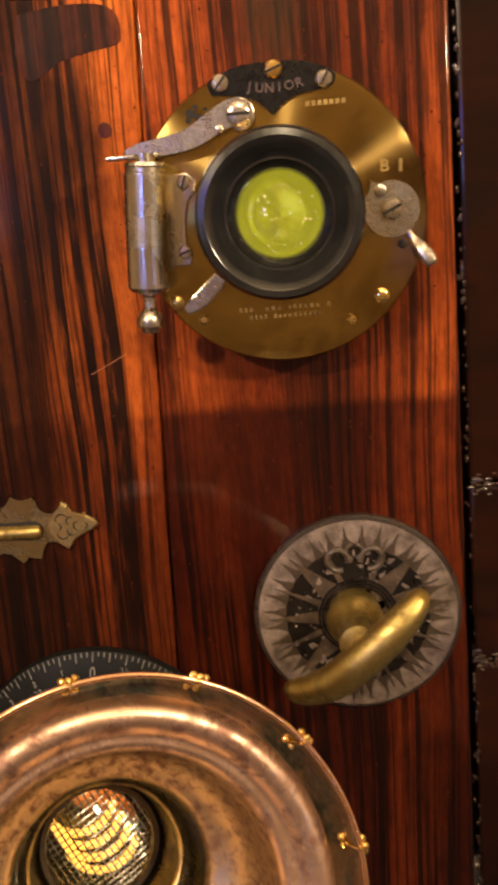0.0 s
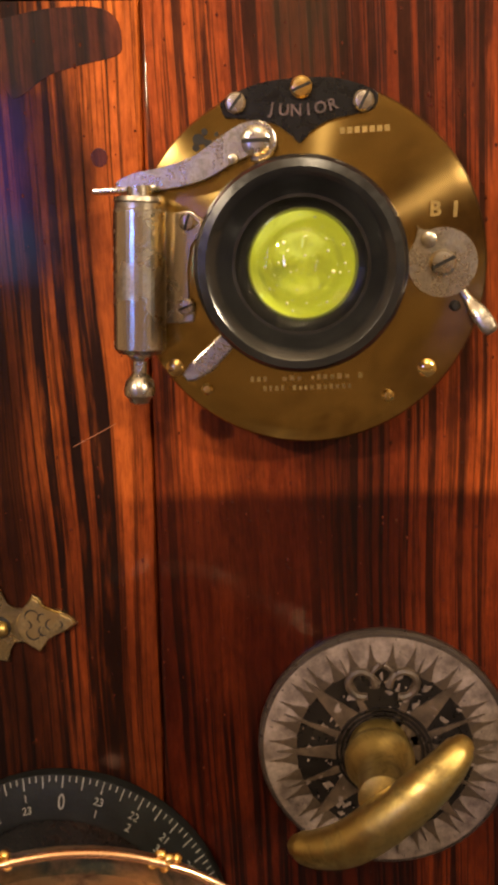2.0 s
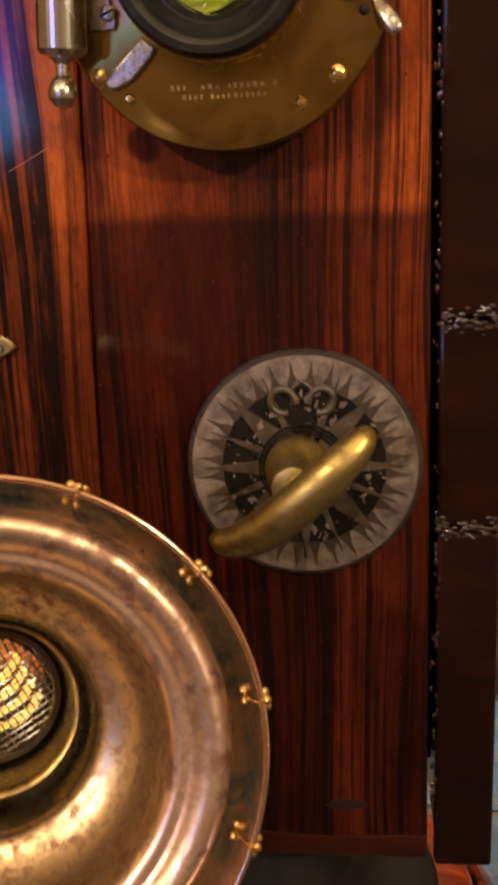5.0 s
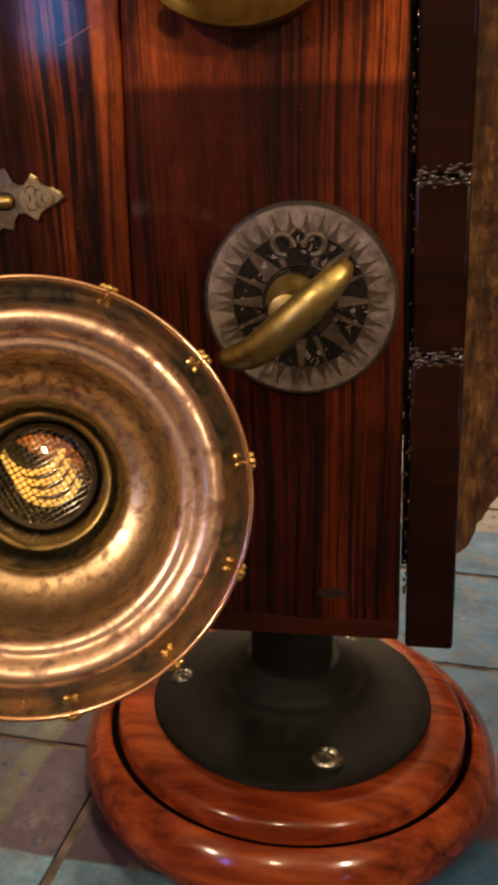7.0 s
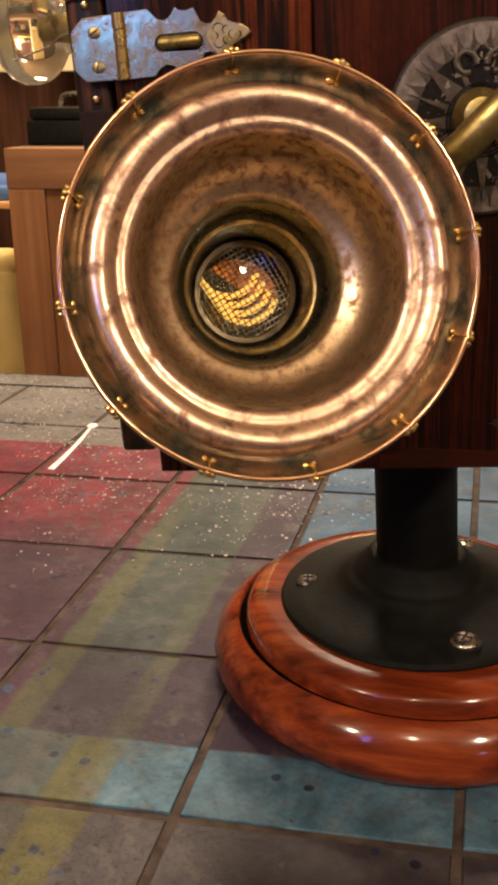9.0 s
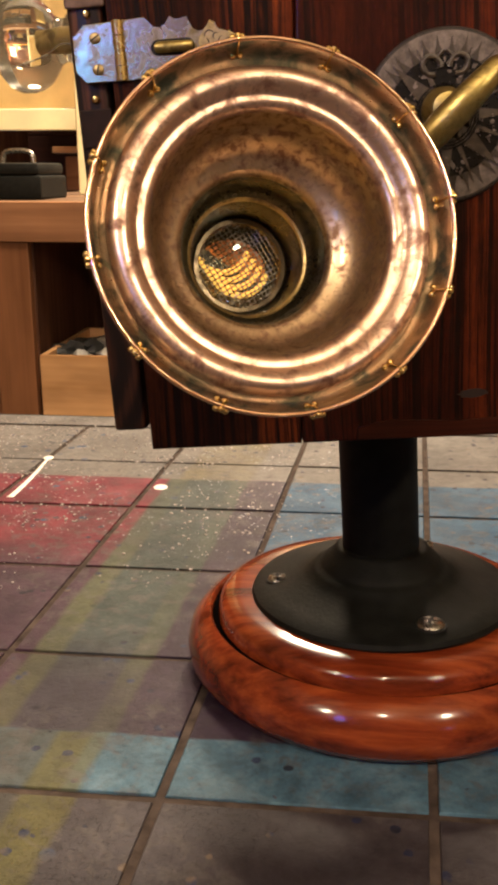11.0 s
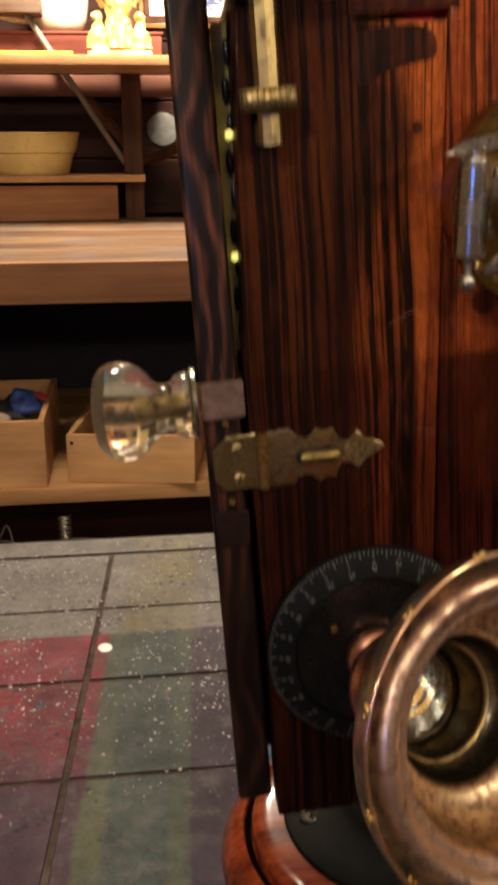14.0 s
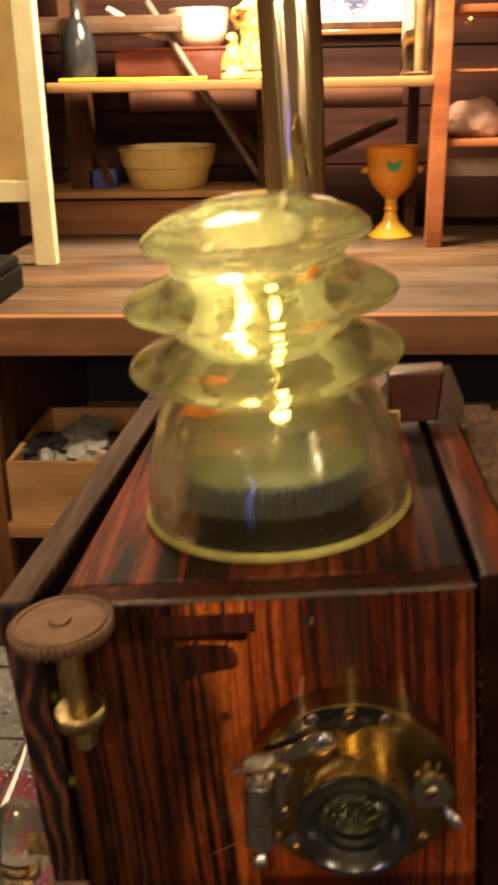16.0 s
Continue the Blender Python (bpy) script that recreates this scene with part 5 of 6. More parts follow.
part("glass_body", lathe(inner + outer, IM, 96), VASELINE, insulator, "greenish yellow pressed glass", 70)
core = part("ribbed_core", gear(0.0430, 0.0020, 84, IZ + 0.0120, IZ + 0.0250, IX, IY), plain("grey_ribbed", (0.085, 0.10, 0.115), 0.55, 0.3, 80, 0.0, 0.1, 0.2), insulator, "dark ribbed ring inside", 20)
MATT_BLACK = plain("matt_black", (0.002, 0.002, 0.002), 0.9, 0.3, 60, 0.0, 0.1, 0.02)
part("core_lid", lathe([(0, 0.0251), (0.0405, 0.0251), (0.0405, 0.0255), (0, 0.0257)], IM, 48), plain("smoky_plastic", (0.05, 0.048, 0.028), 0.5, 0.3, 60), core, "smoky lid")
SKIRT_GLASS = glass("inner_glass", (0.97, 0.96, 0.80), 0.08)
part("inner_skirt", lathe([(0.0300, 0.0560), (0.0335, 0.0525), (0.0340, 0.0505), (0.0372, 0.0470), (0.0378, 0.0420), (0.0404, 0.0390), (0.0408, 0.0335), (0.0432, 0.0300), (0.0434, 0.0268), (0.0422, 0.0266), (0.0420, 0.0295), (0.0396, 0.0328), (0.0392, 0.0384), (0.0366, 0.0412), (0.0360, 0.0462), (0.0328, 0.0498), (0.0322, 0.0518), (0.0292, 0.0552)], IM, 72, True), SKIRT_GLASS, insulator, "stepped inner skirt of the glass", 60)
part("core_foot", lathe([(0, 0.0003), (0.0385, 0.0003), (0.0385, 0.0120), (0, 0.0120)], IM, 48), MATT_BLACK, core)
# yellow ring added to paint the inner light caught by the rim
part("base_rim", lathe([(0.0606, 0.0002), (0.0630, 0.0004), (0.0640, 0.0022), (0.0636, 0.0042), (0.0621, 0.0050)], IM, 96, True), LIT_RIM, insulator, "yellow ring added for the lit glass rim", 80)
part("light_wire", sweep(smooth_line([(IX - 0.004, IY, IZ + 0.026), (IX + 0.006, IY - 0.010, IZ + 0.048), (IX - 0.006, IY - 0.012, IZ + 0.075), (IX + 0.006, IY - 0.012, IZ + 0.090), (IX - 0.008, IY - 0.012, IZ + 0.112)], 5), [0.0006] * 21, 6), BRASS_DULL, insulator, "thin wire of the light string")
for dx, h, r in ((-0.009, 0.113, 0.0040), (-0.008, 0.102, 0.0024), (-0.009, 0.094, 0.0028), (-0.008, 0.088, 0.0028), (-0.007, 0.080, 0.0044), (-0.006, 0.071, 0.0028), (0.006, 0.096, 0.0026), (0.007, 0.083, 0.0026), (0.007, 0.071, 0.0030), (0.006, 0.062, 0.0026), (0.005, 0.048, 0.0042)):
    part("fairy_light", ball((IX + dx, IY - 0.015, IZ + h), r, 12), FAIRY, insulator)
# foil scraps emit faintly, painting in the bulbs' light on them
for at, stretch, glaze in (((0.019, -0.008, 0.108), (0.35, 0.9, 1.3), glow("orange_foil_glow", (0.9, 0.32, 0.03), 0.5)), ((-0.026, -0.018, 0.054), (1.3, 0.6, 0.55), glow("red_foil_glow", (0.75, 0.20, 0.02), 0.35))):
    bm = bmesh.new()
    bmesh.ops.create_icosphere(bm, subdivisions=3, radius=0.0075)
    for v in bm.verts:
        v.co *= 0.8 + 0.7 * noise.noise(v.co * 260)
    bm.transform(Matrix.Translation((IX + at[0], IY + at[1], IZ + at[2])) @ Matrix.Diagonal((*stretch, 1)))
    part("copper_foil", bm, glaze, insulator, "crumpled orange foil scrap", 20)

# ---- pipe behind the insulator ----
pipe = thing("metal_pipe", (0.060, 0.2460, 0.5617), "tall polished brass pipe standing on the box top", "pipe", TILTED)
pts = smooth_line([(0.0600, 0.2460, 0.5617), (0.0610, 0.2450, 0.66), (0.0650, 0.2440, 0.76), (0.0665, 0.2440, 0.88), (0.0665, 0.2440, 0.98)], 6)
body = part("tube", sweep(pts, [0.0155 + 0.0012 * k / 24 for k in range(len(pts))], 48, up=(0, 1, 0)), PIPE_BRASS, pipe, "dark polished tube", 80)
part("clip", sweep(smooth_line([(0.066, 0.2285, 0.722), (0.0635, 0.2245, 0.727), (0.066, 0.2255, 0.735), (0.0685, 0.2280, 0.720), (0.0710, 0.2285, 0.705)], 5), [0.0011] * 21, 8), BRASS, body, "small wire clip")

# ---- bracket at the back corner ----
brk = thing("corner_bracket", (0.118, 0.238, 0.5640), "brown enamelled bracket with metal end plates on the top", "bracket", TILTED)
body = block((0.1065, 0.228, 0.5660), (0.1385, 0.246, 0.5960), 0.002)
part("housing", body, LEATHER, brk, "brown enamelled housing")
part("end_plate", prism([(0.1320, 0.5640), (0.1470, 0.5640), (0.1470, 0.5790), (0.1400, 0.5985), (0.1370, 0.5985)], 0, 0.0012, y0=0.2275), NICKEL, brk)
part("end_plate", prism([(0.0965, 0.5645), (0.1075, 0.5645), (0.1065, 0.5920), (0.0990, 0.5830)], 0, 0.0012, y0=0.232), NICKEL, brk)
part("tab", block((0.1040, 0.220, 0.5620), (0.1115, 0.2225, 0.5770), 0.0012), BRASS_DULL, brk, "dull brass tab")

# ---- pedestal ----
PX, PY = 0.0670, 0.2250
stand = thing("pedestal", (PX, PY, 0.0), "round polished mahogany base with black iron flange and pole", "stand")
PM = Matrix.Translation((PX, PY, 0))
part("wooden_base", lathe([(0, 0), (0.1180, 0), (0.1250, 0.0030), (0.1308, 0.0110), (0.1318, 0.0190), (0.1296, 0.0280), (0.1235, 0.0360), (0.1185, 0.0398), (0.1168, 0.0406), (0.1156, 0.0398), (0.1146, 0.0352), (0.1116, 0.0346), (0.1106, 0.0360), (0.1102, 0.0440), (0.1088, 0.0478), (0.1040, 0.0502), (0.0960, 0.0512), (0, 0.0512)], PM, 160), WOOD_BASE, stand, "turned glossy mahogany base", 50)
part("groove", lathe([(0.1104, 0.0362), (0.1110, 0.0372), (0.1148, 0.0372), (0.1150, 0.0358)], PM, 160, True), plain("groove_black", (0.003, 0.002, 0.0018), 0.95, 0.4, 90, 0.0, 0.4, 0.0), stand, "near-black ring in the turned groove")
lean = Matrix.Translation((PX, PY, 0.0512)) @ Matrix.Rotation(radians(-1.5), 4, "Y")
flange = part("flange", lathe([(0, 0), (0.0868, 0), (0.0880, 0.0020), (0.0868, 0.0048), (0.0830, 0.0064), (0.0740, 0.0082), (0.0600, 0.0115), (0.0530, 0.0140), (0.0490, 0.0158), (0.0465, 0.0182), (0.0440, 0.0200), (0.0420, 0.0206), (0.0405, 0.0222), (0.0385, 0.0252), (0.0345, 0.0278), (0.0310, 0.0330), (0.0285, 0.0345), (0, 0.0345)], lean, 128), IRON, stand, "black iron flange", 40)
for a, r in ((182.0, 0.0068), (293.0, 0.0086), (62.0, 0.0068)):
    x, y = 0.0705 * math.cos(radians(a)), 0.0705 * math.sin(radians(a))
    at = lean @ Matrix.Translation((x, y, 0.0080))
    bm = lathe([(r, -0.001), (r, 0.0010), (r * 0.9, 0.0022), (r * 0.55, 0.0034), (0, 0.0038)], at, 24)
    screw_ob = part("screw", bm, NICKEL_FLAT, flange, "rusty steel screw")
    cross = block((-r * 0.55, -0.0008, 0.0032), (r * 0.55, 0.0008, 0.0040), 0, 1, block((-0.0008, -r * 0.55, 0.0032), (0.0008, r * 0.55, 0.0040), 0))
    cross.transform(at @ Matrix.Rotation(radians(a * 3), 4, "Z"))
    part("slot", cross, DARK, screw_ob)
    part("screw_hole", lathe([(r + 0.0004, -0.0005), (r + 0.0014, -0.0005), (r + 0.0014, 0.0007), (r + 0.0004, 0.0007)], at, 28, True), DARK, flange, "dark countersink")
part("pole", rod((PX - 0.0015, PY, 0.0850), (PX - 0.0095, PY, 0.2065), 0.0254, 48), IRON, stand, "thick black pole")

# ---- room ----
FLOOR = -0.75
single("floor", block((-3, -2.6, FLOOR - 0.1), (3, 3.6, FLOOR), 0), plain("grey_concrete", (0.26, 0.23, 0.20), 0.8, 0.3, 3), (0, 0, FLOOR), "dark concrete workshop floor", "floor", kind="structure", smooth=0)
single("wall_back", block((-3, 3.5, FLOOR), (3, 3.62, 2.0), 0), WOOD_DARK, (0, 3.5, FLOOR), "dark timber back wall", "wall", kind="structure", smooth=0)
# these walls and the ceiling are unseen; tones chosen for bounce and reflections
single("wall_front", block((-3, -2.72, FLOOR), (3, -2.6, 2.0), 0), plain("dark_boards", (0.20, 0.145, 0.095), 0.8, 0.3, 4), (0, -2.7, FLOOR), "unseen brown boarded wall", "wall", kind="structure", smooth=0)
BOARDS = plain("brown_boards", (0.40, 0.30, 0.20), 0.8, 0.3, 4)
single("wall_left", block((-3.12, -2.6, FLOOR), (-3, 3.5, 2.0), 0), BOARDS, (-3, 0, FLOOR), "unseen brown boarded wall", "wall", kind="structure", smooth=0)
single("wall_right", block((3, -2.6, FLOOR), (3.12, 3.5, 2.0), 0), BOARDS, (3, 0, FLOOR), "unseen brown boarded wall", "wall", kind="structure", smooth=0)
single("ceiling", block((-3, -2.6, 2.0), (3, 3.5, 2.1), 0), plain("pale_ceiling", (0.62, 0.53, 0.40), 0.8, 0.2, 3), (0, 0, 2.0), "unseen pale brown ceiling", "ceiling", kind="structure", smooth=0)

# ---- workbench with drawers behind ----
bench = thing("workbench", (0, 2.4, FLOOR), "long worn wooden workbench with open lower shelf", "workbench")
for k in range(5):
    part("top_plank", block((-0.89, 1.84 + k * 0.264, 0.222), (1.9, 1.84 + (k + 1) * 0.264 - 0.003, 0.258), 0.003), WOOD_BENCH, bench, "worn pale top plank")
part("front_rail", block((-0.89, 1.80, 0.166), (1.9, 1.838, 0.2575), 0.003), wood("bench_rail", (0.15, 0.070, 0.034), (0.25, 0.125, 0.062), (0.34, 0.185, 0.10), "x", 30, 0.3, 0.7, 0.55, 0.05, 5), bench, "brown front rail")
part("lower_shelf", block((-0.70, 1.79, -0.300), (1.9, 2.75, -0.262), 0.003), WOOD_PALE, bench, "pale plywood lower shelf")
# added panel; its navy colour paints the shade under the bench
part("back_panel", block((-0.89, 2.76, -0.60), (1.9, 2.79, 0.22), 0), plain("navy_shade", (0.022, 0.021, 0.030), 0.8), bench)
RAIL = wood("leg_timber", (0.14, 0.06, 0.025), (0.22, 0.10, 0.045), (0.30, 0.15, 0.07), "z", 30, 0.3, 0.7, 0.55, 0.05, 5)
part("end_panel", block((-0.885, 1.84, FLOOR), (-0.702, 2.72, 0.221), 0.003), WOOD_DARK, bench)
part("wide_leg", block((-0.888, 1.80, FLOOR), (-0.800, 1.839, 0.1655), 0.003), RAIL, bench, "brown timber leg")
part("wide_leg", block((-0.7995, 1.81, FLOOR), (-0.705, 1.839, 0.1655), 0.003), RAIL, bench, "brown timber leg")
for x in (-0.88, 1.3):
    part("leg", block((x, 1.85, FLOOR), (x + 0.09, 1.94, 0.22), 0.004), WOOD_BENCH, bench)
    part("leg", block((x, 2.9, FLOOR), (x + 0.09, 2.99, 0.22), 0.004), WOOD_BENCH, bench)


def drawer(x0, x1, y0, y1, z0, z1, label, mat, thick=0.014):
    ob = thing("wooden_drawer", ((x0 + x1) / 2, y0, z0), label, "drawer", group="drawers on the lower shelf")
    part("front", block((x0, y0, z0), (x1, y0 + thick, z1), 0.002), mat, ob)
    part("back", block((x0, y1 - thick, z0), (x1, y1, z1), 0.002), mat, ob)
    part("side", block((x0, y0 + thick, z0), (x0 + thick, y1 - thick, z1), 0.002), mat, ob)
    part("side", block((x1 - thick, y0 + thick, z0), (x1, y1 - thick, z1), 0.002), mat, ob)
    part("bottom", block((x0 + thick, y0 + thick, z0), (x1 - thick, y1 - thick, z0 + 0.01), 0), mat, ob)
    return ob


drawer(-0.690, -0.327, 1.80, 2.22, -0.262, -0.100, "golden plywood drawer full of odds and ends", WOOD_BOX)
d2 = drawer(-0.281, 0.02, 1.80, 2.32, -0.262, -0.143, "shallow golden plywood drawer with a knot hole", WOOD_BOX)
d2.matrix_world = Matrix.Translation((-0.281, 1.825, -0.262)) @ Matrix.Rotation(radians(-9), 4, "Z") @ Matrix.Translation((0.1505, 0, 0))
part("hole", rod((-0.268, 1.7985, -0.163), (-0.268, 1.8005, -0.163), 0.004, 12), DARK, d2)
rng = random.Random(9)
odds = [((0.42, 0.40, 0.36), "crumpled grey paper"), ((0.05, 0.10, 0.40), "blue plastic scrap"), ((0.02, 0.02, 0.02), "black plastic scrap"), ((0.55, 0.40, 0.32), "pale card scrap"), ((0.30, 0.28, 0.25), "grey cloth scrap"), ((0.45, 0.05, 0.04), "red plastic scrap")]
mats = [plain("scrap_paint", c, 0.5, 0.3, 30) for c, _ in odds]
for k, (x, y, z, s, m) in enumerate([(-0.50, 1.92, -0.105, 0.07, 0), (-0.43, 1.99, -0.10, 0.06, 2), (-0.385, 2.00, -0.085, 0.055, 1), (-0.355, 2.03, -0.085, 0.03, 5), (-0.455, 1.88, -0.105, 0.05, 3), (-0.56, 2.00, -0.10, 0.08, 4), (-0.64, 1.95, -0.105, 0.08, 2), (-0.60, 1.90, -0.115, 0.05, 0), (-0.53, 2.08, -0.10, 0.06, 4), (-0.12, 1.95, -0.16, 0.07, 2), (-0.05, 2.0, -0.165, 0.07, 4)]):
    bm = bmesh.new()
    bmesh.ops.create_icosphere(bm, subdivisions=3, radius=s)
    for v in bm.verts:
        v.co *= 0.75 + 0.6 * noise.noise(v.co * 22 + Vector((k * 3, 0, 0)))
        v.co.z = max(v.co.z * 0.7, -s * 0.9)
    bm.transform(Matrix.Translation((x, y, z)))
    z -= 0.022
    bm.transform(Matrix.Translation((0, 0, -0.022)))
    single("scrap", bm, mats[m], (x, y, z - s * 0.6), odds[m][1] + " lying in a wooden drawer", "scrap", group="odds and ends in the drawer", smooth=20)
single("storage_board", block((-0.68, 2.30, -0.62), (1.2, 2.33, -0.40), 0.003), WOOD_BACK, (0, 2.3, -0.62), "dark board standing on the floor under the workbench", "board")
spring = thing("metal_spring", (-0.300, 1.86, FLOOR), "bright metal spring standing on a pipe under the workbench", "spring")
part("pipe", rod((-0.300, 1.86, FLOOR), (-0.300, 1.86, -0.435), 0.010, 16), IRON, spring)
part("coil", sweep([(-0.300 + 0.014 * math.cos(k * 0.6), 1.86 + 0.014 * math.sin(k * 0.6), -0.435 + 0.0012 * k) for k in range(64)], [0.0035] * 64, 8), NICKEL_FLAT, spring)
for a, b, c in (((-0.62, 1.90, -0.46), (-0.50, 1.86, -0.42), (-0.40, 1.90, -0.47)), ((-0.55, 1.84, -0.50), (-0.47, 1.88, -0.43), (-0.43, 1.86, -0.40)), ((-0.36, 1.88, -0.47), (-0.24, 1.90, -0.44), (-0.12, 1.86, -0.48))):
    d = (a[0] - 0.02, a[1] + 0.02, FLOOR + 0.004)
    pts = smooth_line([d, a, b, c, (c[0] + 0.03, c[1], FLOOR + 0.004)], 8)
    single("wire", sweep(pts, [0.0022] * len(pts), 8), NICKEL_FLAT, d, "stiff bent steel wire standing under the workbench", "wire", group="wires under the workbench", smooth=60)
toolbox = thing("toolbox", (-0.78, 2.0, 0.258), "black metal toolbox on the end of the bench", "toolbox")
part("body", block((-0.88, 1.92, 0.258), (-0.70, 2.14, 0.315), 0.006), IRON, toolbox)
part("lid", block((-0.875, 1.925, 0.3155), (-0.705, 2.135, 0.345), 0.010), IRON, toolbox)
part("handle", sweep(smooth_line([(-0.83, 2.03, 0.345), (-0.82, 2.03, 0.372), (-0.76, 2.03, 0.372), (-0.75, 2.03, 0.345)], 5), [0.006] * 16, 10), NICKEL, toolbox)
crate = thing("yellow_crate", (-1.15, 2.0, FLOOR), "tall yellow painted crate beside the workbench", "crate")
part("body", block((-1.40, 1.90, FLOOR), (-0.925, 2.30, -0.045), 0.006), plain("yellow_paint", (0.50, 0.36, 0.12), 0.6, 0.2, 9), crate)
side = thing("side_table", (-1.2, 2.5, FLOOR), "low dark table with a blue cloth edge", "table")
part("top", block((-1.7, 2.32, 0.065), (-0.93, 2.9, 0.085), 0.003), WOOD_PALE, side)
part("cloth_edge", block((-1.7, 2.33, 0.0855), (-0.93, 2.9, 0.125), 0.006), plain("blue_cloth", (0.06, 0.12, 0.28), 0.8, 0.2, 30), side, "blue folded cloth")
for x in (-1.66, -1.0):
    part("leg", block((x, 2.40, FLOOR), (x + 0.05, 2.45, 0.0648), 0.003), WOOD_DARK, side)
# more boxes at the right under the bench
drawer(0.38, 0.75, 1.86, 2.2, -0.262, -0.10, "golden plywood drawer full of odds and ends", WOOD_BOX)

# ---- shelves above the bench ----
rack = thing("shelf_rack", (-0.1, 2.9, 0.258), "open timber shelves standing on the workbench", "shelf")
part("upper_shelf", block((-0.74, 2.70, 0.728), (0.412, 3.05, 0.757), 0.003), WOOD_PALE, rack, "pale pine board")
part("lower_board", block((-1.0, 3.00, 0.385), (-0.055, 3.30, 0.408), 0.003), WOOD_PALE, rack, "pale pine board")
part("post", block((-0.125, 3.05, 0.258), (-0.060, 3.12, 1.40), 0.003), WOOD_DARK, rack, "dark timber post")
part("post", block((-0.78, 3.08, 0.258), (-0.70, 3.16, 1.40), 0.003), WOOD_DARK, rack)
part("red_post", block((0.413, 2.70, 0.258), (0.460, 2.76, 1.40), 0.003), WOOD_RED, rack, "reddish post")
part("end_post", block((0.370, 2.98, 0.258), (0.405, 3.02, 0.727), 0.002), WOOD_DARK, rack)
part("cross_board", block((-0.56, 3.09, 0.660), (0.36, 3.11, 0.727), 0.003), wood("brown_cross_board", (0.07, 0.03, 0.02), (0.15, 0.068, 0.048), (0.24, 0.12, 0.09), "x", 30, 0.3, 0.7, 0.6, 0.0, 8), rack, "brown cross board")
part("brace", sweep([(-0.30, 3.10, 0.72), (-0.05, 3.14, 0.44)], [0.018, 0.018], 4), WOOD_DARK, rack)
part("brace", sweep([(-0.480, 3.066, 1.00), (-0.122, 3.066, 0.445)], [0.010, 0.010], 8), plain("grey_rod", (0.16, 0.14, 0.11), 0.5), rack)
part("brace", sweep([(-0.72, 3.05, 0.66), (-0.64, 3.08, 0.42)], [0.014, 0.014], 4), WOOD_DARK, rack)
part("brace", sweep([(-0.04, 3.16, 0.45), (0.35, 3.18, 0.62)], [0.018, 0.018], 4), WOOD_DARK, rack)
for z, thick in ((0.555, 0.022), (0.765, 0.008), (0.925, 0.022)):
    part("side_shelf", block((0.461, 2.72, z), (1.3, 3.05, z + thick), 0.003), WOOD_RED, rack, "reddish side shelf")
part("apron", block((0.461, 2.80, 0.462), (1.3, 2.82, 0.518), 0.003), plain("pinkish_board", (0.36, 0.25, 0.20), 0.6, 0.3, 14), rack, "pale pinkish board under the shelf")
part("side_sheet", block((0.470, 3.00, 0.580), (1.2, 3.03, 0.66), 0.003), WOOD_RED, rack)
part("shelf_box", block((-0.96, 3.02, 0.2585), (-0.15, 3.20, 0.375), 0.003), wood("rough_board", (0.15, 0.065, 0.03), (0.28, 0.13, 0.058), (0.40, 0.20, 0.095), "x", 30, 0.3, 0.7, 0.6, 0.0, 6), rack, "rough board under the shelf")
part("upper_board", block((-1.2, 3.0, 0.905), (-0.37, 3.2, 0.955), 0.003), WOOD_BENCH, rack)
# back boards
for k in range(6):
    part("back_board", block((-1.2, 3.34, 0.26 + k * 0.2), (1.3, 3.36, 0.455 + k * 0.2), 0.004), WOOD_BACK, rack)

bm = bmesh.new()
bmesh.ops.create_icosphere(bm, subdivisions=4, radius=1.0)
for v in bm.verts:
    v.co *= 0.86 + 0.22 * noise.noise(v.co * 1.6 + Vector((4, 1, 0))) + 0.10 * noise.noise(v.co * 5)
    v.co.z = max(v.co.z, -0.55)
bm.transform(Matrix.Translation((0.565, 2.86, 0.6195)) @ Matrix.Diagonal((0.115, 0.10, 0.075, 1)))
single("folded_cloth", bm, plain("pink_cloth", (0.55, 0.33, 0.25), 0.85, 0.3, 18, 0.0, 0.4), (0.565, 2.86, 0.578), "crumpled pinkish cloth bundle on the reddish side shelf", "cloth", smooth=40)
reel = thing("cable_reel", (0.77, 2.88, 0.577), "small black reel standing on the reddish side shelf", "reel")
RM = Matrix.Translation((0.77, 2.88, 0.625)) @ Matrix.Rotation(radians(90), 4, "X")
part("flange", lathe([(0.018, 0), (0.044, 0), (0.047, 0.003), (0.047, 0.012), (0.044, 0.015), (0.018, 0.015)], RM, 40, True), IRON, reel)
part("hub", lathe([(0, 0.002), (0.0178, 0.002), (0.0178, 0.010), (0, 0.012)], RM, 24), plain("pale_hub", (0.45, 0.36, 0.30), 0.5), reel, "pale hub")
frame_ob = thing("painted_frame", (-0.75, 2.46, 0.258), "cream painted wooden door frame leaning on the bench", "frame")
CREAM = plain("cream_paint", (0.88, 0.78, 0.46), 0.5, 0.15, 8)
part("stile", block((-0.752, 2.44, 0.258), (-0.690, 2.48, 1.45), 0.004), CREAM, frame_ob)
part("rail", block((-1.25, 2.445, 0.440), (-0.753, 2.475, 0.500), 0.004), CREAM, frame_ob)
part("panel", block((-1.25, 2.455, 0.501), (-0.753, 2.468, 1.45), 0), plain("ochre_panel", (0.68, 0.47, 0.18), 0.5, 0.2, 8), frame_ob)

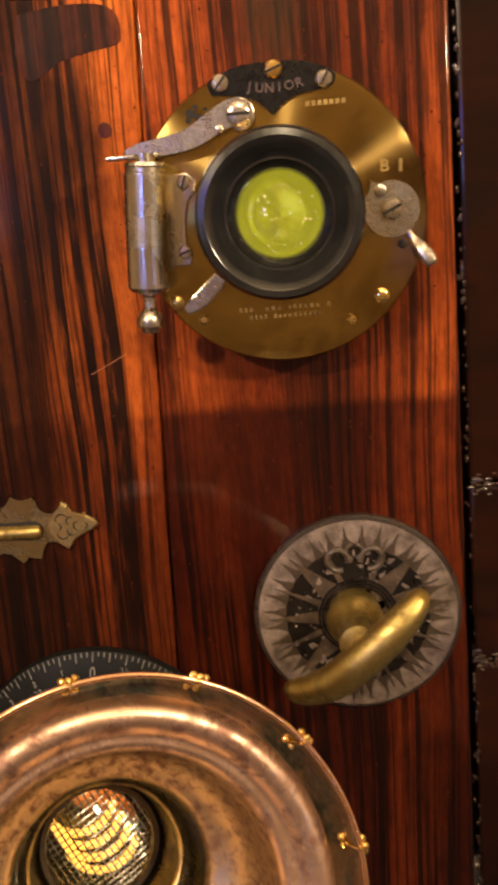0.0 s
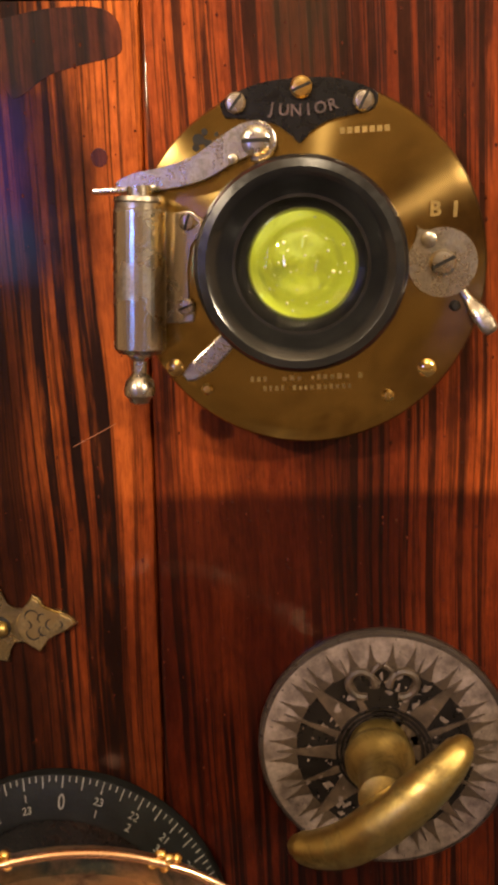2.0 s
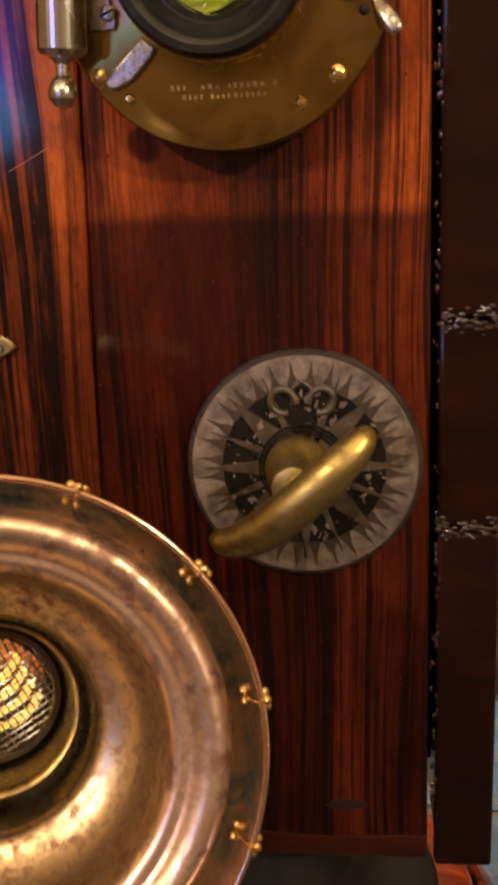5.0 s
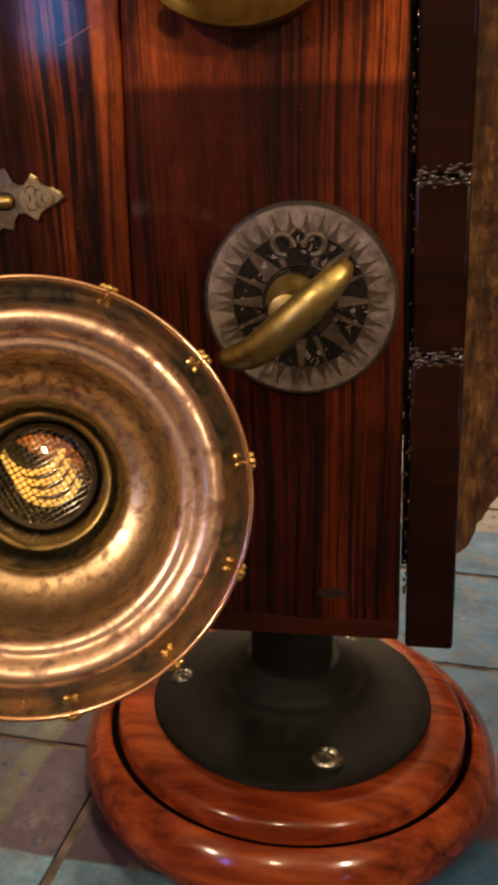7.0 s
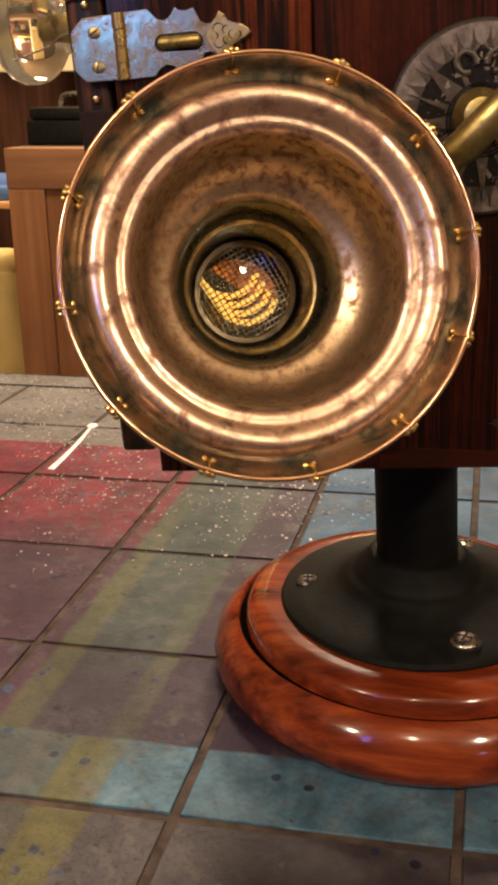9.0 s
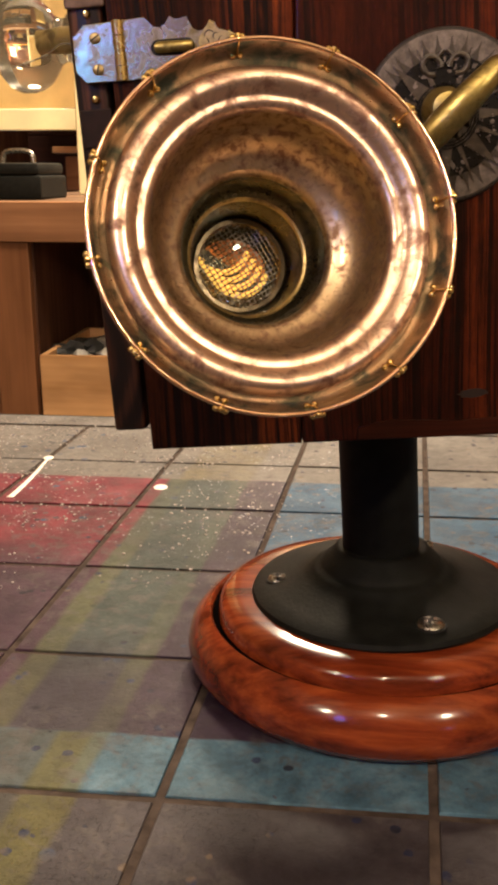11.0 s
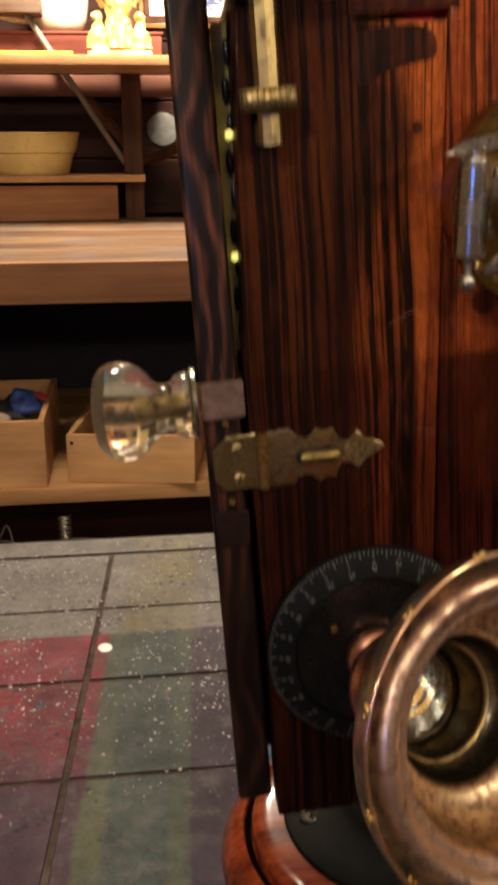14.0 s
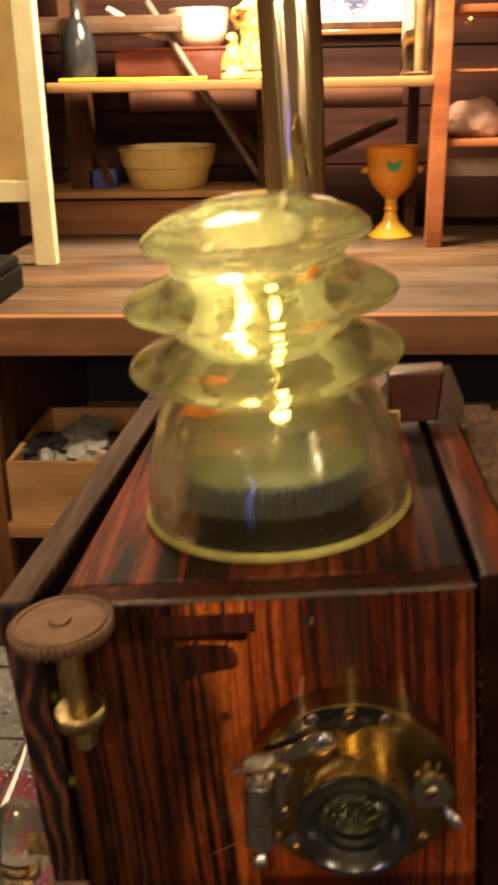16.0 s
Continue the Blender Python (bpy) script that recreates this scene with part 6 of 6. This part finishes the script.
bowl = thing("bowl", (-0.445, 3.14, 0.408), "yellow ceramic mixing bowl on the lower shelf", "bowl")
part("body", lathe([(0, 0), (0.125, 0), (0.132, 0.006), (0.150, 0.070), (0.156, 0.072), (0.160, 0.082), (0.168, 0.128), (0.173, 0.134), (0.168, 0.138), (0.160, 0.130), (0.140, 0.06), (0.12, 0.012), (0, 0.010)], Matrix.Translation((-0.445, 3.14, 0.408)), 64), plain("yellow_glaze", (0.62, 0.46, 0.16), 0.3, 0.1, 12), bowl)
tin = thing("blue_tin", (-0.66, 3.12, 0.408), "small blue tin on the lower shelf", "tin")
part("body", block((-0.72, 3.08, 0.408), (-0.62, 3.16, 0.475), 0.006), plain("blue_enamel", (0.03, 0.06, 0.22), 0.4), tin)

goblet = thing("goblet", (0.318, 2.91, 0.258), "orange goblet with a green emblem on the bench", "goblet")
GM = Matrix.Translation((0.318, 2.91, 0.258))
cup = part("cup", lathe([(0.020, 0.125), (0.030, 0.135), (0.060, 0.165), (0.076, 0.195), (0.082, 0.230), (0.085, 0.285), (0.088, 0.290), (0.083, 0.292), (0.078, 0.230), (0.06, 0.18), (0, 0.16)], GM, 48), plain("orange_glaze", (0.62, 0.24, 0.02), 0.25, 0.2, 20), goblet)
part("foot", lathe([(0, 0), (0.072, 0), (0.074, 0.008), (0.055, 0.025), (0.025, 0.055), (0.018, 0.085), (0.024, 0.095), (0.018, 0.105), (0.020, 0.125), (0, 0.126)], GM, 40), plain("yellow_orange_glaze", (0.70, 0.36, 0.04), 0.25, 0.2, 20), goblet)
part("emblem", prism([(0.300, 0.482), (0.316, 0.476), (0.330, 0.482), (0.342, 0.508), (0.330, 0.512), (0.322, 0.500), (0.308, 0.502), (0.296, 0.516), (0.294, 0.498)], 0, 0.004, y0=2.8285), plain("green_glaze", (0.03, 0.22, 0.08), 0.3), cup, "green leaf emblem")
for s in (-1, 1):
    part("lug", ball((0.318 + s * 0.088, 2.91, 0.475), 0.012, 12), plain("lug_glaze", (0.6, 0.3, 0.04), 0.3), cup)

chest = thing("red_box", (-0.29, 3.09, 0.757), "long dark red wooden box on the upper shelf", "box")
part("body", block((-0.600, 3.09, 0.757), (0.016, 3.32, 0.852), 0.004), wood("dark_red_board", (0.07, 0.018, 0.012), (0.15, 0.045, 0.03), (0.24, 0.085, 0.06), "x", 30, 0.3, 0.7, 0.5, 0.1, 8), chest)
part("lid", block((-0.606, 3.085, 0.8525), (0.022, 3.325, 0.862), 0.003), wood("dark_red_lid", (0.07, 0.018, 0.012), (0.15, 0.045, 0.03), (0.24, 0.085, 0.06), "x", 30, 0.3, 0.7, 0.5, 0.1, 8), chest)
pot = thing("sauce_boat", (-0.322, 3.19, 0.862), "white ceramic sauce boat with a curved handle, on a red box", "sauce boat")
part("body", lathe([(0, 0), (0.050, 0), (0.066, 0.006), (0.082, 0.022), (0.092, 0.048), (0.097, 0.085), (0.100, 0.112), (0.103, 0.118), (0.098, 0.120), (0.090, 0.085), (0.074, 0.03), (0, 0.014)], Matrix.Translation((-0.322, 3.19, 0.862)), 48), plain("white_glaze", (0.70, 0.63, 0.50), 0.25, 0.08, 10), pot)
part("handle", sweep(smooth_line([(-0.405, 3.17, 0.900), (-0.455, 3.15, 0.898), (-0.520, 3.13, 0.920), (-0.575, 3.12, 0.955), (-0.620, 3.11, 0.985)], 4), [0.014 + 0.012 * math.sin(math.pi * k / 16) for k in range(17)], 12, flat=(0.6, 1.0), up=(0, 1, 0)), plain("ivory_glaze", (0.66, 0.55, 0.40), 0.3), pot)
FX, FY, FZ = -0.123, 2.84, 0.757
bm = block((FX - 0.098, FY - 0.05, FZ), (FX + 0.098, FY + 0.05, FZ + 0.020), 0.006)
block((FX - 0.080, FY - 0.04, FZ + 0.018), (FX + 0.080, FY + 0.04, FZ + 0.036), 0.005, 2, bm)
for s in (-1, 1):
    lathe([(0.034, 0.030), (0.030, 0.060), (0.020, 0.085), (0.012, 0.105), (0.016, 0.118), (0.012, 0.130), (0, 0.136)], Matrix.Translation((FX + s * 0.066, FY, FZ)), 14, bm=bm)
    sweep(smooth_line([(FX + s * 0.040, FY, FZ + 0.150), (FX + s * 0.062, FY - 0.01, FZ + 0.178), (FX + s * 0.030, FY - 0.03, FZ + 0.200), (FX - s * 0.010, FY - 0.03, FZ + 0.190)], 4), [0.011] * 13, 10, bm)
    lathe([(0.016, 0.034), (0.013, 0.080), (0.010, 0.105), (0, 0.112)], Matrix.Translation((FX + s * 0.026, FY - 0.03, FZ)), 12, bm=bm)
lathe([(0.048, 0.030), (0.040, 0.080), (0.034, 0.120), (0.042, 0.150), (0.040, 0.190), (0.024, 0.225), (0.012, 0.235), (0.022, 0.255), (0.020, 0.275), (0.008, 0.290), (0, 0.292)], Matrix.Translation((FX, FY, FZ)), 24, bm=bm)
bmesh.ops.subdivide_edges(bm, edges=bm.edges[:], cuts=1)
for v in bm.verts:
    if v.co.z > FZ + 0.004:
        v.co += Vector((noise.noise(v.co * 55), noise.noise(v.co * 55 + Vector((9, 0, 0))), 0.5 * noise.noise(v.co * 70))) * 0.010
single("figurine", bm, plain("gilt_plaster", (0.55, 0.37, 0.11), 0.4, 0.35, 50), (FX, FY, FZ), "gilded plaster figurine on a stepped base, on the upper shelf", "figurine", smooth=30)
pic = thing("framed_picture", (0.14, 3.32, 0.896), "gilt framed picture with a blue pattern on white", "picture")
part("mount", block((-0.015, 3.318, 0.938), (0.402, 3.326, 1.36), 0), plain("white_mount", (0.66, 0.62, 0.56), 0.6, 0.05, 20), pic)
GILT = wood("gilt_moulding", (0.10, 0.045, 0.015), (0.24, 0.12, 0.035), (0.40, 0.22, 0.07), "x", 40, 0.3, 0.7, 0.35, 0.3, 10)
for lo, hi in (((-0.055, 3.300, 0.896), (0.442, 3.335, 0.914)), ((-0.055, 3.300, 0.9142), (-0.035, 3.335, 1.40)), ((0.422, 3.300, 0.9142), (0.442, 3.335, 1.40)), ((-0.0348, 3.300, 1.382), (0.4218, 3.335, 1.40))):
    part("moulding", block(lo, hi, 0.005), GILT, pic, "gilt outer moulding")
for lo, hi in (((-0.0348, 3.308, 0.9144), (0.4218, 3.335, 0.938)), ((-0.0348, 3.308, 0.9384), (-0.015, 3.335, 1.3816)), ((0.402, 3.308, 0.9384), (0.4218, 3.335, 1.3816))):
    part("inner_moulding", block(lo, hi, 0.004), WOOD_DARK, pic, "dark inner moulding")
bm = bmesh.new()
rng = random.Random(21)
for k in range(34):
    a, d = rng.uniform(0, 6.28), 0.058 * math.sqrt(rng.random())
    x, z = 0.185 + d * math.cos(a), 1.035 + d * math.sin(a)
    pts = smooth_line([(x + rng.gauss(0, 0.018), 3.3165, z + rng.gauss(0, 0.014)) for _ in range(4)], 4)
    sweep(pts, [0.0038] * len(pts), 6, bm, up=(0, 1, 0))
part("pattern", bm, plain("blue_ink", (0.10, 0.12, 0.28), 0.6), pic, "blue curling pattern", 60)
part("pattern_ring", lathe([(0.072, 0), (0.080, 0), (0.080, 0.002), (0.072, 0.002)], Matrix.Translation((0.185, 3.3178, 1.035)) @ Matrix.Rotation(radians(90), 4, "X"), 40, True), plain("grey_violet_ink", (0.30, 0.28, 0.36), 0.6), pic, "grey violet ring")
single("cable", sweep(smooth_line([(-0.705, 2.725, 0.7635), (-0.60, 2.730, 0.7640), (-0.50, 2.722, 0.7625), (-0.38, 2.728, 0.7625), (-0.26, 2.724, 0.7625)], 5), [0.0052] * 21, 10), plain("yellow_plastic", (0.80, 0.55, 0.03), 0.35, 0.15, 30), (-0.45, 2.725, 0.757), "thin yellow cable lying along the upper shelf", "cable", smooth=60)
single("hook", sweep(smooth_line([(0.512, 2.735, 0.925), (0.512, 2.730, 0.905), (0.505, 2.722, 0.893), (0.498, 2.722, 0.900)], 5), [0.006, 0.006, 0.006] + [0.0045] * 13, 10), BRASS_BRIGHT, (0.512, 2.735, 0.925), "small bright brass hook under the side shelf", "hook", smooth=60)
jar = thing("glass_jar", (0.37, 2.80, 0.757), "tall clear glass jar at the shelf's end", "jar")
part("body", lathe([(0, 0), (0.040, 0), (0.042, 0.01), (0.042, 0.26), (0.039, 0.26), (0.039, 0.012), (0, 0.010)], Matrix.Translation((0.365, 2.80, 0.757)), 40), CLEAR, jar)
part("contents", rod((0.375, 2.80, 0.768), (0.375, 2.80, 0.99), 0.012, 20), plain("candle_wax", (0.8, 0.7, 0.5), 0.4), jar, "pale candle")
plate = thing("dark_flask", (-0.70, 3.0, 0.757), "dark glass flask on the upper shelf", "flask")
part("body", lathe([(0, 0), (0.045, 0), (0.055, 0.03), (0.055, 0.12), (0.030, 0.18), (0.016, 0.20), (0.016, 0.24), (0, 0.24)], Matrix.Translation((-0.69, 2.95, 0.757)), 32), plain("smoky_glass", (0.02, 0.022, 0.025), 0.15), plate)
disc = thing("round_plate", (0.02, 3.25, 0.50), "dull round plate hanging on the back boards", "plate")
part("body", lathe([(0, 0), (0.055, 0), (0.058, 0.006), (0.045, 0.010), (0, 0.012)], Matrix.Translation((0.02, 3.335, 0.56)) @ Matrix.Rotation(radians(90), 4, "X"), 40), plain("dull_pewter", (0.16, 0.16, 0.15), 0.5), disc)

# ---- tiled table ----
EDGE = 0.862
tiles_mat = Nodes("painted_tiles")
n = tiles_mat
world_at = n.tree.nodes.new("ShaderNodeNewGeometry").outputs["Position"]
split = n.add("ShaderNodeSeparateXYZ", Vector=world_at)
wob = n.noise(22, 4, world_at)
X = n.math("ADD", split.outputs[0], n.math("MULTIPLY", n.math("SUBTRACT", wob, 0.5), 0.009))
Y = n.math("ADD", split.outputs[1], n.math("MULTIPLY", n.math("SUBTRACT", n.noise(19, 4, world_at, 0.6), 0.5), 0.009))
U = n.math("SUBTRACT", X, n.math("MULTIPLY", Y, 0.07))  # across the columns
wear = n.noise(9, 6, world_at, 0.65)


def band(value, lo, hi, soft=0.004):
    return n.math("MULTIPLY", n.step(value, lo - soft, lo + soft), n.math("SUBTRACT", 1.0, n.step(value, hi - soft, hi + soft)))


def under(value, edge, soft=0.004):
    return n.math("SUBTRACT", 1.0, n.step(value, edge - soft, edge + soft))


def both(*masks):
    out = masks[0]
    for m in masks[1:]:
        out = n.math("MULTIPLY", out, m)
    return out


def worn(lo, hi):
    return n.step(wear, lo, hi)


# mauve slate, with blue tiles towards one side and red ones at the back of the other
colour = n.ramp(n.noise(7, 5, world_at), [(0.35, (0.046, 0.023, 0.044)), (0.65, (0.088, 0.056, 0.078))])
colour = n.mix(both(n.step(U, -0.066, -0.054), n.step(Y, 0.20, 0.22), worn(0.1, 0.5)), colour, n.ramp(n.noise(25, 5, world_at), [(0.3, (0.030, 0.105, 0.180)), (0.7, (0.085, 0.200, 0.305))]))
colour = n.mix(both(n.step(U, 0.02, 0.10), under(Y, 0.21, 0.012), worn(0.1, 0.5)), colour, n.ramp(n.noise(25, 5, world_at), [(0.3, (0.030, 0.105, 0.180)), (0.7, (0.085, 0.200, 0.305))]))
colour = n.mix(both(under(U, -0.190, 0.003), 0.85), colour, n.ramp(n.noise(16, 4, world_at), [(0.35, (0.070, 0.026, 0.046)), (0.65, (0.125, 0.050, 0.080))]))
colour = n.mix(both(under(U, -0.185, 0.010), n.step(Y, 0.33, 0.44), worn(0.0, 0.45)), colour, n.ramp(n.noise(22, 4, world_at), [(0.3, (0.17, 0.012, 0.028)), (0.7, (0.33, 0.034, 0.052))]))
# the masked stripe: green at the back, mauve at the front, with yellow edges
stripe = band(U, -0.190, -0.104, 0.0022)
colour = n.mix(both(stripe, n.math("ADD", 0.25, n.math("MULTIPLY", n.step(Y, 0.16, 0.27), 0.7)), worn(0.0, 0.5)), colour, n.ramp(n.noise(20, 5, world_at), [(0.35, (0.052, 0.078, 0.066)), (0.65, (0.090, 0.118, 0.088))]))
colour = n.mix(both(band(U, -0.191, -0.170, 0.0035), worn(0.15, 0.7), n.math("SUBTRACT", 0.85, n.math("MULTIPLY", n.step(Y, 0.25, 0.5), 0.4))), colour, (0.165, 0.160, 0.052))
colour = n.mix(both(band(U, -0.120, -0.103, 0.0025), worn(0.2, 0.7), n.math("SUBTRACT", 0.75, n.math("MULTIPLY", n.step(Y, 0.15, 0.4), 0.45))), colour, (0.145, 0.145, 0.055))
# the front row: pale blue strip, then bare slate, with the yellow stripe running on
colour = n.mix(under(Y, 0.060, 0.002), colour, n.ramp(n.noise(14, 5, world_at), [(0.35, (0.050, 0.039, 0.041)), (0.65, (0.108, 0.090, 0.086))]))
colour = n.mix(both(band(Y, 0.058, 0.117, 0.0015), n.math("ADD", 0.45, n.math("MULTIPLY", worn(0.05, 0.45), 0.55))), colour, n.ramp(n.noise(48, 6, world_at, 0.65), [(0.3, (0.060, 0.130, 0.170)), (0.5, (0.115, 0.225, 0.275)), (0.72, (0.22, 0.33, 0.36))]))
colour = n.mix(both(under(U, -0.115, 0.003), under(Y, 0.117, 0.0015), 0.75), colour, n.ramp(n.noise(30, 5, world_at), [(0.35, (0.080, 0.074, 0.055)), (0.65, (0.145, 0.136, 0.088))]))
colour = n.mix(both(band(U, -0.136, -0.105, 0.003), under(Y, 0.117, 0.0015), worn(0.05, 0.6), 0.65), colour, (0.205, 0.180, 0.032))
colour = n.mix(both(n.step(U, 0.16, 0.18), band(Y, 0.18, 0.26)), colour, (0.188, 0.076, 0.079))
colour = n.mix(n.step(Y, 0.600, 0.604), colour, n.ramp(n.noise(30, 5, world_at), [(0.3, (0.207, 0.180, 0.139)), (0.7, (0.310, 0.278, 0.220))]))
colour = n.mix(both(band(U, -0.180, -0.10), n.step(Y, 0.596, 0.604), worn(0.3, 0.7), 0.6), colour, (0.30, 0.225, 0.04))
# paint drops and grime, with white specks painted in for sparkle
drop = n.add("ShaderNodeTexVoronoi", Vector=world_at, Scale=38.0)
colour = n.mix(n.math("MULTIPLY", n.math("LESS_THAN", drop.outputs["Distance"], 0.17), n.step(n.noise(5, 3, world_at), 0.5, 0.6)), colour, (0.05, 0.09, 0.17))
glint = n.add("ShaderNodeTexVoronoi", Vector=world_at, Scale=150.0)
near = n.math("MULTIPLY", n.math("LESS_THAN", glint.outputs["Distance"], 0.17), n.math("MULTIPLY", n.math("MULTIPLY", n.step(n.noise(14, 4, world_at), 0.46, 0.62), n.math("SUBTRACT", 1.0, n.step(U, -0.02, 0.02))), n.step(Y, 0.33, 0.42)))
colour = n.mix(near, colour, (0.80, 0.78, 0.72))
sparse = n.add("ShaderNodeTexVoronoi", Vector=world_at, Scale=62.0)
blot = n.math("MULTIPLY", n.math("LESS_THAN", n.math("ADD", sparse.outputs["Distance"], n.math("MULTIPLY", n.noise(240, 3, world_at), 0.16)), 0.27), n.step(n.noise(17, 3, world_at), 0.45, 0.52))
colour = n.mix(n.math("MULTIPLY", blot, 0.9), colour, n.ramp(n.noise(40, 2, world_at), [(0.40, (0.012, 0.013, 0.030)), (0.52, (0.030, 0.045, 0.110)), (0.62, (0.24, 0.17, 0.10))]))
rub = n.math("MULTIPLY", n.step(n.noise(58, 6, world_at, 0.7, 0.4), 0.50, 0.60), n.step(n.noise(8, 3, world_at), 0.40, 0.54))
colour = n.mix(n.math("MULTIPLY", rub, 0.5), colour, (0.17, 0.145, 0.115))
pit = n.step(n.noise(330, 4, world_at, 0.7), 0.32, 0.50)
grime = n.mix(0.85, n.ramp(n.noise(90, 7, world_at, 0.75), [(0.30, (0.50, 0.47, 0.45)), (0.50, (0.92, 0.92, 0.92)), (0.70, (1.18, 1.18, 1.18))]), n.ramp(n.noise(11, 5, world_at, 0.6), [(0.35, (0.55, 0.52, 0.50)), (0.6, (1.05, 1.03, 1.0))]), "MULTIPLY")
colour = n.mix(1.0, colour, (0.55, 0.58, 0.72), "MULTIPLY")
grime = n.mix(1.0, grime, n.ramp(pit, [(0.0, (0.84, 0.83, 0.82)), (1.0, (1.04, 1.04, 1.04))]), "MULTIPLY")
n.set(Base_Color=n.mix(0.85, colour, grime, "MULTIPLY"), Specular_IOR_Level=0.25, Roughness=n.math("ADD", n.math("MULTIPLY", n.noise(30, 4, world_at), 0.4), 0.42))
n.bump(n.math("ADD", n.noise(120, 6, world_at, 0.65), n.math("MULTIPLY", pit, 0.5)), 0.35, 0.0015)
TILE = tiles_mat.mat

table = thing("tiled_table", (0, 0.2, FLOOR), "tile-topped work table splashed with coloured paint", "table")
part("bed", block((-1.15, -0.70, -0.045), (1.15, EDGE, -0.0016), 0.002), plain("grey_grout", (0.062, 0.047, 0.040), 0.85, 0.55, 60, 0.0, 0.8, 0.05), table, "dark grout bed")
part("edge_strip", block((-1.15, 0.8135, -0.0015), (1.15, EDGE, -0.0002), 0.002), TILE, table, "cream painted edge strip")
for x in (-1.05, 0.97):
    for y in (-0.62, 0.74):
        part("leg", block((x, y, FLOOR), (x + 0.08, y + 0.08, -0.045), 0.004), WOOD_BENCH, table)
STEP_X, STEP_Y, SKEW = 0.147, 0.150, 0.07
gap = 0.0028
bm = bmesh.new()
pts = [(gap, gap), (STEP_X - gap, gap), (STEP_X - gap, STEP_Y - gap), (gap, STEP_Y - gap)]
low, up = [bm.verts.new((x + SKEW * y, y, -0.0030)) for x, y in pts], [bm.verts.new((x + SKEW * y, y, 0.0)) for x, y in pts]
bm.faces.new(low[::-1])
lid = bm.faces.new(up)
for k in range(4):
    bm.faces.new((low[k], low[(k + 1) % 4], up[(k + 1) % 4], up[k]))
bmesh.ops.bevel(bm, geom=list(lid.edges), offset=0.0007, segments=2, affect="EDGES", profile=0.5)
tile_mesh = finish(bm, "tile", TILE)
rng = random.Random(5)
for row in range(-5, 5):
    for col in range(-7, 8):
        y = 0.060 + row * STEP_Y
        tile = new("tile", tile_mesh)
        tile.parent = table
        x = -0.035 + SKEW * (y - 0.36) + col * STEP_X
        tile.location = Vector((x, y, rng.uniform(-0.0004, 0.0003))) - Vector((0, 0.2, FLOOR))
WHITE = plain("white_paint_drop", (0.85, 0.80, 0.76), 0.4, 0.05, 60)
for x, y, rx, ry, turn in ((-0.154, 0.572, 0.0075, 0.0095, 10), (-0.3065, 0.665, 0.006, 0.008, 0)):
    bm = ball((0, 0, 0), 1.0, 20)
    bm.transform(Matrix.Translation((x, y, 0)) @ Matrix.Rotation(radians(turn), 4, "Z") @ Matrix.Diagonal((rx, ry, 0.0012, 1)))
    part("paint_drop", bm, WHITE, table, "dried white paint drop")
part("paint_run", sweep(smooth_line([(-0.3065, 0.663, 0), (-0.3035, 0.610, 0), (-0.3030, 0.560, 0), (-0.304, 0.525, 0)], 5), [0.0018 + 0.0022 * k / 15 for k in range(16)], 10, flat=(1, 0.25)), WHITE, table, "dried white paint run")
# beads of dried varnish spattered over the tiles
rng = random.Random(31)
spots = []
for k in range(3600):
    x, y = rng.uniform(-0.55, -0.02), 0.30 + 0.55 * rng.random()
    if noise.noise((x * 9, y * 9, 2)) < -0.12 or (y < 0.44 and rng.random() < 0.6):
        continue
    r = 0.0004 + 0.0016 * rng.random() ** 3
    spots.append((x, y, 0.0003, r, r * rng.uniform(0.8, 1.4), r * 0.55))
tagged(part("varnish_spatter", beads(spots), plain("varnish_bead", (0.42, 0.38, 0.37), 0.10, 0.3, 200), table, "glossy dried spatter"), kind="stuff")
